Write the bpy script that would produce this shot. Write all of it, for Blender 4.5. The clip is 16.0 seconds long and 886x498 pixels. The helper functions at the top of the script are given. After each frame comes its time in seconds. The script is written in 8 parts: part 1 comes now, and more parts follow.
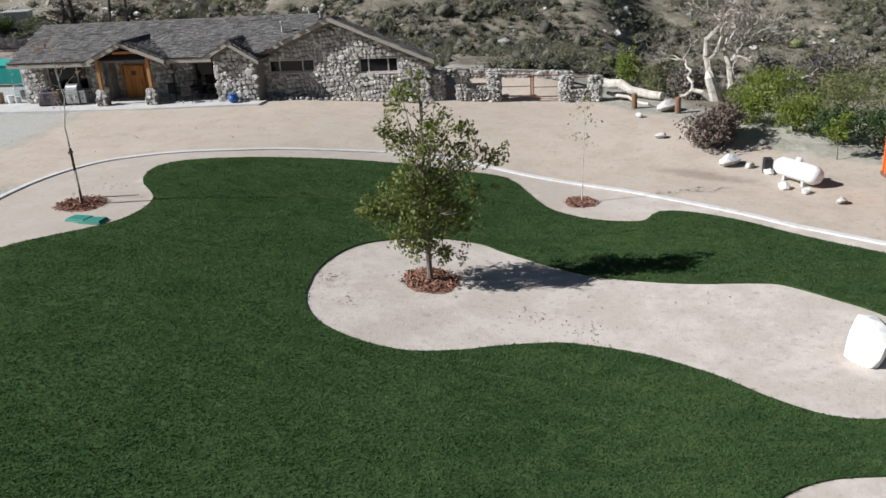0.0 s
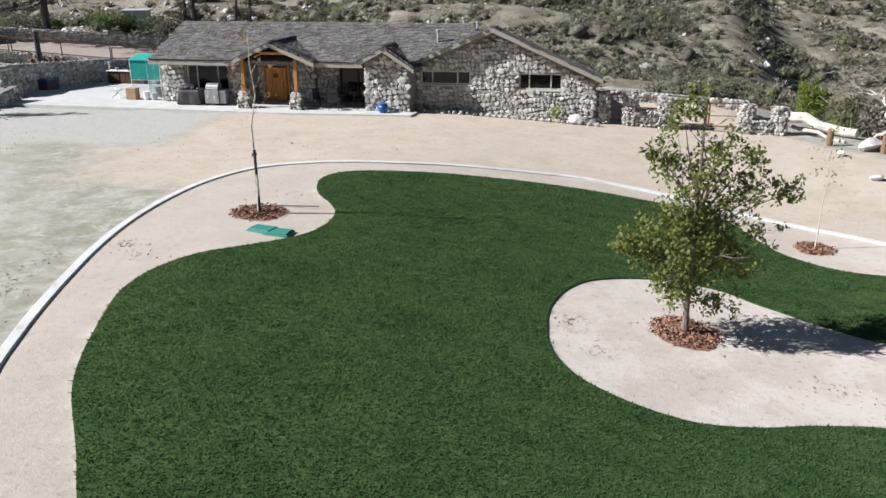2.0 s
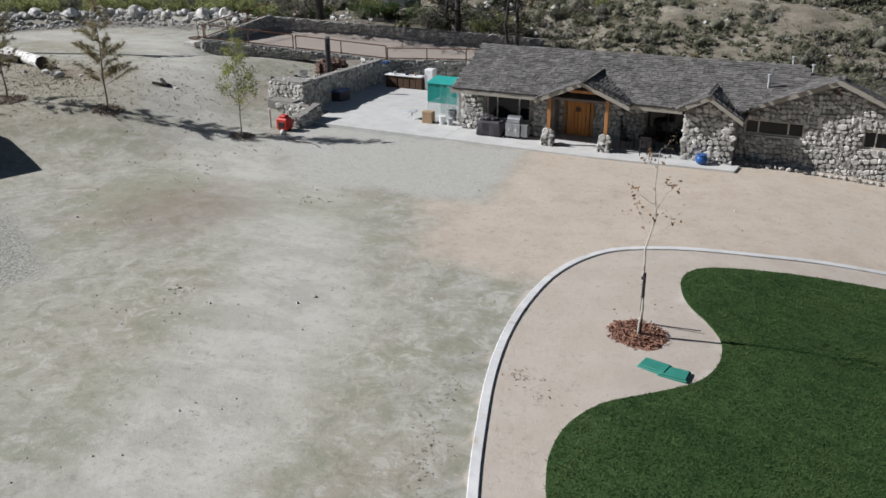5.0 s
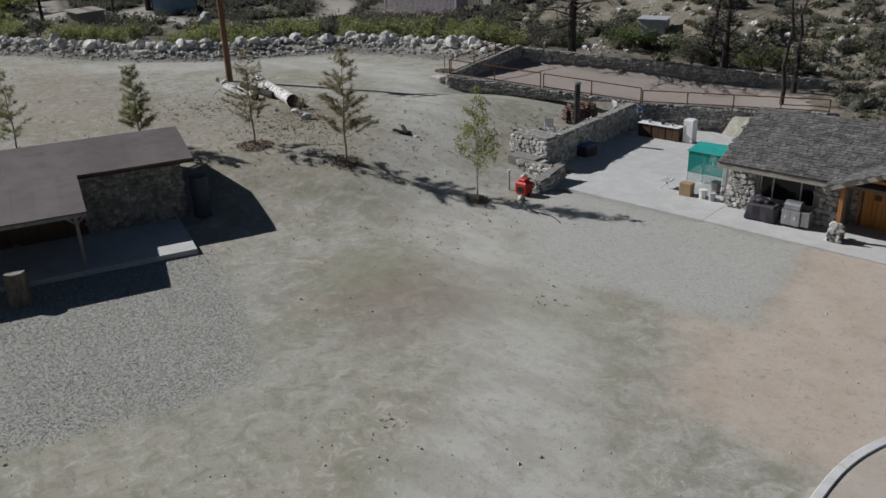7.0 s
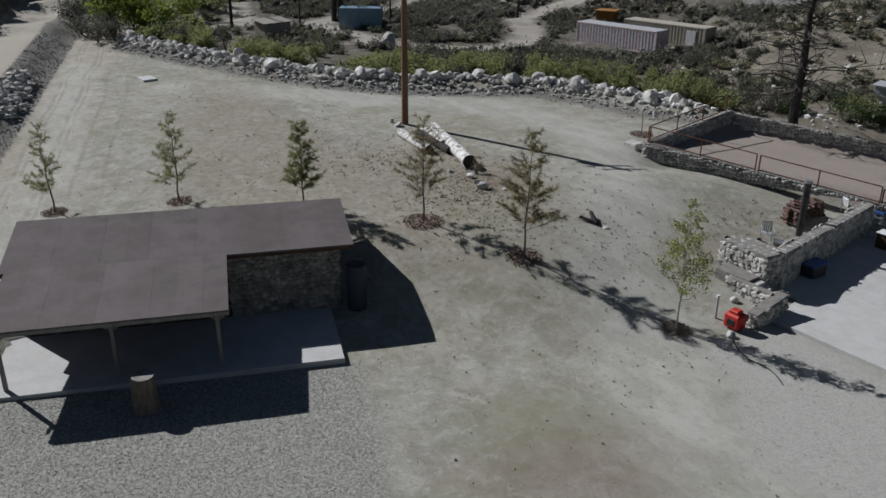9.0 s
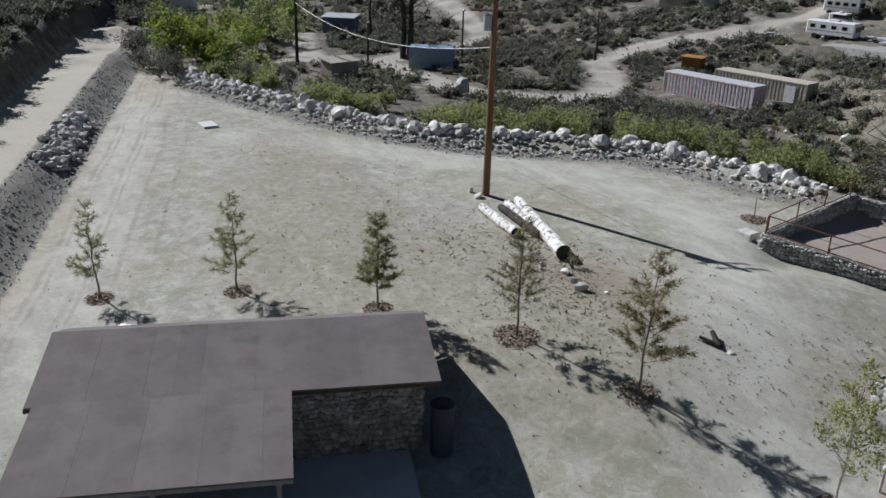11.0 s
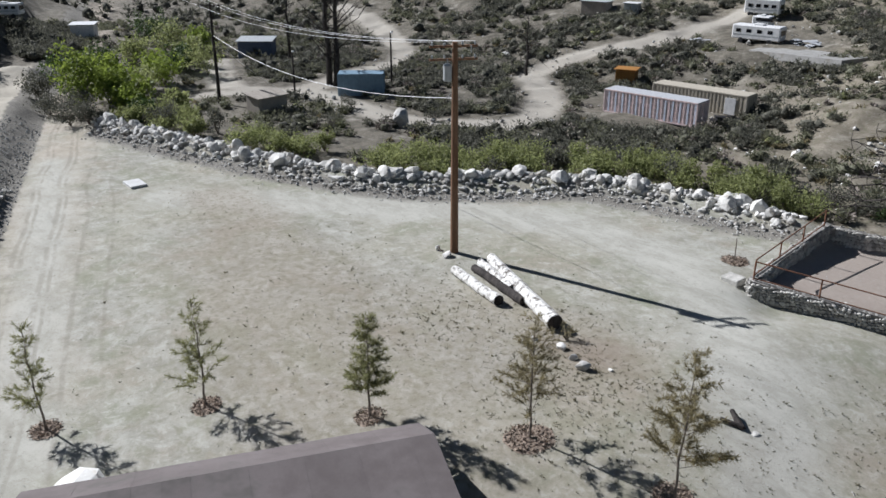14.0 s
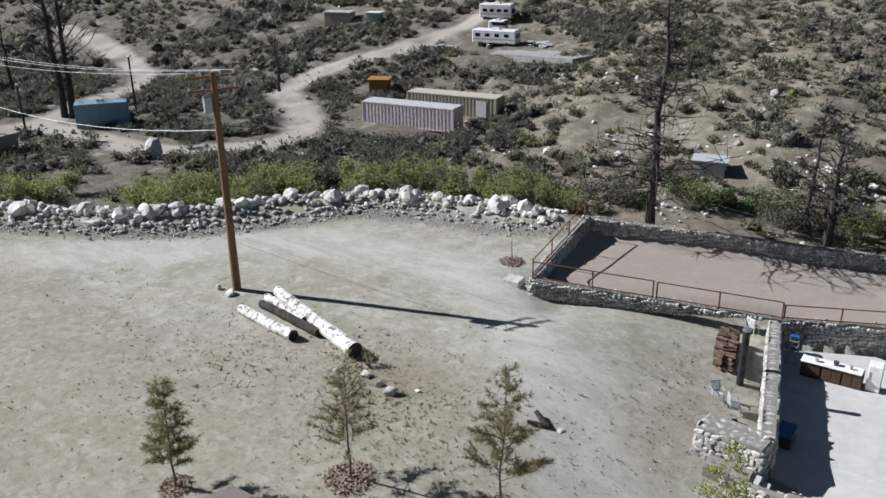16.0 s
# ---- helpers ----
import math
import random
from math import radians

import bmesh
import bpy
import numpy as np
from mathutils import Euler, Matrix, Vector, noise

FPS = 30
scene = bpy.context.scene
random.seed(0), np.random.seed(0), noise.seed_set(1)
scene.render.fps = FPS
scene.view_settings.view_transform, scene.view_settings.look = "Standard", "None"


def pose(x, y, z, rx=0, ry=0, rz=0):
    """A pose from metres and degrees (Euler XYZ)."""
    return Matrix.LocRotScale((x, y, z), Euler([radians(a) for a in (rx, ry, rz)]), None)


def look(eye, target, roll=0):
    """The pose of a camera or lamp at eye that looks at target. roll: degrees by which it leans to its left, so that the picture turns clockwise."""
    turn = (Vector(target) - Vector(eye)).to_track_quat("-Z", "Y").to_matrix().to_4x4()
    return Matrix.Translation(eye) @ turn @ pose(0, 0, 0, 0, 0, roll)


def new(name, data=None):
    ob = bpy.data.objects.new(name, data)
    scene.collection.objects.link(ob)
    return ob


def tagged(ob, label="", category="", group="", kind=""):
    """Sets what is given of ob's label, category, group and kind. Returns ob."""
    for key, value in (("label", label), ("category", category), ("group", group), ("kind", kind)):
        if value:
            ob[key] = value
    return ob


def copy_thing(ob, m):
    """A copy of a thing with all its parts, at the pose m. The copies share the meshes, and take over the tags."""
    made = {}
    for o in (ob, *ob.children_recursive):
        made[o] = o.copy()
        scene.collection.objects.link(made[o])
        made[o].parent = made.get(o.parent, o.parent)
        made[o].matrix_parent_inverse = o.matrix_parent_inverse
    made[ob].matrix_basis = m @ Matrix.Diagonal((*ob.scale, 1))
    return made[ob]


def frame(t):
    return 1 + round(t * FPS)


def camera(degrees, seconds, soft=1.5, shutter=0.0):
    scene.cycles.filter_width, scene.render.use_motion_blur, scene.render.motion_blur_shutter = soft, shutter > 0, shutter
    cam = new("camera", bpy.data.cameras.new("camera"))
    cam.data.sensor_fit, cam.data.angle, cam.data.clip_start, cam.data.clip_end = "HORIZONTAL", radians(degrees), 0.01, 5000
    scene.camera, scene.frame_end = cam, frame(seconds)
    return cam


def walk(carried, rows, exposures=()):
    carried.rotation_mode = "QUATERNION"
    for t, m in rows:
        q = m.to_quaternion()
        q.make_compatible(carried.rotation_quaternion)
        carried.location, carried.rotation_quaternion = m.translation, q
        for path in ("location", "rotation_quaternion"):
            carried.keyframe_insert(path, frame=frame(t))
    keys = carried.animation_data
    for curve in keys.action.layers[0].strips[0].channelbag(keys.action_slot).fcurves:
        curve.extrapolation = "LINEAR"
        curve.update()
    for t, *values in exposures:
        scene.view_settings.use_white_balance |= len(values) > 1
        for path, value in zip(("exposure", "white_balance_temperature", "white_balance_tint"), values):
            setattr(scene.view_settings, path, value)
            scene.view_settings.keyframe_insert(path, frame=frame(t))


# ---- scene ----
# stops by which the clip's camera opens and closes along the way, and its white balance
EXPOSURES = [(0.0, 0.48, 6400, 10), (1.5, 0.75, 6400, 10), (3.0, 0.85, 6400, 10), (4.2, 0.6, 6400, 10), (6.3, -0.1, 6400, 10), (8.5, -0.28, 6350, 10), (10.0, -0.02, 6150, 10), (12.3, 0.45, 6150, 10), (14.0, 0.51, 6200, 10), (16.0, 0.51, 6250, 10)]

cam = camera(56.1, 16.0, soft=1.6)
PATH = [
    (0, (0.625, -0.083, 8.334), (0.345, 1.766, 7.625), -3.27),
    (0.5, (-0.409, 0.308, 8.136), (-0.718, 2.157, 7.441), -2.69),
    (1, (-1.775, 1.024, 7.895), (-2.119, 2.873, 7.214), -1.96),
    (1.5, (-3.234, 1.725, 7.716), (-3.608, 3.573, 7.049), -1.06),
    (2, (-4.810, 2.484, 7.554), (-5.222, 4.329, 6.902), -0.49),
    (2.5, (-6.297, 2.748, 7.845), (-6.737, 4.585, 7.188), -0.08),
    (3, (-7.740, 2.523, 8.564), (-8.226, 4.342, 7.890), 0.13),
    (3.5, (-8.985, 2.542, 9.447), (-9.525, 4.335, 8.744), 0.30),
    (4, (-10.449, 3.007, 10.523), (-11.055, 4.764, 9.784), 0.56),
    (4.2, (-10.894, 3.030, 11.002), (-11.521, 4.772, 10.246), 0.74),
    (6.3, (-13.178, 6.671, 13.193), (-14.301, 8.137, 12.424), -2.67),
    (6.5, (-13.728, 7.159, 13.651), (-14.884, 8.594, 12.873), -2.47),
    (7, (-15.041, 8.359, 14.380), (-16.286, 9.715, 13.597), -2.07),
    (7.5, (-16.280, 9.541, 14.797), (-17.608, 10.819, 14.022), -1.40),
    (8, (-17.776, 10.660, 15.422), (-19.175, 11.861, 14.648), -0.66),
    (8.5, (-19.364, 11.511, 16.101), (-20.813, 12.649, 15.323), 0.12),
    (9, (-21.332, 12.631, 16.770), (-22.818, 13.718, 15.988), 0.57),
    (9.5, (-23.277, 13.570, 17.201), (-24.794, 14.617, 16.423), 1.04),
    (10, (-25.344, 14.342, 17.544), (-26.886, 15.359, 16.778), 1.65),
    (10.2, (-25.922, 14.517, 17.851), (-27.469, 15.524, 17.082), 1.79),
    (12.3, (-31.642, 14.916, 18.919), (-33.218, 15.916, 18.201), 1.85),
    (12.5, (-32.031, 14.877, 19.136), (-33.600, 15.886, 18.414), 1.61),
    (13, (-32.770, 14.745, 19.833), (-34.309, 15.787, 19.097), 0.83),
    (13.5, (-33.391, 14.760, 20.393), (-34.891, 15.851, 19.645), 0.29),
    (14, (-33.997, 14.973, 20.907), (-35.437, 16.135, 20.149), -0.08),
    (14.5, (-34.485, 15.192, 21.316), (-35.852, 16.435, 20.551), -0.05),
    (15, (-34.424, 15.091, 22.003), (-35.702, 16.419, 21.227), -0.68),
    (15.5, (-35.243, 15.141, 21.703), (-36.406, 16.578, 20.939), -0.73),
    (16, (-35.510, 14.995, 21.685), (-36.541, 16.536, 20.935), -0.68),
]
walk(cam, [(t, look(eye, target, roll)) for t, eye, target, roll in PATH],
     exposures=EXPOSURES)

# ---- daylight ----
SUN = Vector((-0.777, -0.238, 0.582)).normalized()
world = bpy.data.worlds.new("sky")
scene.world = world
world.use_nodes = True
wn = world.node_tree.nodes
sky = wn.new("ShaderNodeTexSky")
sky.sky_type, sky.sun_disc = "NISHITA", False
sky.sun_elevation, sky.sun_rotation = math.asin(SUN.z), math.atan2(SUN.x, SUN.y) % (2 * math.pi)
sky.altitude, sky.air_density, sky.dust_density = 900, 1.0, 0.6
wn["Background"].inputs["Strength"].default_value = 0.025
world.node_tree.links.new(sky.outputs[0], wn["Background"].inputs["Color"])
sun = new("sun", bpy.data.lights.new("sun", "SUN"))
sun.data.energy, sun.data.angle, sun.data.color = 5.0, radians(0.53), (1.0, 0.99, 0.995)
sun.matrix_world = look((0, 0, 60), Vector((0, 0, 60)) - SUN)

# ---- materials ----
def nodes_of(name, rough=0.9, metal=0.0, spec=0.3):
    m = bpy.data.materials.new(name)
    m.use_nodes = True
    nt = m.node_tree
    b = nt.nodes["Principled BSDF"]
    b.inputs["Roughness"].default_value, b.inputs["Metallic"].default_value = rough, metal
    b.inputs["Specular IOR Level"].default_value = spec
    return m, nt, b


def link(nt, a, b):
    nt.links.new(a, b)


def noise_tex(nt, scale, detail=4.0, rough=0.6, stretch=None, distort=0.0):
    g = nt.nodes.new("ShaderNodeNewGeometry")
    n = nt.nodes.new("ShaderNodeTexNoise")
    n.inputs["Scale"].default_value, n.inputs["Detail"].default_value = scale, detail
    n.inputs["Roughness"].default_value, n.inputs["Distortion"].default_value = rough, distort
    if stretch:
        mp = nt.nodes.new("ShaderNodeMapping")
        mp.inputs["Scale"].default_value = stretch
        link(nt, g.outputs["Position"], mp.inputs["Vector"])
        link(nt, mp.outputs[0], n.inputs["Vector"])
    else:
        link(nt, g.outputs["Position"], n.inputs["Vector"])
    return n.outputs["Fac"]


def ramp(nt, fac, lo, hi):
    """fac from lo..hi to 0..1, smooth."""
    r = nt.nodes.new("ShaderNodeMapRange")
    r.interpolation_type = "SMOOTHSTEP"
    r.inputs["From Min"].default_value, r.inputs["From Max"].default_value = lo, hi
    link(nt, fac, r.inputs["Value"])
    return r.outputs["Result"]


def mix(nt, fac, a, b):
    x = nt.nodes.new("ShaderNodeMix")
    x.data_type = "RGBA"
    for k, v in ((0, fac), (6, a), (7, b)):
        if isinstance(v, (tuple, list)):
            x.inputs[k].default_value = (*v, 1.0)
        elif isinstance(v, (int, float)):
            x.inputs[k].default_value = v
        else:
            link(nt, v, x.inputs[k])
    return x.outputs[2]


def math_node(nt, op, a, b=0.0):
    x = nt.nodes.new("ShaderNodeMath")
    x.operation = op
    for k, v in ((0, a), (1, b)):
        if isinstance(v, (int, float)):
            x.inputs[k].default_value = v
        else:
            link(nt, v, x.inputs[k])
    return x.outputs[0]


def bump(nt, b, fac, strength=0.3, dist=0.02):
    x = nt.nodes.new("ShaderNodeBump")
    x.inputs["Strength"].default_value, x.inputs["Distance"].default_value = strength, dist
    link(nt, fac, x.inputs["Height"])
    link(nt, x.outputs[0], b.inputs["Normal"])


def surface(name, a, b2, scale=3.0, fine=40.0, rough=0.9, metal=0.0, spec=0.3, relief=0.3, dist=0.02,
            vary=0.0, island=False, stretch=None, stain=None, stain_scale=0.8, stain_from=0.52):
    """A worn surface: two colours mixed by coarse and fine noise, a stain colour in patches, pieces that differ."""
    m, nt, bs = nodes_of(name, rough, metal, spec)
    n1, n2 = noise_tex(nt, scale, 5, 0.65, stretch), noise_tex(nt, fine, 3, 0.6, stretch)
    f = math_node(nt, "ADD", math_node(nt, "MULTIPLY", n1, 0.65), math_node(nt, "MULTIPLY", n2, 0.35))
    c = mix(nt, ramp(nt, f, 0.36, 0.64), a, b2)
    if stain:
        c = mix(nt, ramp(nt, noise_tex(nt, stain_scale, 4, 0.7), stain_from, stain_from + 0.2), c, stain)
    if vary:
        if island:
            src = nt.nodes.new("ShaderNodeNewGeometry").outputs["Random Per Island"]
        else:
            src = nt.nodes.new("ShaderNodeObjectInfo").outputs["Random"]
        h = nt.nodes.new("ShaderNodeHueSaturation")
        r = nt.nodes.new("ShaderNodeMapRange")
        r.inputs["To Min"].default_value, r.inputs["To Max"].default_value = 1 - vary, 1 + vary
        link(nt, src, r.inputs["Value"])
        link(nt, r.outputs[0], h.inputs["Value"])
        link(nt, c, h.inputs["Color"])
        c = h.outputs[0]
    link(nt, c, bs.inputs["Base Color"])
    if relief:
        bump(nt, bs, f, relief, dist)
    return m


def leafy(name, a, b2, rough=0.6, through_light=0.35):
    """Leaves: each island its own shade between two greens, some light passing through."""
    m, nt, bs = nodes_of(name, rough, 0.0, 0.35)
    src = nt.nodes.new("ShaderNodeNewGeometry").outputs["Random Per Island"]
    c = mix(nt, src, a, b2)
    link(nt, c, bs.inputs["Base Color"])
    tr = nt.nodes.new("ShaderNodeBsdfTranslucent")
    link(nt, c, tr.inputs["Color"])
    ms = nt.nodes.new("ShaderNodeMixShader")
    ms.inputs[0].default_value = through_light
    link(nt, bs.outputs[0], ms.inputs[1])
    link(nt, tr.outputs[0], ms.inputs[2])
    link(nt, ms.outputs[0], nt.nodes["Material Output"].inputs["Surface"])
    return m


def glassy(name, tint=(0.008, 0.009, 0.012)):
    m, nt, bs = nodes_of(name, 0.06, 0.0, 0.3)
    n = noise_tex(nt, 1.2, 2, 0.5)
    link(nt, mix(nt, n, tint, (0.014, 0.014, 0.017)), bs.inputs["Base Color"])
    return m


def ground_material():
    m, nt, bs = nodes_of("ground", 0.95, 0.0, 0.15)

    def zone(name, soft=0.25, wob=0.5, scale=0.9):
        a = nt.nodes.new("ShaderNodeAttribute")
        a.attribute_name = name
        n = noise_tex(nt, scale, 5, 0.65)
        v = math_node(nt, "ADD", a.outputs["Fac"], math_node(nt, "MULTIPLY", math_node(nt, "SUBTRACT", n, 0.5), wob))
        return ramp(nt, v, 0.5 - soft, 0.5 + soft)

    big, mid, fine = noise_tex(nt, 0.09, 5, 0.6), noise_tex(nt, 0.7, 6, 0.7), noise_tex(nt, 7.0, 5, 0.75)
    grit = noise_tex(nt, 45.0, 2, 0.7)
    drag = noise_tex(nt, 0.5, 7, 0.78, (0.7, 1.4, 1.0), 0.3)
    dirt = mix(nt, ramp(nt, mid, 0.38, 0.66), (0.295, 0.287, 0.248), (0.39, 0.382, 0.34))
    dirt = mix(nt, ramp(nt, big, 0.4, 0.62), dirt, (0.335, 0.32, 0.262))
    dirt = mix(nt, math_node(nt, "MULTIPLY", ramp(nt, drag, 0.52, 0.68), 0.3), dirt, (0.43, 0.415, 0.375))
    dirt = mix(nt, math_node(nt, "MULTIPLY", ramp(nt, drag, 0.47, 0.34), 0.45), dirt, (0.225, 0.212, 0.178))
    dirt = mix(nt, math_node(nt, "MULTIPLY", ramp(nt, noise_tex(nt, 0.22, 6, 0.72), 0.50, 0.64), 0.65), dirt, (0.29, 0.258, 0.208))
    dirt = mix(nt, math_node(nt, "MULTIPLY", ramp(nt, noise_tex(nt, 0.31, 6, 0.7), 0.51, 0.63), 0.7), dirt, (0.24, 0.246, 0.18))
    mot = noise_tex(nt, 1.3, 7, 0.78, None, 0.6)
    dirt = mix(nt, math_node(nt, "MULTIPLY", ramp(nt, mot, 0.51, 0.6), 0.6), dirt, (0.22, 0.217, 0.16))
    dirt = mix(nt, math_node(nt, "MULTIPLY", ramp(nt, mot, 0.47, 0.38), 0.6), dirt, (0.46, 0.45, 0.405))
    tan = mix(nt, ramp(nt, mid, 0.3, 0.7), (0.425, 0.358, 0.29), (0.485, 0.418, 0.35))
    sand = mix(nt, ramp(nt, mid, 0.4, 0.66), (0.47, 0.415, 0.365), (0.575, 0.52, 0.47))
    grav_n = noise_tex(nt, 10.0, 4, 0.85)
    gravel = mix(nt, ramp(nt, grav_n, 0.38, 0.62), (0.16, 0.158, 0.138), (0.40, 0.395, 0.36))
    pale = mix(nt, ramp(nt, grav_n, 0.3, 0.7), (0.335, 0.328, 0.298), (0.46, 0.452, 0.418))
    scrub = mix(nt, ramp(nt, mid, 0.35, 0.65), (0.142, 0.124, 0.096), (0.232, 0.204, 0.162))
    scrub = mix(nt, ramp(nt, noise_tex(nt, 0.16, 5, 0.65), 0.56, 0.68), scrub, (0.275, 0.245, 0.20))
    scrub = mix(nt, math_node(nt, "MULTIPLY", ramp(nt, noise_tex(nt, 1.9, 5, 0.75), 0.48, 0.62), 0.7), scrub, (0.135, 0.13, 0.088))
    court = mix(nt, mid, (0.31, 0.262, 0.228), (0.38, 0.33, 0.29))
    bank = mix(nt, ramp(nt, grav_n, 0.35, 0.65), (0.125, 0.116, 0.10), (0.27, 0.255, 0.228))
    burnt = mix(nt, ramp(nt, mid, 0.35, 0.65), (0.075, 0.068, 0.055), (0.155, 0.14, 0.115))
    c = dirt
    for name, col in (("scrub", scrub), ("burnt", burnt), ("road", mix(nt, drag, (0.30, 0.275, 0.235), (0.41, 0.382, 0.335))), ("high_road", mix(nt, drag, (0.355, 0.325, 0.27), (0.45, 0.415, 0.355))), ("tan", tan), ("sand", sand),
                      ("worn", mix(nt, ramp(nt, drag, 0.4, 0.6), (0.36, 0.35, 0.308), (0.45, 0.44, 0.395))), ("pale", pale), ("gravel", gravel), ("court", court), ("bank", bank)):
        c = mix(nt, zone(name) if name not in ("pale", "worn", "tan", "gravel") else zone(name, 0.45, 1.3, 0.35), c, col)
    clod = noise_tex(nt, 3.1, 7, 0.82)
    c = mix(nt, math_node(nt, "MULTIPLY", ramp(nt, clod, 0.55, 0.66), 0.46), c, (0.185, 0.172, 0.14))
    c = mix(nt, math_node(nt, "MULTIPLY", ramp(nt, clod, 0.45, 0.34), 0.36), c, (0.50, 0.485, 0.44))
    weeds = math_node(nt, "MULTIPLY", zone("weeds", 0.35, 0.9, 0.5), ramp(nt, noise_tex(nt, 2.6, 6, 0.75), 0.48, 0.64))
    c = mix(nt, math_node(nt, "MULTIPLY", weeds, 0.75), c, (0.175, 0.168, 0.115))
    c = mix(nt, math_node(nt, "MULTIPLY", zone("weeds", 0.4, 0.8, 0.3), 0.4), c, (0.28, 0.235, 0.185))
    # thin paired wheel ruts beside the bank
    off = nt.nodes.new("ShaderNodeAttribute")
    off.attribute_name = "bank_offset"
    wob = math_node(nt, "MULTIPLY", math_node(nt, "SUBTRACT", noise_tex(nt, 0.12, 3, 0.5), 0.5), 1.1)
    o = math_node(nt, "ADD", off.outputs["Fac"], wob)
    ruts = 0.0
    for at, wide in ((-2.5, 0.13), (-2.95, 0.1), (-4.3, 0.14), (-4.75, 0.1), (-6.2, 0.12), (-7.9, 0.1)):
        ruts = math_node(nt, "MAXIMUM", ruts, ramp(nt, math_node(nt, "ABSOLUTE", math_node(nt, "SUBTRACT", o, at)), wide * 1.7, wide * 0.4))
    ruts = math_node(nt, "MULTIPLY", ruts, ramp(nt, noise_tex(nt, 0.5, 4, 0.7), 0.36, 0.56))
    tr = nt.nodes.new("ShaderNodeAttribute")
    tr.attribute_name = "track"
    c = mix(nt, math_node(nt, "MULTIPLY", math_node(nt, "MULTIPLY", ruts, tr.outputs["Fac"]), 0.4), c, (0.20, 0.182, 0.145))
    c = mix(nt, math_node(nt, "MULTIPLY", zone("strip", 0.35, 0.5, 1.2), 0.6), c, (0.39, 0.34, 0.285))
    c = mix(nt, math_node(nt, "MULTIPLY", zone("mossy", 0.45, 0.8, 0.4), 0.5), c, (0.235, 0.24, 0.165))
    c = mix(nt, math_node(nt, "MULTIPLY", zone("damp", 0.35, 0.7, 0.6), 0.55), c, (0.21, 0.165, 0.13))
    c = mix(nt, math_node(nt, "MULTIPLY", ramp(nt, fine, 0.54, 0.72), 0.45), c, (0.17, 0.155, 0.125))
    c = mix(nt, math_node(nt, "MULTIPLY", ramp(nt, grit, 0.6, 0.8), 0.4), c, (0.56, 0.545, 0.51))
    link(nt, c, bs.inputs["Base Color"])
    h = math_node(nt, "ADD", math_node(nt, "MULTIPLY", fine, 0.6), math_node(nt, "MULTIPLY", grit, 0.25))
    bump(nt, bs, math_node(nt, "ADD", h, math_node(nt, "MULTIPLY", mid, 0.8)), 0.5, 0.05)
    return m


def lawn_material():
    m, nt, bs = nodes_of("lawn", 0.95, 0.0, 0.04)
    n1, n2, n3 = noise_tex(nt, 0.35, 5, 0.6), noise_tex(nt, 2.0, 4, 0.7, (1.0, 1.7, 1.0)), noise_tex(nt, 17.0, 3, 0.75)
    n4 = noise_tex(nt, 5.0, 3, 0.7, (1.0, 1.5, 1.0))
    c = mix(nt, ramp(nt, n1, 0.4, 0.6), (0.032, 0.064, 0.022), (0.046, 0.084, 0.030))
    c = mix(nt, math_node(nt, "MULTIPLY", ramp(nt, n2, 0.5, 0.62), 0.75), c, (0.060, 0.100, 0.036))
    c = mix(nt, math_node(nt, "MULTIPLY", ramp(nt, n2, 0.48, 0.36), 0.7), c, (0.024, 0.054, 0.017))
    c = mix(nt, math_node(nt, "MULTIPLY", ramp(nt, n4, 0.47, 0.34), 0.45), c, (0.022, 0.048, 0.016))
    c = mix(nt, math_node(nt, "MULTIPLY", ramp(nt, n4, 0.53, 0.66), 0.5), c, (0.070, 0.106, 0.042))
    c = mix(nt, math_node(nt, "MULTIPLY", ramp(nt, n3, 0.47, 0.36), 0.35), c, (0.022, 0.048, 0.016))
    link(nt, c, bs.inputs["Base Color"])
    bump(nt, bs, math_node(nt, "ADD", n3, n4), 0.5, 0.06)
    return m


def grass_material():
    """Blades of turf: each its own shade, in lush and thin patches drawn out along the mower's way."""
    m, nt, bs = nodes_of("grass_blade", 0.9, 0.0, 0.06)
    src = nt.nodes.new("ShaderNodeNewGeometry").outputs["Random Per Island"]
    c = mix(nt, src, (0.050, 0.092, 0.034), (0.082, 0.140, 0.052))
    wide, patch, tuft = noise_tex(nt, 0.4, 5, 0.6), noise_tex(nt, 1.1, 6, 0.72, (1.0, 1.9, 1.0), 0.4), noise_tex(nt, 5.5, 4, 0.75, (1.0, 1.6, 1.0))
    c = mix(nt, math_node(nt, "MULTIPLY", ramp(nt, wide, 0.47, 0.6), 0.7), c, (0.108, 0.158, 0.058))
    c = mix(nt, math_node(nt, "MULTIPLY", ramp(nt, patch, 0.49, 0.38), 0.85), c, (0.030, 0.066, 0.024))
    c = mix(nt, math_node(nt, "MULTIPLY", ramp(nt, patch, 0.54, 0.68), 0.85), c, (0.122, 0.178, 0.074))
    c = mix(nt, math_node(nt, "MULTIPLY", ramp(nt, tuft, 0.47, 0.34), 0.5), c, (0.026, 0.056, 0.018))
    c = mix(nt, math_node(nt, "MULTIPLY", ramp(nt, tuft, 0.56, 0.68), 0.4), c, (0.125, 0.172, 0.076))
    link(nt, c, bs.inputs["Base Color"])
    tr = nt.nodes.new("ShaderNodeBsdfTranslucent")
    link(nt, c, tr.inputs["Color"])
    ms = nt.nodes.new("ShaderNodeMixShader")
    ms.inputs[0].default_value = 0.45
    link(nt, bs.outputs[0], ms.inputs[1])
    link(nt, tr.outputs[0], ms.inputs[2])
    link(nt, ms.outputs[0], nt.nodes["Material Output"].inputs["Surface"])
    return m


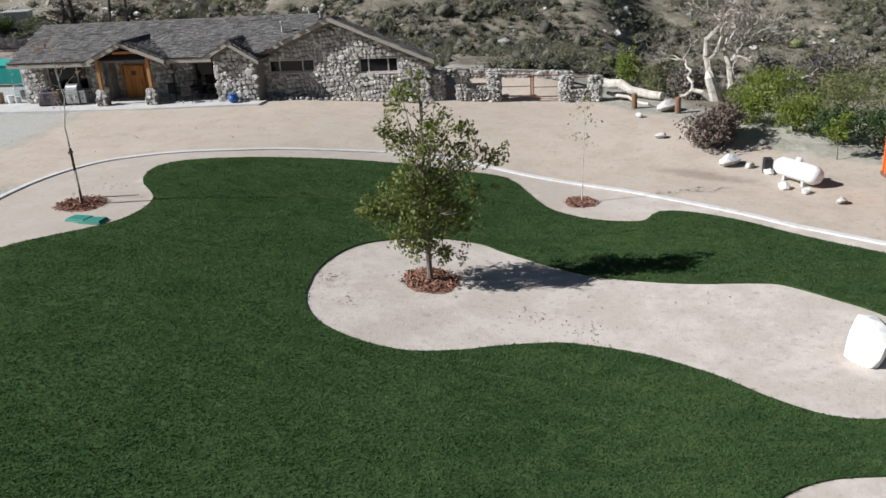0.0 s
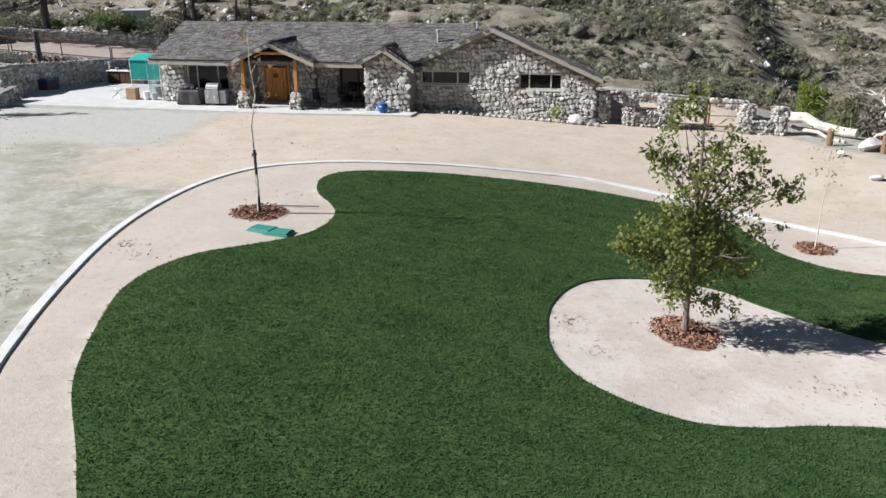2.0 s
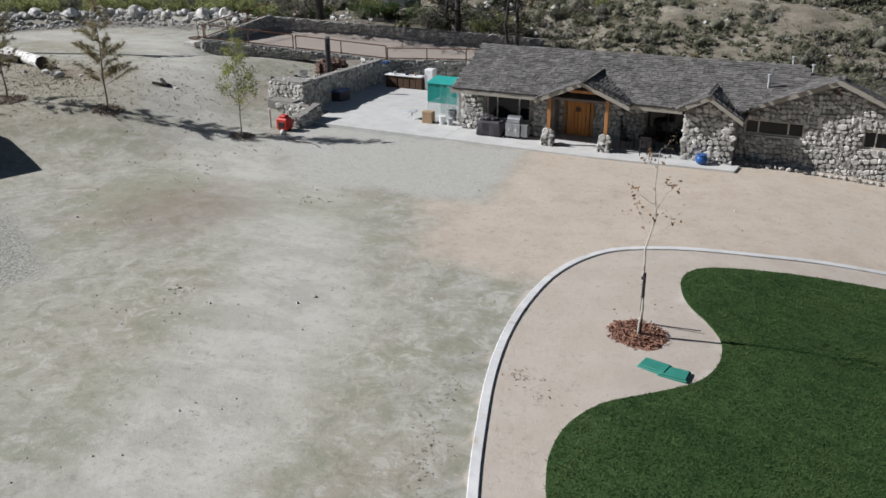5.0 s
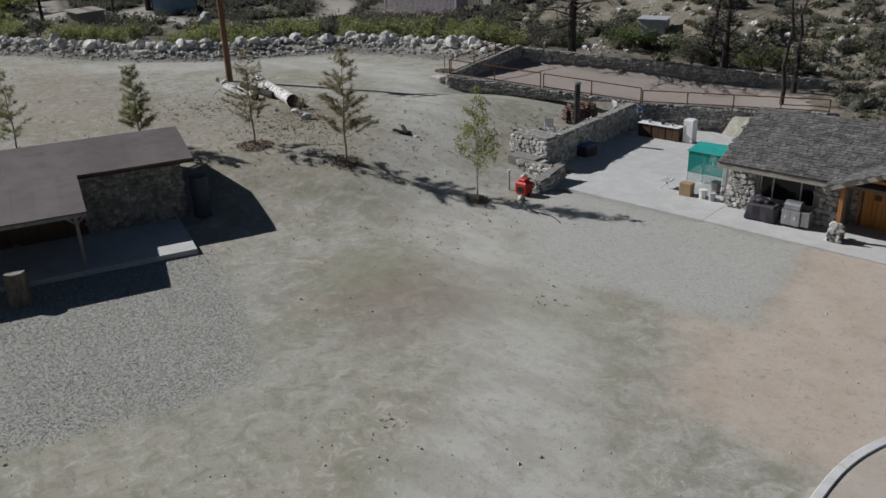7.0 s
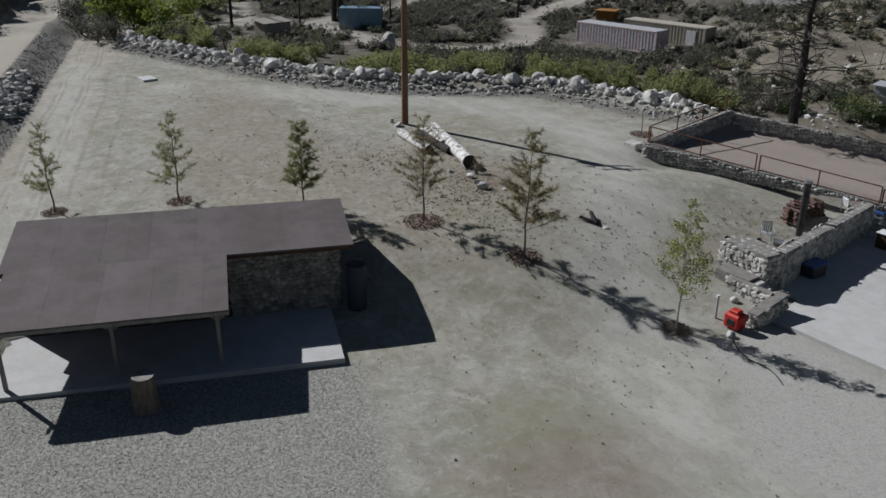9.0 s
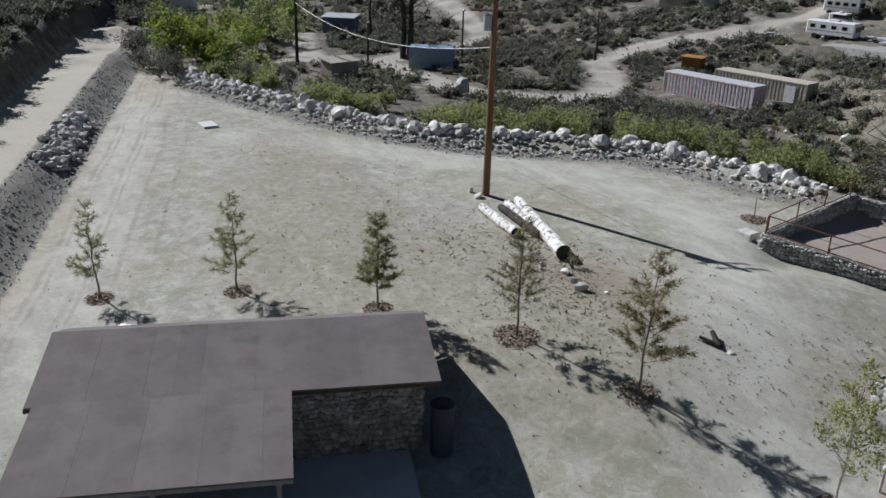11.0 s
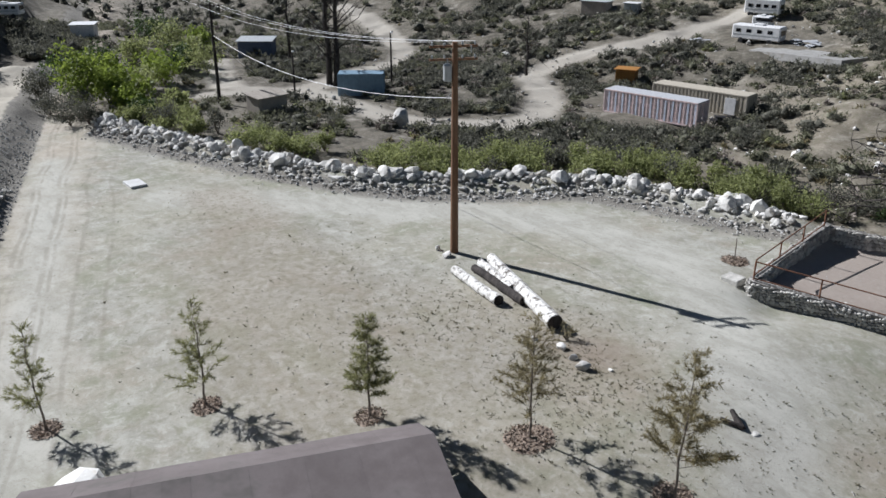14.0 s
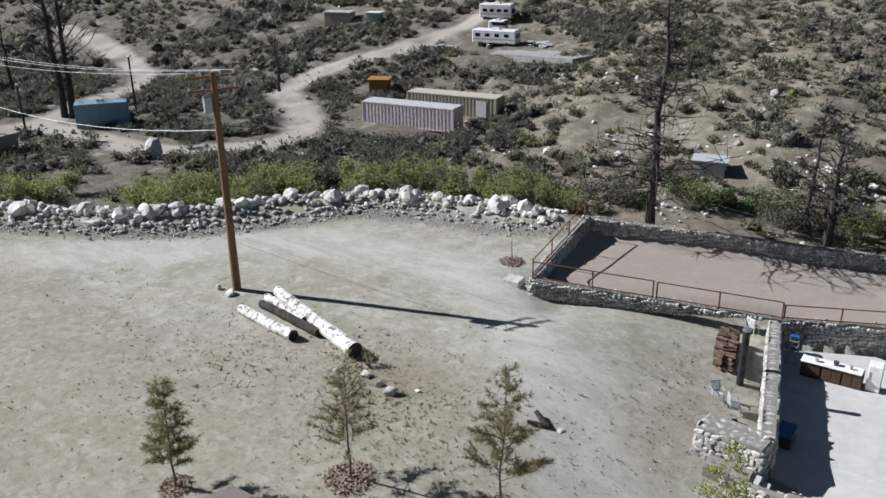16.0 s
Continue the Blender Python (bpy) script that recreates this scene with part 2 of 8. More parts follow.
M = {
    "ground": ground_material(), "lawn": lawn_material(),
    "blade": grass_material(),
    "concrete": surface("concrete", (0.45, 0.445, 0.43), (0.54, 0.535, 0.52), 1.2, 30, 0.85, relief=0.15, stain=(0.47, 0.46, 0.43), stain_scale=0.5),
    "kerb": surface("kerb_concrete", (0.50, 0.50, 0.50), (0.62, 0.62, 0.61), 1.5, 30, 0.85, relief=0.2, stain=(0.42, 0.37, 0.30)),
    "stone": surface("fieldstone", (0.31, 0.30, 0.28), (0.54, 0.525, 0.49), 2.6, 22, 0.9, relief=0.6, vary=0.36, dist=0.03),
    "stone_mass": surface("fieldstone_mass", (0.31, 0.30, 0.28), (0.54, 0.525, 0.49), 2.6, 22, 0.9, relief=0.6, vary=0.36, island=True, dist=0.03),
    # brown-grey copy of the fieldstone with the shed wall's shade darkened into its colour
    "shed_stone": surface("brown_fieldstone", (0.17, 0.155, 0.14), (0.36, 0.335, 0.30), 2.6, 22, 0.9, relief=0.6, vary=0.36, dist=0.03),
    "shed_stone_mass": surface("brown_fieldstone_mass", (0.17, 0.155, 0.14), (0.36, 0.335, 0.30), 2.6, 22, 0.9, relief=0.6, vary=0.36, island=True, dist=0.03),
    "old_concrete": surface("old_concrete", (0.24, 0.235, 0.225), (0.33, 0.325, 0.31), 1.2, 30, 0.9, relief=0.3, stain=(0.2, 0.185, 0.16)),
    "cap_stone": surface("wall_capstone", (0.31, 0.30, 0.28), (0.46, 0.45, 0.42), 2.6, 22, 0.9, relief=0.6, vary=0.2, dist=0.03),
    # mortar, its colour darkened to hold the shadow of the deep joints
    "mortar": surface("mortar", (0.17, 0.16, 0.145), (0.27, 0.255, 0.235), 3, 30, 0.95, relief=0.5),
    "boulder": surface("granite_boulder", (0.46, 0.445, 0.42), (0.66, 0.65, 0.62), 1.6, 18, 0.9, relief=0.5, vary=0.18, dist=0.04, stain=(0.34, 0.30, 0.25), stain_scale=0.9),
    "boulder_mass": surface("granite_rubble", (0.34, 0.33, 0.31), (0.58, 0.57, 0.545), 1.6, 18, 0.9, relief=0.5, vary=0.28, island=True, dist=0.04, stain=(0.30, 0.26, 0.21), stain_scale=0.9),
    "white_rock": surface("white_boulder", (0.72, 0.70, 0.66), (0.84, 0.83, 0.80), 1.8, 16, 0.85, relief=0.6, dist=0.05, stain=(0.62, 0.58, 0.52)),
    "shingle": surface("roof_shingle", (0.08, 0.076, 0.073), (0.165, 0.158, 0.15), 1.4, 25, 0.9, relief=0.3, vary=0.3, stain=(0.13, 0.122, 0.115)),
    "shingle_mass": surface("roof_shingle_mass", (0.08, 0.076, 0.073), (0.165, 0.158, 0.15), 1.4, 25, 0.9, relief=0.3, vary=0.3, island=True, stain=(0.13, 0.122, 0.115)),
    "fascia": surface("painted_fascia", (0.30, 0.275, 0.235), (0.36, 0.335, 0.29), 2, 40, 0.7, relief=0.1),
    "dark_wood": surface("dark_timber", (0.06, 0.035, 0.022), (0.11, 0.065, 0.04), 3, 40, 0.7, relief=0.2, stretch=(1, 1, 0.15)),
    "orange_wood": surface("varnished_cedar", (0.40, 0.155, 0.035), (0.56, 0.24, 0.06), 3, 30, 0.45, relief=0.15, stretch=(1, 1, 0.12)),
    "post_wood": surface("cedar_post", (0.34, 0.15, 0.055), (0.46, 0.22, 0.085), 3, 30, 0.55, relief=0.15, stretch=(1, 1, 0.12)),
    "glass": glassy("dark_window_glass"),
    "white_trim": surface("pale_window_frame", (0.50, 0.46, 0.41), (0.58, 0.54, 0.49), 4, 30, 0.6, relief=0.05),
    "roll_roof": surface("mineral_roll_roofing", (0.12, 0.102, 0.10), (0.17, 0.148, 0.146), 0.6, 60, 0.95, relief=0.3, dist=0.01, stain=(0.105, 0.095, 0.09), stain_scale=0.35),
    "roof_sheet": surface("mineral_roll_sheet", (0.12, 0.102, 0.10), (0.165, 0.144, 0.142), 0.7, 60, 0.95, relief=0.3, dist=0.01, vary=0.055, stain=(0.105, 0.095, 0.09), stain_scale=0.35),
    "roof_lap": surface("roofing_lap", (0.115, 0.098, 0.092), (0.16, 0.14, 0.13), 2, 60, 0.95, relief=0.2),
    "grey_post": surface("weathered_timber", (0.20, 0.185, 0.17), (0.31, 0.29, 0.27), 3, 35, 0.85, relief=0.2, stretch=(1, 1, 0.15)),
    "rust_steel": surface("rusty_steel", (0.16, 0.075, 0.045), (0.27, 0.135, 0.085), 4, 40, 0.75, 0.2, relief=0.2),
    "black_steel": surface("blackened_steel", (0.025, 0.025, 0.028), (0.06, 0.06, 0.065), 3, 40, 0.55, 0.4, relief=0.1),
    "steel": surface("stainless_steel", (0.33, 0.33, 0.34), (0.45, 0.45, 0.46), 4, 50, 0.38, 0.7, relief=0.05),
    "bark": surface("brown_bark", (0.12, 0.098, 0.08), (0.23, 0.195, 0.165), 6, 40, 0.95, relief=0.7, stretch=(1, 1, 0.25)),
    "pale_bark": surface("pale_bark", (0.42, 0.38, 0.32), (0.62, 0.59, 0.54), 3, 30, 0.85, relief=0.4, stain=(0.27, 0.23, 0.19), stain_scale=2.5),
    "white_log": surface("peeled_log", (0.62, 0.60, 0.57), (0.80, 0.79, 0.76), 2, 25, 0.8, relief=0.4, stain=(0.09, 0.075, 0.06), stain_scale=3.2, stain_from=0.46),
    "burnt": surface("charred_bark", (0.022, 0.019, 0.018), (0.075, 0.065, 0.06), 3, 30, 0.95, relief=0.6, stretch=(1, 1, 0.3)),
    "pole": surface("treated_pole", (0.155, 0.085, 0.05), (0.245, 0.145, 0.09), 3, 35, 0.85, relief=0.3, stretch=(1, 1, 0.1)),
    "mulch": surface("bark_mulch", (0.215, 0.165, 0.13), (0.35, 0.285, 0.23), 6, 40, 0.95, relief=0.6, vary=0.4, island=True),
    "red_mulch": surface("red_bark_mulch", (0.19, 0.095, 0.065), (0.31, 0.175, 0.125), 6, 40, 0.95, relief=0.6, vary=0.4, island=True),
    "oak": leafy("oak_leaf", (0.085, 0.115, 0.026), (0.22, 0.24, 0.062)),
    "yellow_leaf": leafy("yellowing_leaf", (0.20, 0.235, 0.07), (0.38, 0.385, 0.14)),
    "pine": leafy("pine_needle", (0.155, 0.165, 0.075), (0.30, 0.29, 0.145), 0.7, 0.5),
    "pine_brown": leafy("browned_needle", (0.18, 0.155, 0.085), (0.31, 0.265, 0.15), 0.7, 0.5),
    "dry_leaf": leafy("dry_leaf", (0.20, 0.11, 0.06), (0.34, 0.22, 0.12)),
    "willow": leafy("willow_leaf", (0.155, 0.18, 0.068), (0.33, 0.35, 0.15), 0.6, 0.55),
    "bright_green": leafy("fresh_leaf", (0.125, 0.175, 0.030), (0.29, 0.35, 0.072), 0.6, 0.5),
    "deep_green": leafy("evergreen_leaf", (0.030, 0.060, 0.018), (0.085, 0.13, 0.038)),
    "chaparral": leafy("chaparral_leaf", (0.10, 0.105, 0.066), (0.23, 0.23, 0.155), 0.8, 0.4),
    "chaparral_dark": leafy("dark_chaparral_leaf", (0.072, 0.074, 0.058), (0.165, 0.162, 0.128), 0.8, 0.4),
    "grey_bush": surface("grey_brush", (0.068, 0.07, 0.05), (0.18, 0.18, 0.13), 2.2, 14, 0.95, relief=1.0, dist=0.12, vary=0.35, island=True),
    "dark_bush": surface("dark_brush", (0.056, 0.055, 0.045), (0.135, 0.132, 0.105), 2.2, 14, 0.95, relief=1.0, dist=0.12, vary=0.35, island=True),
    "green_bush": surface("olive_brush", (0.05, 0.06, 0.022), (0.20, 0.21, 0.085), 2.2, 14, 0.95, relief=1.0, dist=0.12, vary=0.3, island=True),
    "straw_bush": surface("straw_brush", (0.11, 0.095, 0.06), (0.29, 0.255, 0.17), 2.2, 14, 0.95, relief=1.0, dist=0.1, vary=0.3, island=True),
    "brown_twig": leafy("brown_twigs", (0.10, 0.075, 0.06), (0.21, 0.17, 0.14), 0.9, 0.05),
    "twig": leafy("bare_twigs", (0.16, 0.135, 0.115), (0.33, 0.29, 0.26), 0.9, 0.05),
    "small_weed": leafy("withered_weed", (0.105, 0.10, 0.062), (0.21, 0.19, 0.125), 0.9, 0.5),
    "litter": leafy("leaf_litter", (0.16, 0.125, 0.09), (0.31, 0.255, 0.19), 0.9, 0.1),
    "weed": leafy("dry_weed", (0.17, 0.155, 0.085), (0.32, 0.27, 0.165), 0.9, 0.3),
}


def plain(name, col, rough=0.6, metal=0.0, var=0.12, scale=3.0, relief=0.08):
    a = tuple(c * (1 - var) for c in col)
    b2 = tuple(min(1.0, c * (1 + var)) for c in col)
    return surface(name, a, b2, scale, 35, rough, metal, relief=relief)


M.update({
    "red": plain("red_paint", (0.50, 0.035, 0.025), 0.45), "orange": plain("orange_paint", (0.62, 0.135, 0.02), 0.5),
    "white_paint": plain("white_enamel", (0.74, 0.74, 0.74), 0.4), "cloth": plain("dark_vinyl_cover", (0.055, 0.05, 0.058), 0.7, relief=0.3),
    "teal": plain("teal_awning", (0.02, 0.29, 0.26), 0.7), "mesh_teal": plain("teal_screen", (0.16, 0.34, 0.33), 0.8),
    "green_lid": plain("green_plastic", (0.035, 0.21, 0.165), 0.6), "blue_pot": plain("blue_glaze", (0.03, 0.10, 0.30), 0.25),
    "blue_paint": plain("faded_blue_paint", (0.19, 0.285, 0.37), 0.6), "rust_box": plain("rust_orange_paint", (0.33, 0.155, 0.04), 0.7),
    "cont_a": plain("faded_container_paint", (0.70, 0.56, 0.55), 0.65, var=0.2), "cont_b": plain("beige_container_paint", (0.44, 0.40, 0.33), 0.65),
    "cont_roof": plain("pale_container_roof", (0.44, 0.45, 0.47), 0.6), "rib_blue": plain("faded_rib_paint", (0.62, 0.67, 0.78), 0.65),
    "cardboard": plain("cardboard", (0.36, 0.245, 0.15), 0.85), "cable": plain("pale_cable", (0.70, 0.70, 0.71), 0.5),
    "firewood": surface("split_firewood", (0.075, 0.046, 0.037), (0.155, 0.098, 0.078), 5, 30, 0.9, relief=0.4, vary=0.5), "furniture": plain("dark_outdoor_furniture", (0.035, 0.030, 0.030), 0.6),
    "hut_wall": plain("weathered_board", (0.34, 0.305, 0.265), 0.85), "hut_blue": plain("dull_blue_board", (0.10, 0.13, 0.19), 0.8), "tank_grey": plain("transformer_grey", (0.42, 0.44, 0.45), 0.45),
})

# ---- building helpers ----
rng = np.random.default_rng(7)


def thing(name, at=(0, 0, 0), turn=0.0, label="", category="", group="", kind=""):
    ob = new(name)
    ob.empty_display_size = 0.2
    ob.matrix_world = pose(*at, 0, 0, turn)
    return tagged(ob, label, category, group, kind)


def as_mesh(name, verts, faces):
    me = bpy.data.meshes.new(name)
    me.from_pydata([tuple(v) for v in verts], [], [tuple(f) for f in faces])
    me.update()
    return me


def quads_mesh(name, verts, per=4):
    """A mesh of loose faces of `per` corners each, from an array (n * per, 3)."""
    n = len(verts) // per
    me = bpy.data.meshes.new(name)
    me.vertices.add(len(verts))
    me.vertices.foreach_set("co", np.asarray(verts, np.float32).ravel())
    me.loops.add(len(verts))
    me.loops.foreach_set("vertex_index", np.arange(len(verts), dtype=np.int32))
    me.polygons.add(n)
    me.polygons.foreach_set("loop_start", np.arange(0, len(verts), per, dtype=np.int32))
    me.update(calc_edges=True)
    return me


def hang(ob, parent):
    """Parents ob, whose mesh is drawn in the world's metres, without moving it."""
    ob.parent = parent
    if parent.parent is None:
        ob.matrix_parent_inverse = parent.matrix_basis.inverted()


def part(name, bm, material, parent=None, label="", smooth=False, kind=""):
    """Links a bmesh or a mesh as one mesh object under a thing or a part."""
    if isinstance(bm, bpy.types.Mesh):
        me = bm
    else:
        me = bpy.data.meshes.new(name)
        bmesh.ops.recalc_face_normals(bm, faces=bm.faces)
        bm.to_mesh(me)
        bm.free()
    if smooth:
        me.polygons.foreach_set("use_smooth", [True] * len(me.polygons))
    if material is not None and not me.materials:
        me.materials.append(M[material] if isinstance(material, str) else material)
    ob = new(name, me)
    if parent is not None:
        hang(ob, parent)
    return tagged(ob, label, kind=kind)


def box(bm, lo, hi, bevel=0.0, turn=None):
    r = bmesh.ops.create_cube(bm, size=1.0)
    c = [(a + b) / 2 for a, b in zip(lo, hi)]
    s = [abs(b - a) for a, b in zip(lo, hi)]
    m = Matrix.Translation(c) @ Matrix.Diagonal((*s, 1))
    if turn is not None:
        m = turn @ m
    bmesh.ops.transform(bm, matrix=m, verts=r["verts"])
    if bevel:
        edges = list({e for v in r["verts"] for e in v.link_edges})
        bmesh.ops.bevel(bm, geom=edges, offset=bevel, segments=1, affect="EDGES")
    return bm


def new_box(lo, hi, bevel=0.01):
    return box(bmesh.new(), lo, hi, bevel)


def tube(bm, pts, radii, n=8, cap=True):
    """A tapered tube along points."""
    rings = []
    pts = [Vector(p) for p in pts]
    for i, p in enumerate(pts):
        d = (pts[min(i + 1, len(pts) - 1)] - pts[max(i - 1, 0)]).normalized()
        side = d.cross(Vector((0.3, 0.1, 1) if abs(d.z) < 0.9 else (1, 0.2, 0))).normalized()
        up = side.cross(d)
        rings.append([bm.verts.new(p + (side * math.cos(a) + up * math.sin(a)) * radii[i]) for a in (2 * math.pi * k / n for k in range(n))])
    for a, b in zip(rings, rings[1:]):
        for k in range(n):
            bm.faces.new((a[k], a[(k + 1) % n], b[(k + 1) % n], b[k]))
    if cap:
        bm.faces.new(rings[0][::-1])
        bm.faces.new(rings[-1])
    return bm


def slab(bm, corners, thick):
    """A flat plate: corners of its top face in order, thickened downwards along its normal."""
    c = [Vector(p) for p in corners]
    n = (c[1] - c[0]).cross(c[2] - c[0]).normalized()
    if n.z < 0:
        n = -n
    top = [bm.verts.new(p) for p in c]
    low = [bm.verts.new(p - n * thick) for p in c]
    bm.faces.new(top)
    bm.faces.new(low[::-1])
    for i in range(len(c)):
        j = (i + 1) % len(c)
        bm.faces.new((top[i], low[i], low[j], top[j]))
    return bm


def rock_mesh(name, seed, rough=0.22, sub=2, flat=0.0):
    """A lumpy boulder about 1 m across."""
    bm = bmesh.new()
    bmesh.ops.create_icosphere(bm, subdivisions=sub, radius=0.5)
    r = random.Random(seed)
    off = Vector((r.uniform(-50, 50), r.uniform(-50, 50), r.uniform(-50, 50)))
    cuts = [(Vector((r.gauss(0, 1), r.gauss(0, 1), r.gauss(0, 0.8))).normalized(), r.uniform(0.27, 0.43)) for _ in range(11)]
    for v in bm.verts:
        for n, d in cuts:
            over = v.co.dot(n) - d
            if over > 0:
                v.co -= n * over * 0.96
        v.co *= 1 + rough * noise.noise(v.co * 2.2 + off)
        if flat and v.co.z < -flat:
            v.co.z = -flat
    me = bpy.data.meshes.new(name)
    bm.to_mesh(me)
    bm.free()
    return me


def smooth_line(pts, per=6, closed=False):
    """A Catmull-Rom line through plan points."""
    p = np.array(pts, float)
    n = len(p)
    out = []
    for i in range(n if closed else n - 1):
        a, b, c, d = (p[(i + k) % n] if closed else p[min(max(i + k, 0), n - 1)] for k in (-1, 0, 1, 2))
        for t in np.arange(per) / per:
            out.append(0.5 * ((2 * b) + (c - a) * t + (2 * a - 5 * b + 4 * c - d) * t * t + (3 * b - a - 3 * c + d) * t ** 3))
    if not closed:
        out.append(p[-1])
    return np.array(out)


def inside(px, py, poly):
    """Which points of arrays lie in a plan polygon."""
    r = np.zeros(np.shape(px), bool)
    x0, y0 = poly[-1]
    for x1, y1 in poly:
        hit = ((y1 > py) != (y0 > py)) & (px < (x0 - x1) * (py - y1) / (y0 - y1 + 1e-12) + x1)
        r ^= hit
        x0, y0 = x1, y1
    return r


def line_dist(px, py, pts):
    """The distance of points from a plan line."""
    best = np.full(np.shape(px), 1e9)
    for (x0, y0), (x1, y1) in zip(pts[:-1], pts[1:]):
        dx, dy = x1 - x0, y1 - y0
        t = np.clip(((px - x0) * dx + (py - y0) * dy) / (dx * dx + dy * dy + 1e-9), 0, 1)
        best = np.minimum(best, np.hypot(px - x0 - t * dx, py - y0 - t * dy))
    return best


def sm(a, b, x):
    t = np.clip((np.asarray(x, float) - a) / (b - a), 0, 1)
    return t * t * (3 - 2 * t)


# ---- the lie of the land ----
BERM_IN = [(-111, 36.6), (-101.3, 39.2), (-91.6, 42.1), (-86.1, 44.4), (-81.8, 46.2), (-78.4, 48.8), (-74.5, 53.3), (-71.1, 57.8), (-67, 59.3), (-61, 60.5), (-57.5, 61.8)]
BERM = [(-113, 37.9), (-103.8, 40.7), (-93.7, 43.6), (-87.3, 46.1), (-82.7, 48.0), (-79.6, 51.4), (-76.4, 55.8), (-72.6, 59.1), (-68.4, 61.4), (-63, 62.6), (-58.3, 63.2)]


def bank_dist(x, y):
    """How far a place lies beyond the yard's edge, towards the raised road."""
    return -0.339 * (x + 71.6) - 0.941 * (y - 16.0)


def terrace_z(y):
    """The terrace is level before the house and falls gently towards its back."""
    return 0.31 - 0.085 * np.maximum(0.0, np.asarray(y, float) - 47.5)


def gz(x, y):
    """The ground's height."""
    x, y = np.asarray(x, float), np.asarray(y, float)
    z = -0.6 + 0.82 * sm(2.2, -16.5, x) - 0.75 * sm(-16.5, 2.2, x) * sm(41, 33, y)
    x0 = -38.5 - 8.5 * sm(37, 26, y)
    z = z + 1.75 * sm(0, 14, x0 - x) * (0.55 + 0.45 * sm(17, 34, y))
    z = z - 3.6 * sm(43, 60, y) * sm(3, 10, x)
    y0 = 64 + 24 * sm(-42, -88, x) + 9 * sm(-28, -36, x) * sm(-70, -58, x)
    rise = np.maximum(0, y - y0)
    z = z + 0.20 * np.minimum(rise, 160) * sm(0, 10, rise) * sm(140, 40, x)
    s = bank_dist(x, y)
    up = 1.4 * sm(-1.5, 1.8, s) + 3.2 * sm(6.3, 9.3, s) + 0.22 * np.clip(s - 9.3, 0, 120)
    z = z + up * sm(-54, -70, x)
    z = z + 0.75 * np.exp(-(line_dist(x, y, BERM) / 1.5) ** 2)
    # the court's tilted floor and the bed of the terrace
    f = np.maximum(1.95 - 0.085 * ((x + 55.9) * 0.923 + (y - 54.3) * 0.386), 0.2)
    z = z - 0.62 * np.exp(-(line_dist(x, y, [(-54.5, 54.9), (-43.0, 59.7)]) / 1.8) ** 2) + 0.95 * sm(46, 48.3, y) * sm(4, -1, x) * sm(-8, -6, x) * sm(66, 56, y)
    z = z - 0.6 * np.exp(-(line_dist(x, y, [(-53.0, 52.9), (-48.5, 54.9), (-44.5, 56.6)]) / 1.9) ** 2)
    m = inside(x, y, COURT) * sm(0, 0.6, line_dist(x, y, COURT + COURT[:1]))
    z = z + (f - z) * m
    z = np.where(inside(x, y, SHED_BED), np.minimum(z, 0.28), z)
    return np.where(inside(x, y, TERRACE), np.minimum(z, terrace_z(y) - 0.19), z)


def g(x, y):
    return float(gz(x, y))


KERB = smooth_line([(-12.4, 8.2), (-14.2, 11.0), (-15.4, 12.9), (-16.3, 14.4), (-16.95, 15.9), (-17.6, 17.6), (-18.2, 19.4), (-18.85, 21.6), (-19.3, 23.8), (-19.5, 25.9), (-19.45, 28.1),
                    (-19.1, 29.7), (-18.5, 30.95), (-17.75, 31.7), (-16.5, 32.35), (-15.2, 32.8), (-13.5, 33.3), (-11.4, 34.0), (-9.2, 34.5), (-6.6, 34.95), (-4.8, 34.8), (-2.7, 34.3),
                    (-0.8, 33.4), (1.4, 32.3), (3.4, 31.15), (5.25, 29.8), (6.9, 28.5), (8.3, 27.2), (9.6, 26.2), (12.0, 24.2), (15.5, 20.3), (17.5, 16.0)], 8)
LAWN = smooth_line([(-10.2, 8.6), (-12.2, 11.2), (-13.2, 12.6), (-14.4, 14.2), (-15.1, 15.5), (-15.75, 17.1), (-16.15, 18.2), (-16.35, 19.1), (-16.35, 20.1), (-16.1, 21.0), (-15.65, 21.75),
                    (-15.1, 22.3), (-14.45, 22.95), (-13.85, 23.7), (-13.55, 24.45), (-13.45, 25.3), (-13.6, 26.3), (-14.1, 27.2), (-14.75, 28.0), (-15.15, 28.8), (-15.4, 29.9), (-15.2, 30.8),
                    (-14.6, 31.4), (-13.3, 31.95), (-12.0, 32.4), (-10.3, 32.85), (-8.2, 33.3), (-6.1, 33.5), (-4.2, 33.4), (-2.7, 33.2), (-1.7, 32.9), (-1.1, 32.1), (-0.6, 30.9),
                    (0.1, 29.3), (0.95, 28.4), (1.97, 27.86), (3.1, 27.7), (3.55, 27.85), (3.9, 28.5), (4.3, 28.8), (5.25, 28.65), (6.7, 27.73), (7.87, 26.6), (9.0, 25.6),
                    (11.4, 23.6), (13.5, 20.6), (15, 16), (11, 11), (9.0, 13.2), (7.5, 13.6), (6.48, 13.48), (5.68, 13.37), (5.04, 13.13), (4.45, 12.71), (3.6, 11.8), (3.0, 9), (-3, 5.5)], 6, True)
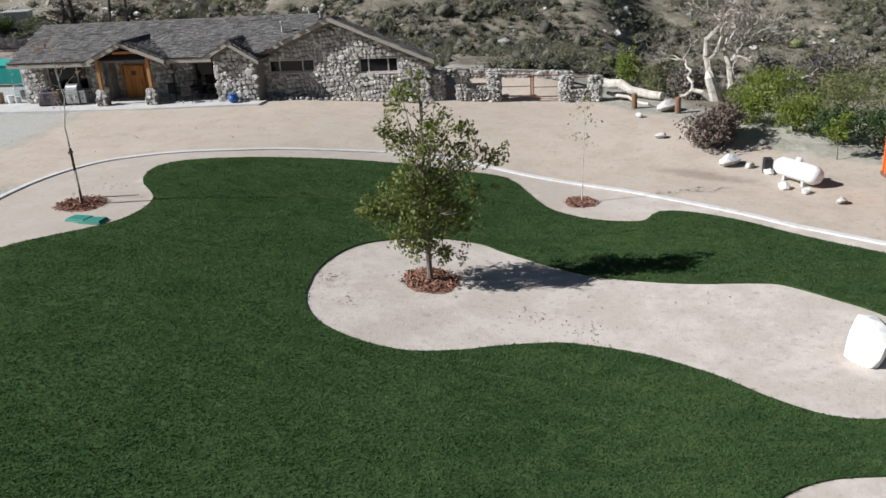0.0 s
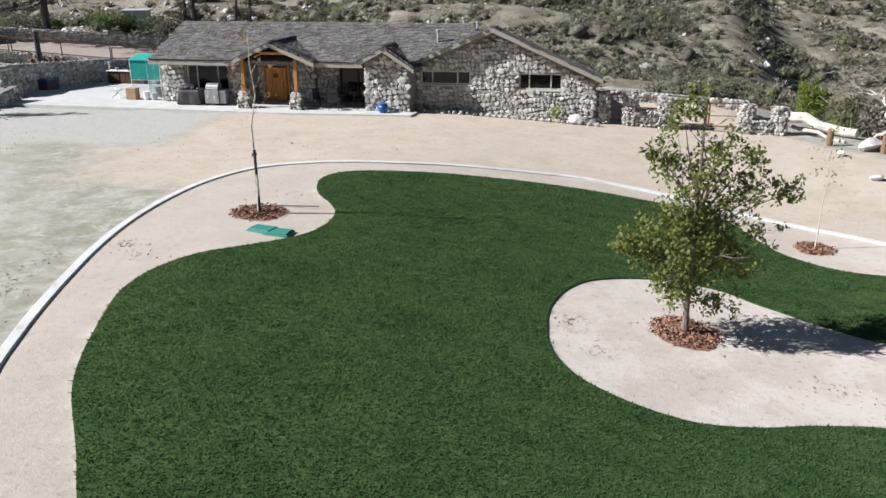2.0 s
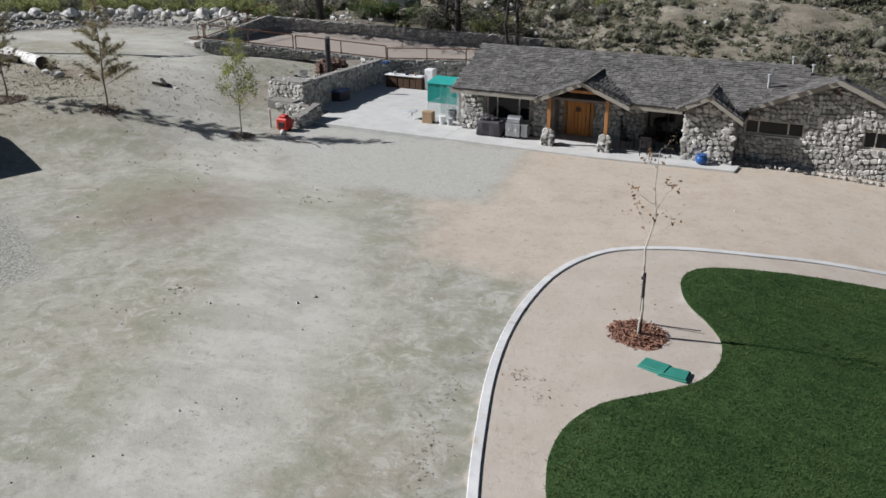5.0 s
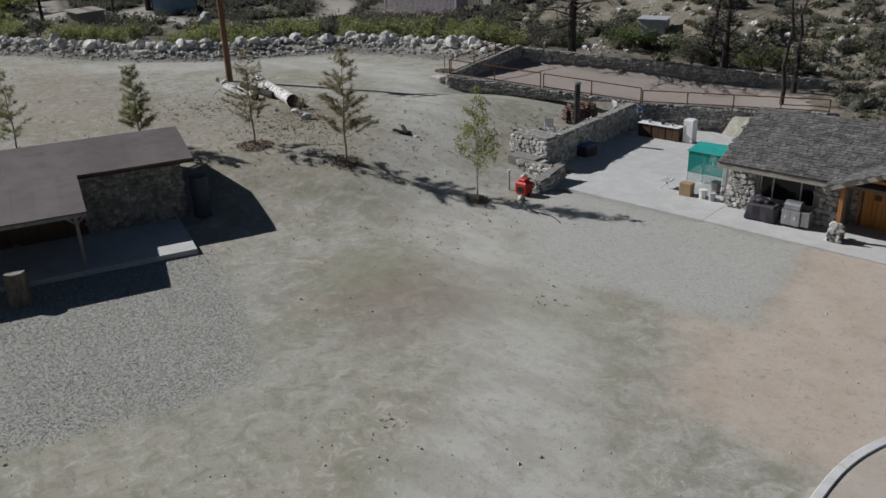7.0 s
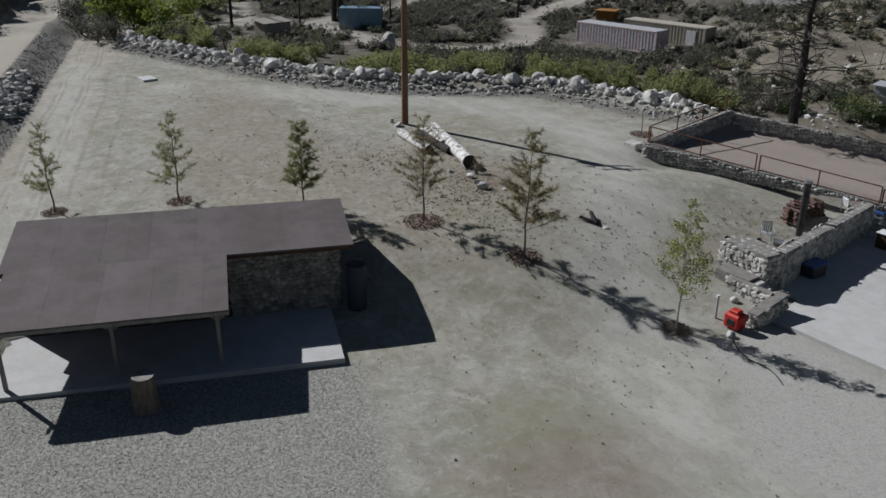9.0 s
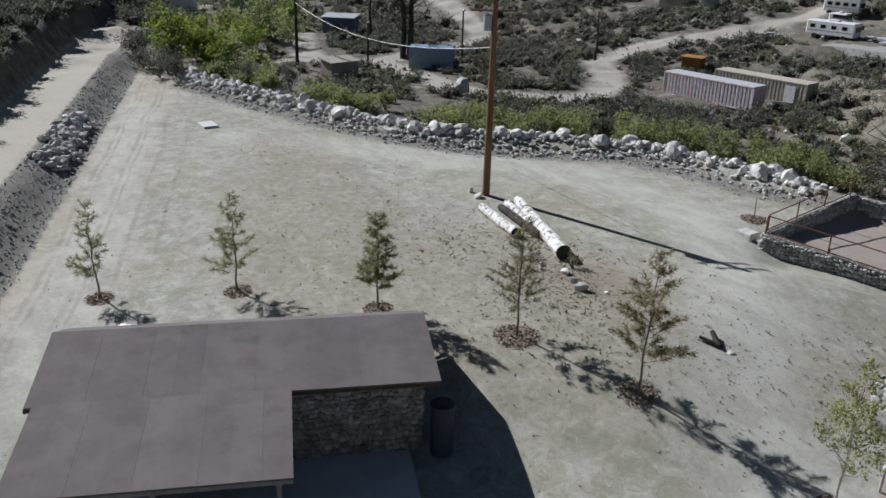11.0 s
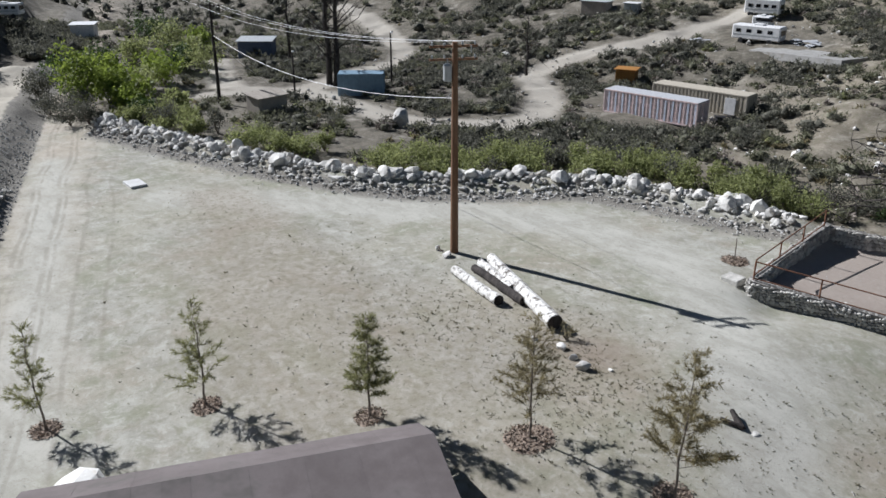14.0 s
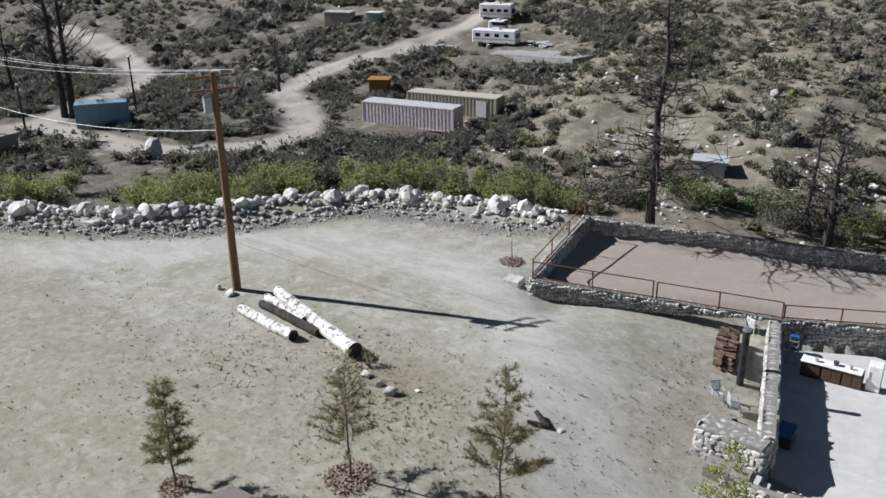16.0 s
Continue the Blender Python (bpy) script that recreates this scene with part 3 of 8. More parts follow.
ISLAND = smooth_line([(-6.35, 20.7), (-6.4, 21.3), (-6.35, 22.1), (-6.1, 23.15), (-5.65, 24.0), (-5.1, 24.5), (-4.4, 24.9), (-3.2, 25.25), (-1.95, 25.05), (-1.2, 24.5), (-0.5, 24.05), (0.35, 23.5),
                      (1.3, 22.95), (2.2, 22.65), (3.4, 22.4), (4.45, 22.3), (5.5, 22.35), (6.4, 22.35), (6.9, 22.15), (7.7, 21.45), (8.8, 20.3), (9.4, 18.6), (8.9, 16.8), (8.1, 15.8),
                      (7.1, 15.4), (6.2, 15.45), (5.6, 15.75), (4.9, 16.3), (4.25, 16.95), (3.5, 17.5), (2.75, 17.95), (1.8, 18.3), (0.75, 18.5), (0, 18.4), (-1.0, 18.1), (-1.85, 17.75),
                      (-2.95, 17.5), (-3.8, 17.6), (-4.6, 17.9), (-5.4, 18.4), (-5.95, 19.1), (-6.25, 19.9)], 6, True)
PAD_WEST = [(-45.4, 26.6), (-41.6, 25.0), (-38.3, 23.3), (-35.2, 21.6), (-35.5, 19.2), (-36.9, 16.0), (-38.5, 12.0), (-42, 6), (-54, 6), (-52.5, 14.2), (-46.5, 24.8)]
PAD_HOUSE = [(-38.5, 42.6), (-38.3, 38.3), (-35.5, 36.0), (-32.3, 33.6), (-28.0, 34.0), (-24.6, 34.4), (-24.8, 37), (-25.6, 42.4)]
TAN = [(-25.6, 43), (-24.8, 37), (-24.6, 34.2), (-26.6, 33.4), (-24.0, 28.3), (-19.6, 27.5), (-10, 25), (4, 22), (18, 14), (30, 14), (22, 30), (10, 36), (2.6, 45), (0, 52), (-4, 50), (-15, 46)]
SHED_BED = [(-50.2, 27.9), (-45.6, 26.1), (-50.5, 13.9), (-55.0, 15.8)]
TERRACE = [(-40.3, 45.2), (-42.9, 58.6), (-38, 61.3), (-30, 58), (-30, 42.4), (-38.6, 42.4), (-38.7, 45.0)]
COURT = [(-55.6, 54.6), (-42.9, 59.9), (-33.0, 64.0), (-36.0, 71.6), (-56.2, 63.6)]
ROADS = [[(-121, 52), (-118.5, 57), (-117, 61.3), (-108, 61.5), (-98.3, 61.8), (-92, 66.5), (-90.5, 70.5), (-92.5, 75), (-98.5, 81.5), (-106.2, 86.7), (-108.5, 91.5), (-107.4, 95.9), (-101.5, 104), (-98.7, 112.8), (-97, 120)],
         [(-117, 62), (-121, 72), (-128, 84), (-145, 93), (-170, 100)], [(-117, 61), (-124, 56), (-140, 62)]]


def ground_sheet():
    def axis(lo, hi, step, far):
        mid = np.arange(lo, hi + 1e-6, step)
        grow = np.cumsum(step * 1.22 ** np.arange(1, 40))
        grow = grow[grow < far]
        return np.concatenate([lo - grow[::-1], mid, hi + grow])

    xs, ys = axis(-180, 24, 0.5, 1500), axis(4, 110, 0.5, 1500)
    X, Y = np.meshgrid(xs, ys)
    Z = gz(X, Y)
    lump = np.array([noise.fractal(Vector((x * 0.16, y * 0.16, 0)), 1.0, 2.1, 4) for x, y in zip(X.ravel(), Y.ravel())]).reshape(X.shape)
    inner = inside(X, Y, KERB)
    calm = np.clip(line_dist(X, Y, np.vstack([KERB])) / 3, 0, 1) * np.where(inner, 0.25, 1.0)
    house = (X > -41) & (X < 4) & (Y > 38) & (Y < 54)
    pads = inside(X, Y, PAD_WEST) | inside(X, Y, PAD_HOUSE)
    Z += lump * 0.045 * calm * np.where(house | pads, 0.15, 1.0)
    far = sm(66, 80, Y) + sm(-114, -126, X) + sm(7.5, 13, bank_dist(X, Y))
    Z += lump * 0.6 * np.clip(far, 0, 1)
    bs = bank_dist(X, Y)
    rough = np.array([noise.fractal(Vector((x * 0.5, y * 0.5, 5)), 1.0, 2.1, 3) for x, y in zip(X.ravel(), Y.ravel())]).reshape(X.shape)
    Z += rough * 0.13 * sm(-1.4, -0.6, bs) * sm(2.0, 1.4, bs) * sm(-54, -70, X)
    nx, ny = len(xs), len(ys)
    i = np.arange(nx * ny).reshape(ny, nx)
    faces = np.stack([i[:-1, :-1], i[:-1, 1:], i[1:, 1:], i[1:, :-1]], -1).reshape(-1, 4)
    me = bpy.data.meshes.new("ground")
    me.vertices.add(nx * ny)
    me.vertices.foreach_set("co", np.stack([X, Y, Z], -1).astype(np.float32).ravel())
    me.loops.add(faces.size)
    me.loops.foreach_set("vertex_index", faces.astype(np.int32).ravel())
    me.polygons.add(len(faces))
    me.polygons.foreach_set("loop_start", np.arange(0, faces.size, 4, dtype=np.int32))
    me.update(calc_edges=True)
    me.polygons.foreach_set("use_smooth", [True] * len(me.polygons))
    s = bank_dist(X, Y)
    road = np.max([1.1 - line_dist(X, Y, smooth_line(r, 5)) / 2.9 for r in ROADS], axis=0)
    west = sm(-54, -70, X)
    high_road = west * sm(1.5, 2.1, s) * sm(6.8, 6.1, s) * sm(-150, -141, X)
    yard_end = 1 - sm(-112, -118, X)
    scrub = np.clip(sm(63, 66, Y - 0.02 * X + 1.3 * np.minimum(0, (X + 57) * 0.0)) * sm(-57, -50, X) + sm(4, 10, X) * sm(40, 44, Y) + sm(51, 53, Y) * sm(-30, -20, X), 0, 1)
    behind = [(-60, 64), *[(x - 0.6, y + 1.2) for x, y in BERM[::-1]], (-125, 33), (-400, 60), (-400, 600), (400, 600), (400, 60), (10, 60), (-36, 72)]
    scrub = np.maximum(scrub, inside(X, Y, behind) * 1.0)
    scrub = np.maximum(scrub, west * np.maximum(sm(6.6, 7.3, s), sm(-141, -150, X)))
    mound = np.exp(-(((X + 57.5) / 6.0) ** 2 + ((Y - 41.0) / 3.2) ** 2))
    weeds = np.clip(mound + 0.8 * np.exp(-(((X + 73) / 13) ** 2 + ((Y - 34 + 0.25 * (X + 73)) / 4.5) ** 2)) + 0.9 * np.exp(-(((X + 86) / 5) ** 2 + ((Y - 37.5) / 2.2) ** 2)) + 0.75 * np.exp(-(((X + 60) / 16) ** 2 + ((Y - 33) / 9.0) ** 2)) + 0.8 * np.exp(-(((X + 43.5) / 2.6) ** 2 + ((Y - 47.5) / 6) ** 2)), 0, 1)
    mossy = np.exp(-(((X + 38.5) / 2.2) ** 2 + ((Y - 29.8) / 3.0) ** 2)) + 0.7 * np.exp(-(((X + 31) / 4) ** 2 + ((Y - 31) / 2.0) ** 2))
    damp = 0.8 * np.exp(-(((X + 55.8) / 3.4) ** 2 + ((Y - 41.2) / 2.2) ** 2)) + np.exp(-(((X + 35.5) / 3.6) ** 2 + ((Y - 28.5) / 4.2) ** 2)) * 0.85 + np.exp(-(((X - 6.6) / 2.4) ** 2 + ((Y - 33.2 + 0.55 * (X - 6.6)) / 0.6) ** 2)) * 1.1
    way = smooth_line([(-90, 35), (-84, 40), (-79, 45), (-71, 51.5), (-63, 53.5), (-57, 51.5), (-52, 47.5), (-48.5, 43.5), (-44, 39), (-38, 35), (-32, 31), (-27, 24), (-24, 14)], 5)
    worn = np.maximum(np.exp(-(line_dist(X, Y, way) / 2.8) ** 2), 0.8 * np.exp(-(line_dist(X, Y, np.array([(-58, 16), (-78, 23), (-104, 31)])) / 2.2) ** 2))
    edge = line_dist(X, Y, np.vstack([TAN, TAN[:1]])) * np.where(inside(X, Y, TAN), 1, -1)
    pad_edge = line_dist(X, Y, np.vstack([PAD_HOUSE, PAD_HOUSE[:1]])) * np.where(inside(X, Y, PAD_HOUSE), 1, -1)
    west_edge = line_dist(X, Y, np.vstack([PAD_WEST, PAD_WEST[:1]])) * np.where(inside(X, Y, PAD_WEST), 1, -1)
    tan_in = np.clip(0.5 + edge / (0.6 + 2.0 * sm(-14, -19, X)), 0, 1)
    zones = {
        "worn": worn, "tan": np.maximum(tan_in, 0.45 * west * sm(-9, -4, s) * (s < -0.6)), "sand": inside(X, Y, np.vstack([KERB, [(17, 4), (-12, 2)]])) * 1.0,
        "gravel": np.clip(0.5 + west_edge / 1.6, 0, 1), "pale": np.clip(0.5 + pad_edge / 1.5, 0, 1), "court": inside(X, Y, COURT) * 1.0,
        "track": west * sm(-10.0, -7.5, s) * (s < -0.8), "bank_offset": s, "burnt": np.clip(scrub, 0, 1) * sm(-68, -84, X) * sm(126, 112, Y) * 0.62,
        "bank": np.maximum(west * sm(-1.7, -1.1, s) * sm(2.1, 1.5, s), np.exp(-(line_dist(X, Y, BERM_IN) / 1.3) ** 2) * 0.8),
        "road": road, "high_road": high_road, "scrub": scrub, "weeds": weeds, "damp": damp, "mossy": mossy, "strip": (inside(X, Y, np.vstack([KERB, [(17, 4), (-12, 2)]])) & ~inside(X, Y, LAWN)) * sm(6, -2, X),
    }
    for name, v in zones.items():
        a = me.attributes.new(name, "FLOAT", "POINT")
        a.data.foreach_set("value", np.asarray(v, np.float32).ravel())
    ob = part("ground", me, "ground")
    return tagged(ob, "pale decomposed granite yard with gravel, tan drive and scrub", "ground", kind="structure")


ground = ground_sheet()


def lawn_sheet():
    from_edges = []
    pts = []
    for loop in (LAWN, ISLAND):
        n0 = len(pts)
        pts += [tuple(p) for p in loop]
        from_edges += [(n0 + i, n0 + (i + 1) % len(loop)) for i in range(len(loop))]
    gx, gy = np.meshgrid(np.arange(-18, 16, 0.7), np.arange(5, 35, 0.7))
    gx, gy = gx.ravel(), gy.ravel()
    ok = inside(gx, gy, LAWN) & ~inside(gx, gy, ISLAND)
    ok &= (line_dist(gx, gy, np.vstack([LAWN, LAWN[:1]])) > 0.3) & (line_dist(gx, gy, np.vstack([ISLAND, ISLAND[:1]])) > 0.3)
    pts += list(zip(gx[ok], gy[ok]))
    from mathutils.geometry import delaunay_2d_cdt
    vs, es, fs = delaunay_2d_cdt([Vector(p) for p in pts], from_edges, [], 0, 1e-4)[:3]
    c = np.array([np.mean([vs[i] for i in t], axis=0) for t in fs])
    keep = inside(c[:, 0], c[:, 1], LAWN) & ~inside(c[:, 0], c[:, 1], ISLAND)
    v = np.array([(p.x, p.y) for p in vs])
    z = gz(v[:, 0], v[:, 1]) + 0.04
    bm = bmesh.new()
    bv = [bm.verts.new((x, y, h)) for (x, y), h in zip(v, z)]
    for t, k in zip(fs, keep):
        if k:
            bm.faces.new([bv[i] for i in t])
    bmesh.ops.delete(bm, geom=[w for w in bm.verts if not w.link_faces], context="VERTS")
    rim = [e for e in bm.edges if len(e.link_faces) == 1]
    ext = bmesh.ops.extrude_edge_only(bm, edges=rim)["geom"]
    for w in ext:
        if isinstance(w, bmesh.types.BMVert):
            w.co.z -= 0.1
    bmesh.ops.split_edges(bm, edges=rim)
    ob = part("lawn", bm, "lawn", smooth=True)
    for p in ob.data.polygons:
        p.use_smooth = abs(p.normal.z) > 0.5
    return tagged(ob, "mown dark green turf lawn with curving edges", "lawn", kind="structure")


lawn = lawn_sheet()


def lawn_blades(count=270000):
    x, y = rng.uniform(-18, 15, count * 2), rng.uniform(6, 34, count * 2)
    ok = inside(x, y, LAWN) & ~inside(x, y, ISLAND)
    x, y = x[ok][:count], y[ok][:count]
    z = gz(x, y) + 0.035
    n = len(x)
    a, h, w = rng.uniform(0, 6.283, n), rng.uniform(0.02, 0.05, n), rng.uniform(0.012, 0.026, n)
    lean = rng.normal(0, 0.045, (n, 2))
    base = np.stack([x, y, z], -1)
    side = np.stack([np.cos(a) * w, np.sin(a) * w, 0 * a], -1)
    tip = base + np.stack([lean[:, 0], lean[:, 1], h], -1)
    v = np.stack([base - side, base + side, tip], 1).reshape(-1, 3)
    tagged(part("lawn_grass", quads_mesh("lawn_grass", v, 3), "blade"), "short mown green grass blades of the lawn", "grass", kind="stuff")


lawn_blades()


def kerb():
    p = KERB
    t = np.gradient(p, axis=0)
    t /= np.linalg.norm(t, axis=1)[:, None]
    nrm = np.stack([-t[:, 1], t[:, 0]], -1)
    bm = bmesh.new()
    rings = []
    for (x, y), n in zip(p, nrm):
        z = g(x, y)
        rings.append([bm.verts.new((x + n[0] * o, y + n[1] * o, z + h)) for o, h in ((-0.13, -0.1), (-0.13, 0.04), (-0.11, 0.055), (0.11, 0.055), (0.13, 0.04), (0.13, -0.1))])
    for a, b in zip(rings, rings[1:]):
        for k in range(5):
            bm.faces.new((a[k], a[k + 1], b[k + 1], b[k]))
    tagged(part("kerb", bm, "kerb"), "curving pale concrete mow kerb round the lawn", "kerb", kind="structure")


kerb()

# ---- small makers ----
def strip_wall(bm, xs, y0, y1, bottom, top, holes=()):
    """A wall along x between y0 and y1, whose top follows top(x), with openings (x0, x1, z0, z1)."""
    cuts = sorted({*xs, *[h[0] for h in holes], *[h[1] for h in holes]})
    for a, b in zip(cuts, cuts[1:]):
        spans = [(bottom, bottom, top(a + 1e-4), top(b - 1e-4))]
        for h in holes:
            if h[0] <= a + 1e-6 and b - 1e-6 <= h[1]:
                spans = [(bottom, bottom, h[2], h[2]), (h[3], h[3], top(a + 1e-4), top(b - 1e-4))]
        for za, zb, ta, tb in spans:
            v = [bm.verts.new(p) for p in ((a, y0, za), (b, y0, zb), (b, y0, tb), (a, y0, ta), (a, y1, za), (b, y1, zb), (b, y1, tb), (a, y1, ta))]
            for q in ((0, 1, 2, 3), (5, 4, 7, 6), (0, 4, 5, 1), (3, 2, 6, 7), (0, 3, 7, 4), (1, 5, 6, 2)):
                bm.faces.new([v[k] for k in q])
    bmesh.ops.remove_doubles(bm, verts=bm.verts, dist=0.002)
    return bm


def window(parent, x0, x1, z0, z1, y, panes=3, frame_mat="white_trim", depth=0.12):
    """A window in a wall that faces -y: frame, sill and panes, each its own mesh."""
    bm = bmesh.new()
    f = 0.07
    for lo, hi in (((x0, y, z0), (x1, y + depth, z0 + f)), ((x0, y, z1 - f), (x1, y + depth, z1)), ((x0, y, z0 + f), (x0 + f, y + depth, z1 - f)), ((x1 - f, y, z0 + f), (x1, y + depth, z1 - f))):
        box(bm, lo, hi)
    n = panes
    for k in range(1, n):
        cx = x0 + (x1 - x0) * (k / n if n != 3 else (0.24, 0.74)[k - 1])
        box(bm, (cx - 0.03, y, z0 + f), (cx + 0.03, y + depth, z1 - f))
    frame_part = part("window_frame", bm, frame_mat, parent)
    edges = [x0 + f] + [x0 + (x1 - x0) * (k / n if n != 3 else (0.24, 0.74)[k - 1]) for k in range(1, n)] + [x1 - f]
    for a, b in zip(edges, edges[1:]):
        part("pane", new_box((a + 0.03, y + depth * 0.6, z0 + f), (b - 0.03, y + depth * 0.6 + 0.02, z1 - f), 0), "glass", frame_part)
    part("sill", new_box((x0 - 0.08, y - 0.12, z0 - 0.07), (x1 + 0.08, y - 0.002, z0 - 0.004), 0.01), "white_trim", frame_part)


def stone_meshes(count=8):
    """Flat-backed fieldstones of unit size in x and z, standing proud towards -y."""
    out = []
    for s in range(count):
        r = random.Random(100 + s)
        n = r.choice((6, 7, 7, 8))
        a0 = r.uniform(0, 6.28)
        ring = []
        for k in range(n):
            a = a0 + 2 * math.pi * (k + r.uniform(-0.22, 0.22)) / n
            d = 0.5 * r.uniform(0.92, 1.08) / max(abs(math.cos(a)), abs(math.sin(a))) ** 0.55
            ring.append((math.cos(a) * d, math.sin(a) * d))
        v = [(x, 0.04, z) for x, z in ring] + [(x * 0.95, -0.6, z * 0.95) for x, z in ring]
        v += [(x * 0.72 + r.uniform(-0.06, 0.06), -1.0 + r.uniform(-0.25, 0.2), z * 0.72 + r.uniform(-0.06, 0.06)) for x, z in ring]
        f = [(i, (i + 1) % n, n + (i + 1) % n, n + i) for i in range(n)] + [(n + i, n + (i + 1) % n, 2 * n + (i + 1) % n, 2 * n + i) for i in range(n)]
        f.append(tuple(range(2 * n, 3 * n)))
        me = as_mesh("stone", v, [q[::-1] for q in f])
        me.materials.append(M["stone"])
        out.append((me, np.array(v), [q[::-1] for q in f]))
    return out


STONES = stone_meshes()


def lay_stones(width, height, size, r, keep):
    """Rough courses of stones over a face: centre u, v, width, height and tilt of each."""
    out = []
    v = 0.0
    while v < height:
        h = size * r.uniform(0.6, 1.3)
        u = -r.uniform(0, size)
        while u < width:
            w = size * r.uniform(0.7, 1.7)
            cu, cv = u + w / 2, v + h / 2 + size * 0.3 * math.sin(u * 2.9 + v * 2.3) + size * r.uniform(-0.12, 0.12)
            if 0.02 < cu < width - 0.02 and keep(cu, cv):
                big = 1.0 + (0.35 if r.random() < 0.13 else 0.0)
                out.append((cu, cv, w * 1.06 * big, h * 1.06 * big, r.uniform(-0.45, 0.45)))
            u += w
        v += h
    return out


OTHER = {}


def other_stone(me, mat):
    if (me.name, mat) not in OTHER:
        c = me.copy()
        c.materials.clear()
        c.materials.append(M[mat])
        OTHER[me.name, mat] = c
    return OTHER[me.name, mat]


def stone_face(host, at, along, width, height, size=0.34, proud=0.07, seed=1, keep=lambda u, v: True, parts=120, near=None, mat="stone"):
    """Fieldstones over an upright face. at: its lower left corner seen from outside; along: plan direction to the right.
    The stones nearest to `near` (u) are pieces of their own under host, the rest one joined part."""
    r = random.Random(seed)
    ax = Vector((along[0], along[1], 0)).normalized()
    out = Vector((ax.y, -ax.x, 0))
    turn = Matrix((ax, -out, (0, 0, 1))).transposed().to_4x4()
    rows = lay_stones(width, height, size, r, keep)
    if near is not None:
        rows.sort(key=lambda q: abs(q[0] - near))
    verts, faces, count = [], [], 0
    for k, (u, v, w, h, tilt) in enumerate(rows):
        me, mv, mf = STONES[r.randrange(len(STONES))]
        m = Matrix.Translation(Vector(at) + ax * u + Vector((0, 0, v))) @ turn @ Matrix.Rotation(tilt, 4, "Y") @ Matrix.Diagonal((w, proud * r.uniform(0.6, 1.5), h, 1))
        if k < parts:
            ob = new("stone", me if mat == "stone" else other_stone(me, mat))
            ob.matrix_basis = m
            hang(ob, host)
        else:
            a = np.array(m)
            verts.append(mv @ a[:3, :3].T + a[:3, 3])
            faces += [tuple(i + count for i in q) for q in mf]
            count += len(mv)
    if verts:
        tagged(part("stonework", as_mesh("stonework", np.vstack(verts), faces), mat + "_mass", host), kind="stuff")


def tile_mesh():
    bm = bmesh.new()
    box(bm, (-0.5, -0.5, 0), (0.5, 0.5, 1))
    me = bpy.data.meshes.new("shingle")
    bm.to_mesh(me)
    bm.free()
    me.materials.append(M["shingle"])
    return me


TILE = tile_mesh()


def shingle(host, corner, along, up, length, run, course=0.34, wide=0.36, keep=lambda u, v: True, parts=150, near=None, seed=3):
    """Courses of thick shingles over a roof plane. corner: at the eave; along, up: unit vectors in the plane."""
    r = random.Random(seed)
    ax, uy = Vector(along).normalized(), Vector(up).normalized()
    n = ax.cross(uy)
    if n.z < 0:
        n = -n
    cube = np.array([(x, y, z) for x in (-0.5, 0.5) for y in (-0.5, 0.5) for z in (0, 1)], float)
    quads = [(0, 1, 3, 2), (4, 6, 7, 5), (0, 4, 5, 1), (2, 3, 7, 6), (1, 5, 7, 3), (0, 2, 6, 4)]
    rows = []
    k = 0
    while k * course < run:
        v = k * course + course / 2
        u = -(wide * 0.5 if k % 2 else 0) + r.uniform(-0.05, 0.05)
        while u < length:
            w = wide * r.uniform(0.75, 1.25)
            if keep(u + w / 2, v) and u + w / 2 > 0:
                rows.append((u + w / 2, v, w - 0.018))
            u += w
        k += 1
    if near is not None:
        rows.sort(key=lambda q: (q[0] - near[0]) ** 2 + (q[1] - near[1]) ** 2)
    verts, faces, count = [], [], 0
    for i, (u, v, w) in enumerate(rows):
        tip = Matrix((ax, uy, n)).transposed().to_4x4()
        m = Matrix.Translation(Vector(corner) + ax * u + uy * (v + r.uniform(-0.015, 0.015)) + n * 0.012) @ tip @ Matrix.Rotation(-0.085 + r.uniform(-0.012, 0.012), 4, "X") @ Matrix.Diagonal((w, course * 1.25, 0.04 * r.uniform(0.8, 1.4), 1))
        if i < parts:
            ob = new("shingle", TILE)
            ob.matrix_basis = m
            hang(ob, host)
        else:
            a = np.array(m)
            verts.append(cube @ a[:3, :3].T + a[:3, 3])
            faces += [tuple(j + count for j in q) for q in quads]
            count += 8
    if verts:
        tagged(part("shingle_field", as_mesh("shingle_field", np.vstack(verts), faces), "shingle_mass", host), kind="stuff")


def leaf_quads(c, size, r=None, flat=0.0):
    """Diamond leaves at centres c, turned at random."""
    r = r or rng
    n = len(c)
    a = r.normal(0, 1, (n, 3))
    a[:, 2] *= 1 - flat
    a /= np.linalg.norm(a, axis=1)[:, None]
    b = r.normal(0, 1, (n, 3))
    b -= (a * b).sum(1)[:, None] * a
    b /= np.linalg.norm(b, axis=1)[:, None]
    s = (size * r.uniform(0.6, 1.4, n))[:, None]
    return np.stack([c - a * s, c + b * s * 0.55, c + a * s, c - b * s * 0.55], 1).reshape(-1, 3)


def clump_points(n, centre, radii, r=None, shell=0.55):
    """n points in an uneven ellipsoid, denser towards its skin."""
    r = r or rng
    d = r.normal(0, 1, (n, 3))
    d /= np.linalg.norm(d, axis=1)[:, None]
    rad = (shell + (1 - shell) * r.random(n))[:, None] * (1 + 0.22 * np.sin(d[:, :1] * 5 + centre[0]) + 0.18 * np.cos(d[:, 1:2] * 6 + centre[1]))
    return np.array(centre) + d * rad * np.array(radii)


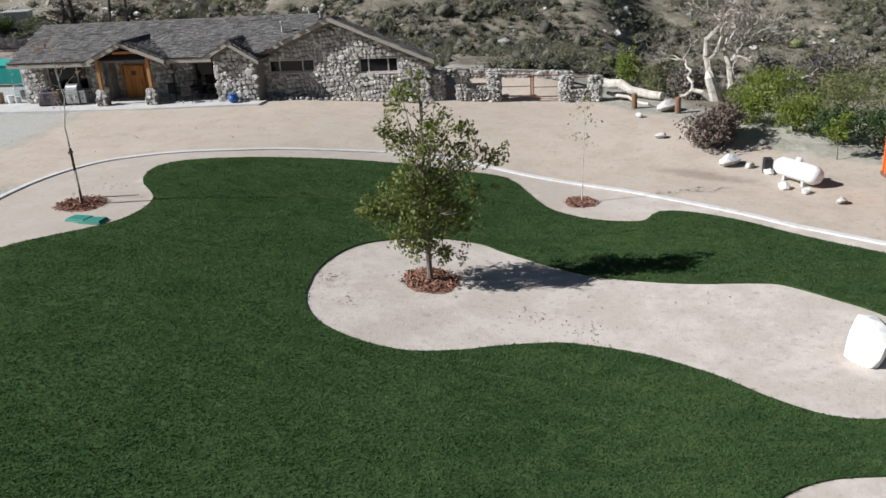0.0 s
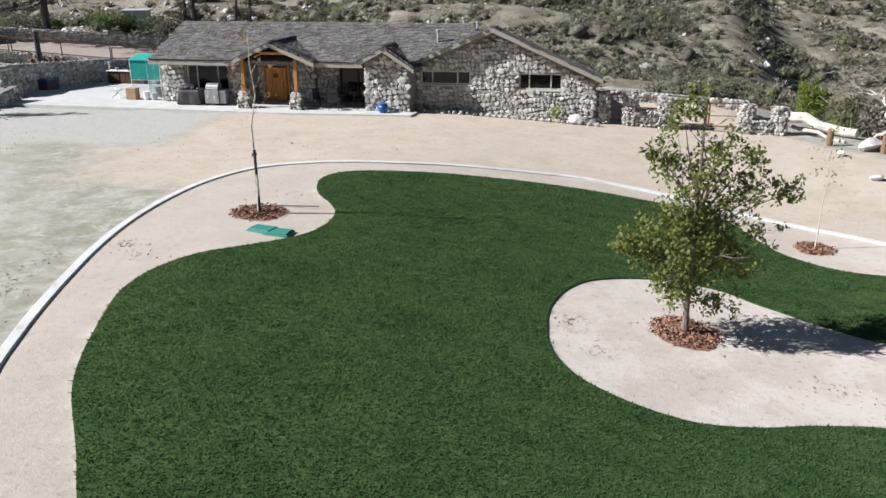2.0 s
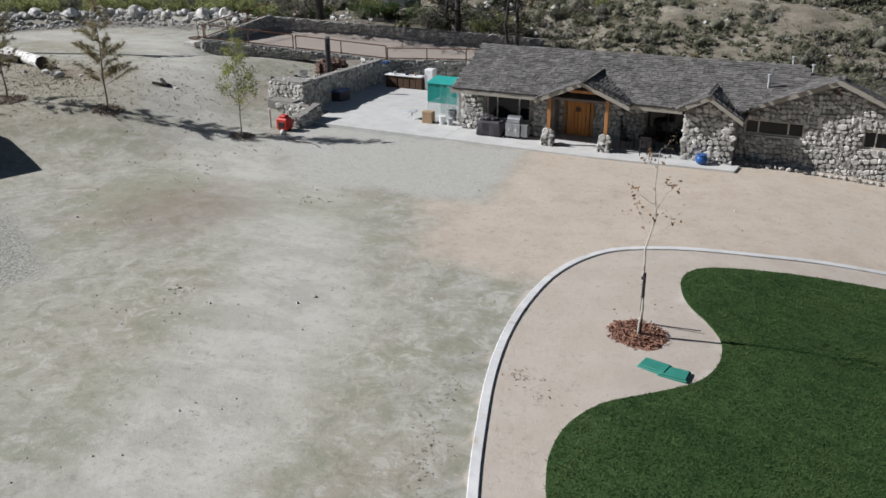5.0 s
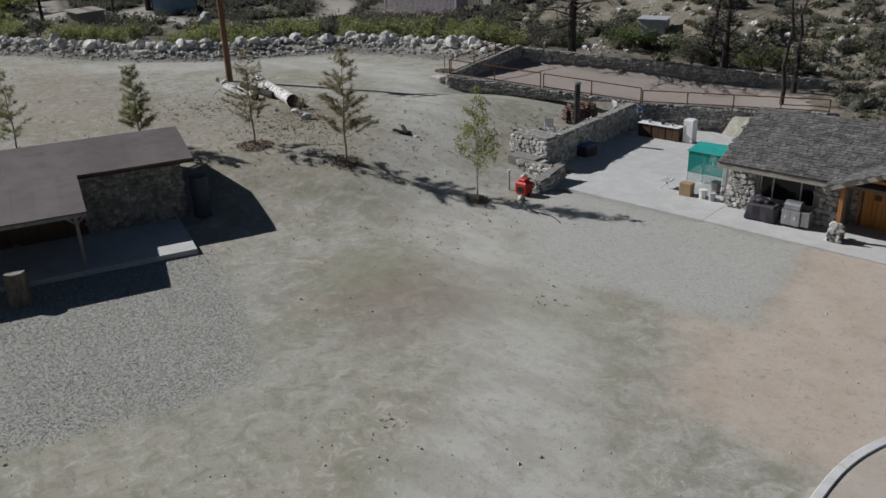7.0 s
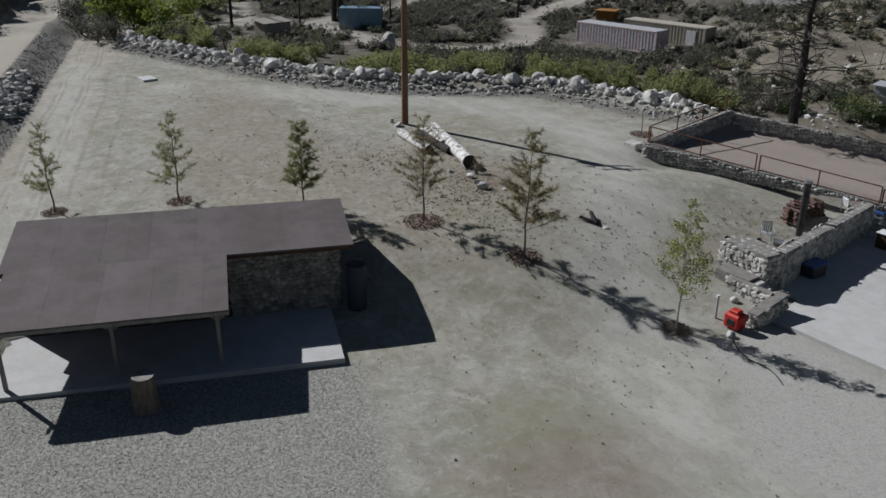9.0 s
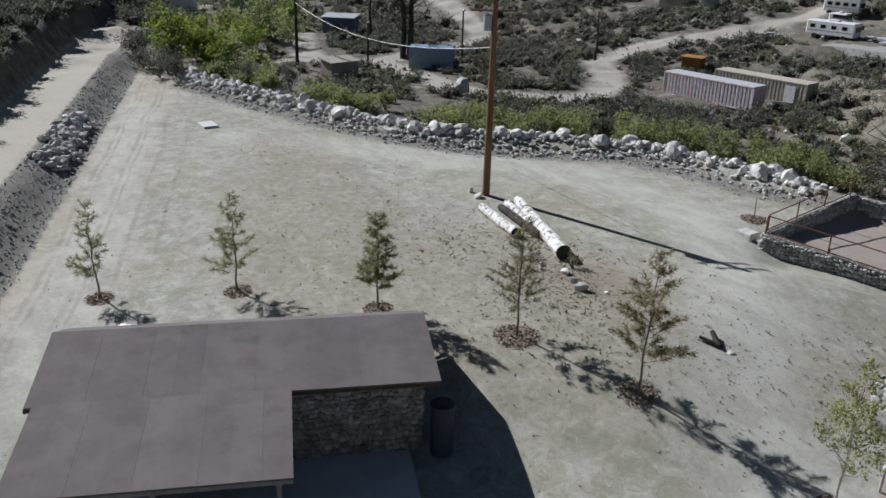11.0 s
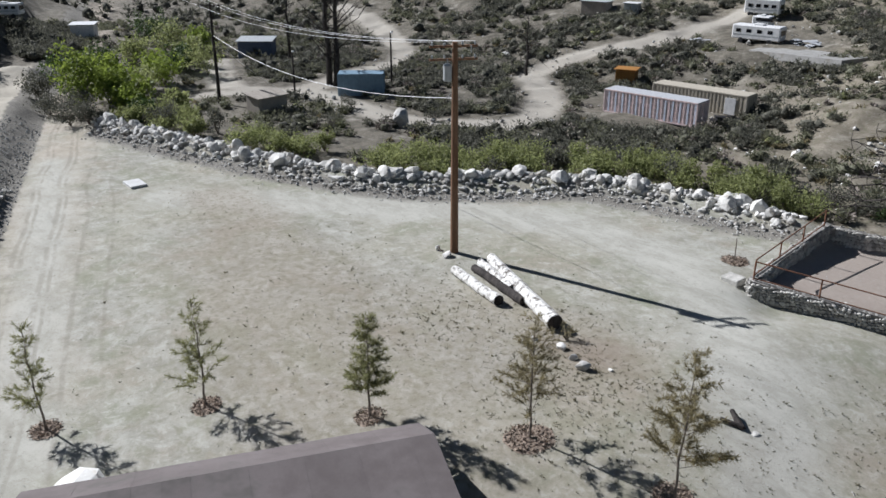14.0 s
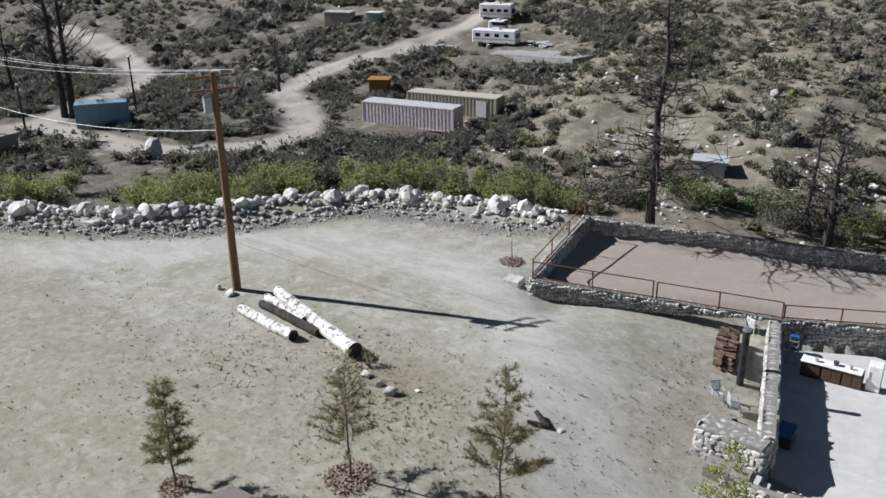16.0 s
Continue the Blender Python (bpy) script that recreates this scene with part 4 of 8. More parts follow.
def ring_of_mulch(x, y, radius, name="mulch_ring", seed=0, mat="mulch"):
    r = np.random.default_rng(seed + 50)
    n = int(900 * radius * radius + 150)
    a, d = r.uniform(0, 6.283, n), radius * np.sqrt(r.random(n)) * (1 + 0.12 * np.sin(3 * r.uniform(0, 6.283, n)))
    c = np.stack([x + np.cos(a) * d, y + np.sin(a) * d, 0 * a], -1)
    c[:, 2] = gz(c[:, 0], c[:, 1]) + 0.05 + 0.05 * r.random(n) * (1 - d / radius / 1.4)
    v = leaf_quads(c, 0.05, r, 0.75)
    # a low disc of the same bark below the loose chips
    bm = bmesh.new()
    rim = []
    for k in range(18):
        b = 2 * math.pi * k / 18
        q = radius * (1 + 0.10 * math.sin(2 * b + seed) + 0.06 * math.sin(5 * b))
        rim.append(bm.verts.new((x + math.cos(b) * q, y + math.sin(b) * q, g(x + math.cos(b) * q, y + math.sin(b) * q) + 0.005)))
    mid = bm.verts.new((x, y, g(x, y) + 0.06))
    for k in range(18):
        bm.faces.new((rim[k], rim[(k + 1) % 18], mid))
    t = thing(name, (x, y, g(x, y)), 0, ("reddish" if mat == "red_mulch" else "faded brown") + " bark mulch ring round a tree's foot", "mulch")
    part("bed", bm, mat, t)
    part("bark_litter", quads_mesh("bark_litter", v), mat, t, kind="stuff")


def wander(a, b, n, amount, r):
    a, b = np.array(a, float), np.array(b, float)
    t = np.linspace(0, 1, n)[:, None]
    p = a + (b - a) * t
    p[1:-1] += r.normal(0, amount, (n - 2, 3))
    return p


def limbs(bm, base, height, r0, n, spread, rise, r, start=0.25, lean=(0, 0), twigs=2):
    """A tapered trunk with limbs and twigs; gives the ends of all of them."""
    top = np.array(base) + (lean[0], lean[1], height)
    trunk = wander(base, top, 7, height * 0.006, r)
    tube(bm, trunk, [r0 * (1 - 0.85 * k / 6) for k in range(7)], 8)
    tips = []
    for k in range(n):
        f = start + (1 - start) * (k + r.random()) / n
        i = min(int(f * 6), 5)
        p = trunk[i] + (trunk[i + 1] - trunk[i]) * (f * 6 - i)
        a = k * 2.4 + r.uniform(-0.5, 0.5)
        length = spread * (1.15 - 0.75 * f) * r.uniform(0.7, 1.2)
        e = p + np.array([math.cos(a) * length, math.sin(a) * length, length * rise * r.uniform(0.6, 1.3)])
        br = wander(p, e, 4, length * 0.05, r)
        tube(bm, br, [r0 * (1 - 0.8 * f) * q for q in (0.5, 0.35, 0.22, 0.1)], 5)
        tips.append(e)
        for _ in range(twigs):
            j = br[r.integers(1, 3)]
            q = j + (e - p) * r.uniform(0.25, 0.5) + r.normal(0, length * 0.22, 3)
            tube(bm, [j, (j + q) / 2 + r.normal(0, 0.03, 3), q], [r0 * 0.16, r0 * 0.1, r0 * 0.04], 4)
            tips.append(q)
    return np.array(tips)

# ---- the stone house ----
house = thing("house", (-18, 45, 0.2), 0, "low ranch house of pale fieldstone with a grey shingle roof", "house")
RIDGE_Y, RIDGE_Z, EAVE_Y, EAVE_Z = 48.0, 4.32, 43.85, 2.72
APEX_X, APEX_Z, WING_L, WING_R, WING_RZ = -11.6, 4.42, -15.75, -6.15, 2.05


def wing_top(x):
    """The underside of the wing's roof."""
    return APEX_Z - 0.16 - (APEX_X - x) * (APEX_Z - EAVE_Z) / (APEX_X - WING_L) if x < APEX_X else APEX_Z - 0.16 - (x - APEX_X) * (APEX_Z - WING_RZ) / (WING_R - APEX_X)


WIN_LEFT = (-28.7, -26.2, 1.0, 2.36)
WIN_A, WIN_B = (-15.45, -12.8, 1.55, 2.25), (-10.3, -8.1, 1.38, 2.2)
wall_a = part("wall", strip_wall(bmesh.new(), (-30.15, -25.2), 44.9, 45.2, -0.3, lambda x: 2.9, [WIN_LEFT]), "mortar", house)
bm = strip_wall(bmesh.new(), (-25.2, -21.6), 46.0, 46.3, -0.3, lambda x: 3.0, [(-24.5, -23.2, 0.3, 2.2)])
box(bm, (-25.2, 45.2, -0.3), (-24.95, 46.0, 2.9))
wall_entry = part("wall", bm, "mortar", house)
wall_porch = part("wall", strip_wall(bmesh.new(), (-21.6, -18.0), 46.3, 46.6, -0.3, lambda x: 3.0, [(-20.3, -18.25, 0.3, 2.3)]), "mortar", house)
bm = strip_wall(bmesh.new(), (-18.0, -16.9, -15.7), 43.75, 44.05, -0.3, lambda x: 3.36 - 0.52 * abs(x + 16.9))
box(bm, (-18.0, 44.05, -0.3), (-17.7, 46.6, 2.8))
box(bm, (-16.0, 44.05, -0.3), (-15.7, 45.1, 2.7))
wall_pier = part("wall", bm, "mortar", house)
RF = 44.68
wall_wing = part("wall", strip_wall(bmesh.new(), (-15.7, APEX_X, -6.4), 45.1, 45.4, -0.5, wing_top, [WIN_A, WIN_B]), "mortar", house)
bm = bmesh.new()
slab(bm, [(-6.4, 45.4, -0.5), (-13.4, 51.9, -0.5), (-13.4, 51.9, 2.4), (-6.4, 45.4, 1.9)], 0.25)
part("wall", bm, "mortar", house, "plain slanting end wall")
bm = bmesh.new()
slab(bm, [(-30.15, 45.2, -0.3), (-30.15, 52.0, -0.7), (-30.15, 52.0, 2.75), (-30.15, RIDGE_Y, 4.15), (-30.15, 45.2, 2.95)], 0.3)
part("wall", bm, "mortar", house, "plain end wall")
part("wall", new_box((-30.05, 51.7, -0.3), (-13.6, 52.0, 2.75), 0), "mortar", house, "plain back wall")
part("floor_slab", new_box((-30.05, 45.3, -0.3), (-13.6, 51.9, 0.24), 0), "concrete", house)
for w, (a, b, c, d) in ((wall_a, WIN_LEFT), (wall_wing, WIN_A), (wall_wing, WIN_B)):
    window(w, a, b, c, d, (44.98 if w is wall_a else 45.18))
window(wall_porch, -20.3, -18.25, 0.3, 2.3, 46.36, 2, "dark_wood")

# roof planes: front and back of the long wing, both sides of the cross wing
bm = bmesh.new()
slab(bm, [(-30.3, EAVE_Y, EAVE_Z), (WING_L, EAVE_Y, EAVE_Z), (-12.68, 47.11, 3.98), (-13.3, RIDGE_Y, RIDGE_Z), (-30.3, RIDGE_Y, RIDGE_Z)], 0.14)
slab(bm, [(-30.3, RIDGE_Y, RIDGE_Z), (-13.3, RIDGE_Y, RIDGE_Z), (-13.3, 52.6, EAVE_Z), (-30.3, 52.6, EAVE_Z)], 0.14)
roof_main = part("roof", bm, "roof_lap", house)
bm = bmesh.new()
slab(bm, [(WING_L, RF, EAVE_Z), (APEX_X, RF, APEX_Z), (APEX_X, 45.6, APEX_Z), (-12.68, 47.11, 3.98), (WING_L + 0.9, RF + 0.1, EAVE_Z + 0.37)], 0.14)
slab(bm, [(APEX_X, RF, APEX_Z), (WING_R, RF, WING_RZ), (WING_R, 45.6, WING_RZ), (APEX_X, 45.6, APEX_Z)], 0.14)
# the hip that falls away behind
slab(bm, [(-13.3, RIDGE_Y, RIDGE_Z), (-12.68, 47.11, 3.98), (WING_R, 45.6, WING_RZ)], 0.1)
slab(bm, [(-12.68, 47.11, 3.98), (APEX_X, 45.6, APEX_Z), (WING_R, 45.6, WING_RZ)], 0.1)
slab(bm, [(-13.3, RIDGE_Y, RIDGE_Z), (WING_R, 45.6, WING_RZ), (-13.3, 52.6, EAVE_Z)], 0.1)
roof_wing = part("roof", bm, "roof_lap", house)
for x0, x1 in ((-30.35, -25.2), (-20.8, -18.2)):
    part("fascia", new_box((x0, EAVE_Y - 0.03, EAVE_Z - 0.26), (x1, EAVE_Y + 0.03, EAVE_Z - 0.03), 0.006), "fascia", roof_main, "weathered grey fascia board")
part("bargeboard", slab(bmesh.new(), [(-30.33, EAVE_Y, EAVE_Z), (-30.33, RIDGE_Y, RIDGE_Z), (-30.33, RIDGE_Y, RIDGE_Z - 0.24), (-30.33, EAVE_Y, EAVE_Z - 0.24)], 0.05), "fascia", roof_main, "weathered grey bargeboard")
for (xa, za), (xb, zb) in (((WING_L - 0.1, EAVE_Z - 0.02), (APEX_X, APEX_Z + 0.02)), ((APEX_X, APEX_Z + 0.02), (WING_R + 0.1, WING_RZ - 0.02))):
    part("bargeboard", slab(bmesh.new(), [(xa, RF - 0.03, za), (xb, RF - 0.03, zb), (xb, RF - 0.03, zb - 0.22), (xa, RF - 0.03, za - 0.22)], 0.05), "fascia", roof_wing, "weathered grey bargeboard")
part("gable_vent", new_box((-11.85, 45.04, 3.62), (-11.4, 45.12, 3.95), 0.01), "dark_wood", wall_wing, "dark gable vent")
for x, y, z in ((-13.9, 48.9, 3.85), (-12.9, 47.6, 3.75), (-14.7, 46.0, 3.42)):
    bm = tube(bmesh.new(), [(x, y, z), (x, y, z + 0.75)], [0.055, 0.055], 10)
    tube(bm, [(x, y, z + 0.75), (x, y, z + 0.83)], [0.1, 0.1], 10)
    part("vent_pipe", bm, "tank_grey", roof_main, "grey metal vent pipe")
for k in range(41):
    x = -30.2 + k * 0.405
    part("ridge_cap", slab(bmesh.new(), [(x, RIDGE_Y - 0.17, RIDGE_Z - 0.01), (x + 0.44, RIDGE_Y - 0.17, RIDGE_Z - 0.01), (x + 0.44, RIDGE_Y, RIDGE_Z + 0.09), (x, RIDGE_Y, RIDGE_Z + 0.075)], 0.03), "shingle", roof_main)
for (x0, z0), (x1, z1), n in (((WING_R, WING_RZ), (APEX_X, APEX_Z), 14),):
    for k in range(n):
        f0, f1 = k / n, (k + 0.86) / n
        a, b = Vector((x0 + (x1 - x0) * f0, 0, z0 + (z1 - z0) * f0)), Vector((x0 + (x1 - x0) * f1, 0, z0 + (z1 - z0) * f1))
        part("rake_tile", slab(bmesh.new(), [(a.x, RF - 0.05, a.z + 0.08), (b.x, RF - 0.05, b.z + 0.11), (b.x, RF + 0.25, b.z + 0.11), (a.x, RF + 0.25, a.z + 0.08)], 0.06), "shingle", roof_wing)


def small_gable(host_name, xl, xr, xa, zl, zr, za, y0, y1, thick=0.12, tiles=0):
    bm = bmesh.new()
    slab(bm, [(xl, y0, zl), (xa, y0, za), (xa, y1, za), (xl, y1, zl)], thick)
    slab(bm, [(xa, y0, za), (xr, y0, zr), (xr, y1, zr), (xa, y1, za)], thick)
    rf = part(host_name, bm, "roof_lap", house)
    for (xp, zp), (xq, zq) in (((xl, zl), (xa, za)), ((xa, za), (xr, zr))):
        part("bargeboard", slab(bmesh.new(), [(xp, y0 - 0.03, zp), (xq, y0 - 0.03, zq), (xq, y0 - 0.03, zq - 0.2), (xp, y0 - 0.03, zp - 0.2)], 0.05), "fascia", rf, "weathered grey bargeboard")
    for k in range(tiles):
        f0, f1 = k / tiles, (k + 0.72) / tiles
        a = (xr + (xa - xr) * f0, zr + (za - zr) * f0)
        b = (xr + (xa - xr) * f1, zr + (za - zr) * f1)
        part("rake_tile", slab(bmesh.new(), [(a[0], y0 - 0.04, a[1] + 0.12), (b[0], y0 - 0.04, b[1] + 0.16), (b[0], y0 + 0.5, b[1] + 0.16), (a[0], y0 + 0.5, a[1] + 0.12)], 0.08), "shingle", rf)
    return rf


roof_entry = small_gable("porch_roof", -25.35, -20.55, -22.95, 2.7, 2.74, 3.72, 43.15, 47.0, tiles=9)
roof_pier = small_gable("pier_roof", -18.4, -15.35, -16.95, 2.78, 2.5, 3.52, 43.35, 46.2, tiles=6)

# timber entry porch
for x in (-24.7, -21.75):
    post = part("porch_post", new_box((x - 0.09, 43.5, 0.95), (x + 0.09, 43.68, 2.86), 0.012), "post_wood", house, "squared cedar porch post")
    part("pedestal", new_box((x - 0.26, 43.33, 0.0), (x + 0.26, 43.85, 0.95), 0.02), "mortar", post, "fieldstone pedestal")
part("collar_beam", new_box((-23.7, 43.5, 3.1), (-22.2, 43.66, 3.24), 0.012), "post_wood", house, "cedar collar beam")
bm = bmesh.new()
slab(bm, [(-24.9, 45.96, 2.45), (-24.9, 45.96, 2.8), (-22.95, 45.96, 3.55), (-21.62, 45.96, 3.0), (-21.62, 45.96, 2.45)], 0.03)
part("gable_infill", bm, "orange_wood", house, "varnished cedar boards above the door")
door = part("door", new_box((-24.46, 45.9, 0.3), (-23.24, 45.98, 2.16), 0.01), "orange_wood", house, "arched plank door of varnished wood")
for k in range(6):
    x = -24.44 + k * 0.2
    h = 2.0 + 0.16 * math.cos((x + 0.1 + 23.85) / 0.6 * 1.3)
    part("plank", new_box((x, 45.86, 0.32), (x + 0.186, 45.9, h), 0.008), "orange_wood", door)
part("handle", tube(bmesh.new(), [(-23.42, 45.84, 1.05), (-23.42, 45.8, 1.12), (-23.42, 45.8, 1.35), (-23.42, 45.84, 1.42)], [0.018] * 4, 8), "black_steel", door, "black iron pull handle")
part("door_grille", new_box((-24.0, 45.84, 1.6), (-23.72, 45.862, 1.85), 0.01), "dark_wood", door, "small dark grille")
for x in (-24.6, -23.1):
    part("door_jamb", new_box((x - 0.09, 45.88, 0.28), (x + 0.05, 46.0, 2.35), 0.01), "post_wood", house)

# slabs of the terrace
bm = bmesh.new()
slab(bm, [(-38.5, 42.55, 0.31), (-30.2, 42.45, 0.31), (-30.2, 47.5, 0.31), (-40.42, 47.5, 0.31), (-40.0, 45.4, 0.31), (-38.9, 45.2, 0.31)], 0.35)
slab(bm, [(x, y, float(terrace_z(y))) for x, y in ((-40.42, 47.515), (-30.2, 47.515), (-30.2, 57.5), (-38.0, 60.6), (-42.6, 58.4))], 0.35)
slab(bm, [(-30.18, 42.45, 0.31), (-22.2, 42.3, 0.31), (-15.4, 42.75, 0.31), (-15.3, 43.72, 0.31), (-18.0, 43.72, 0.31), (-18.0, 46.28, 0.31), (-30.18, 46.3, 0.31)], 0.35)
tagged(part("terrace", bm, "concrete"), "pale broom-finished concrete terrace by the house", "terrace", kind="structure")

# ---- on and beside the terrace ----
def four_legs(t, x0, x1, y0, y1, z0, z1, r=0.02, mat="furniture", inset=0.03):
    for x in (x0 + inset, x1 - inset):
        for y in (y0 + inset, y1 - inset):
            part("leg", tube(bmesh.new(), [(x, y, z0), (x, y, z1)], [r, r], 6), mat, t)


def patio_chair(mat="furniture", label="dark metal patio armchair with a slatted seat", name="patio_chair"):
    t = thing(name, (0, 0, 0), 0, label, "chair", "patio chairs")
    for k in range(5):
        part("seat_slat", new_box((-0.25, -0.25 + k * 0.1, 0.42), (0.25, -0.165 + k * 0.1, 0.45), 0.005), mat, t)
        part("back_slat", new_box((-0.25 + k * 0.105, 0.24, 0.45), (-0.18 + k * 0.105, 0.27, 0.9), 0.005), mat, t)
    part("top_rail", new_box((-0.26, 0.235, 0.9), (0.26, 0.275, 0.97), 0.01), mat, t)
    for x in (-0.27, 0.27):
        part("armrest", tube(bmesh.new(), [(x, 0.25, 0.68), (x, -0.1, 0.68), (x, -0.24, 0.64)], [0.022] * 3, 6), mat, t)
    four_legs(t, -0.28, 0.28, -0.27, 0.27, 0, 0.66, 0.02, mat)
    return t


chair = patio_chair()
chair.matrix_basis = pose(-20.85, 44.5, 0.31, 0, 0, 70)
for x, y, a in ((-19.9, 45.3, 10), (-18.75, 44.7, -75), (-19.75, 43.65, 190)):
    copy_thing(chair, pose(x, y, 0.31, 0, 0, a))
t = thing("patio_table", (-19.8, 44.45, 0.31), 0, "round dark metal patio table under the porch", "table")
bm = tube(bmesh.new(), [(-19.8, 44.45, 1.0), (-19.8, 44.45, 1.04)], [0.5, 0.5], 20)
part("tabletop", bm, "furniture", t)
for k in range(4):
    a = k * 1.571 + 0.6
    part("leg", tube(bmesh.new(), [(-19.8 + 0.4 * math.cos(a), 44.45 + 0.4 * math.sin(a), 0.31), (-19.8 + 0.3 * math.cos(a), 44.45 + 0.3 * math.sin(a), 1.0)], [0.02, 0.02], 6), "furniture", t)

# barbecue
t = thing("barbecue", (-26.68, 44.15, 0.31), 0, "stainless steel gas barbecue with two doors", "barbecue")
part("cabinet", new_box((-27.18, 43.85, 0.42), (-26.38, 44.45, 1.12), 0.015), "steel", t)
bm = tube(bmesh.new(), [(-27.13, 44.2, 1.18), (-26.43, 44.2, 1.18)], [0.3, 0.3], 16)
for v in bm.verts:
    v.co.z = max(v.co.z, 1.13)
part("lid", bm, "steel", t, "rounded steel lid")
part("lid_handle", tube(bmesh.new(), [(-27.08, 43.86, 1.22), (-26.48, 43.86, 1.22)], [0.018] * 2, 8), "steel", t)
for x in (-27.15, -26.76):
    d = part("cabinet_door", new_box((x, 43.825, 0.5), (x + 0.36, 43.848, 1.0), 0.006), "steel", t)
    part("door_handle", new_box((x + 0.14, 43.8, 0.72), (x + 0.2, 43.823, 0.86), 0.004), "white_paint", d)
part("side_shelf", new_box((-26.37, 43.9, 1.05), (-25.98, 44.4, 1.11), 0.01), "steel", t)
part("side_panel", new_box((-26.35, 43.95, 0.42), (-26.01, 44.35, 1.04), 0.01), "steel", t)
for x in (-27.08, -26.48):
    for y in (43.95, 44.35):
        part("castor", tube(bmesh.new(), [(x, y - 0.02, 0.365), (x, y + 0.02, 0.365)], [0.055, 0.055], 10), "black_steel", t)
t = thing("covered_grill", (-28.08, 44.1, 0.31), 0, "grill under a dark sagging vinyl cover", "grill")
bm2 = bmesh.new()
box(bm2, (-28.78, 43.75, 0.32), (-27.43, 44.5, 1.12), 0.08)
bmesh.ops.subdivide_edges(bm2, edges=bm2.edges, cuts=3, use_grid_fill=True)
for v in bm2.verts:
    f = (v.co.z - 0.3) / 0.85
    k = 0.06 * noise.noise(Vector((v.co.x * 4, v.co.y * 4, v.co.z * 1.5)))
    v.co.x += k * 1.2 + (v.co.x + 28.08) * 0.08 * (1 - f)
    v.co.y += k
    v.co.z += (0.05 * noise.noise(v.co * 2.5)) if f > 0.8 else 0
part("cover", bm2, "cloth", t)
bm = bmesh.new()
for k, (dx, dz, s) in enumerate(((-0.35, 1.22, 0.2), (-0.1, 1.26, 0.24), (0.12, 1.2, 0.18), (-0.2, 1.38, 0.14))):
    r = bmesh.ops.create_icosphere(bm, subdivisions=2, radius=s)["verts"]
    for v in r:
        v.co = Vector((v.co.x * 1.2, v.co.y, v.co.z * 0.7)) * (1 + 0.35 * noise.noise(v.co * 5 + Vector((k, 0, 0)))) + Vector((-28.13 + dx, 44.1, dz))
part("bundled_tarp", bm, "cloth", t, "crumpled grey tarpaulin bundle")

# screened plant house with a teal roof
t = thing("screen_house", (-31.7, 46.6, 0.31), 0, "small teal-roofed frame tent with mesh sides", "garden tent")
X0, X1, Y0, Y1 = -32.6, -30.75, 45.6, 47.3
for x in (X0, X1):
    for y in (Y0, Y1):
        part("pole", tube(bmesh.new(), [(x, y, 0.31), (x, y, 2.48)], [0.02, 0.02], 8), "white_paint", t)
for z in (1.35, 2.46):
    part("rail", tube(bmesh.new(), [(X0, Y0, z), (X1, Y0, z), (X1, Y1, z), (X0, Y1, z), (X0, Y0, z)], [0.015] * 5, 6), "white_paint", t)
bm = bmesh.new()
slab(bm, [(X0 - 0.08, Y0 - 0.08, 2.46), (X1 + 0.08, Y0 - 0.08, 2.46), (X1 - 0.15, (Y0 + Y1) / 2, 2.74), (X0 + 0.15, (Y0 + Y1) / 2, 2.74)], 0.02)
slab(bm, [(X0 + 0.15, (Y0 + Y1) / 2, 2.74), (X1 - 0.15, (Y0 + Y1) / 2, 2.74), (X1 + 0.08, Y1 + 0.08, 2.46), (X0 - 0.08, Y1 + 0.08, 2.46)], 0.02)
part("roof_cloth", bm, "teal", t, "teal fabric roof")
bm = bmesh.new()
for k in range(34):
    x = X0 + (X1 - X0) * (k + 0.5) / 34
    box(bm, (x - 0.006, Y1 - 0.01, 0.35), (x + 0.006, Y1 + 0.002, 2.26))
for k in range(26):
    z = 0.4 + k * 0.072
    box(bm, (X0, Y1 - 0.008, z - 0.006), (X1, Y1, z + 0.006))
    box(bm, (X0 - 0.002, Y0, z - 0.006), (X0 + 0.006, Y1, z + 0.006))
part("mesh_side", bm, "mesh_teal", t, "pale teal mesh side")
for lo, hi in (((X0, Y0 - 0.012), (X1, Y0 + 0.002)), ((X0 - 0.012, Y0), (X0 + 0.002, Y1)), ((X0, Y1 + 0.006), (X1, Y1 + 0.018))):
    bm = bmesh.new()
    span, run = (hi[0] - lo[0], 0) if hi[0] - lo[0] > 0.1 else (hi[1] - lo[1], 1)
    for k in range(int(span / 0.05)):
        a = [lo[0], lo[1]]
        b = [hi[0], hi[1]]
        a[run] = lo[run] + k * 0.05
        b[run] = a[run] + 0.032
        box(bm, (*a, 1.36), (*b, 2.45))
    part("screen_panel", bm, "teal", t, "teal mesh upper screen")
box_thing = thing("cardboard_box", (-32.3, 45.2, 0.31), 12, "upright brown cardboard box", "box")
part("carton", new_box((-32.65, 44.95, 0.31), (-32.05, 45.4, 0.95), 0.01), "cardboard", box_thing)
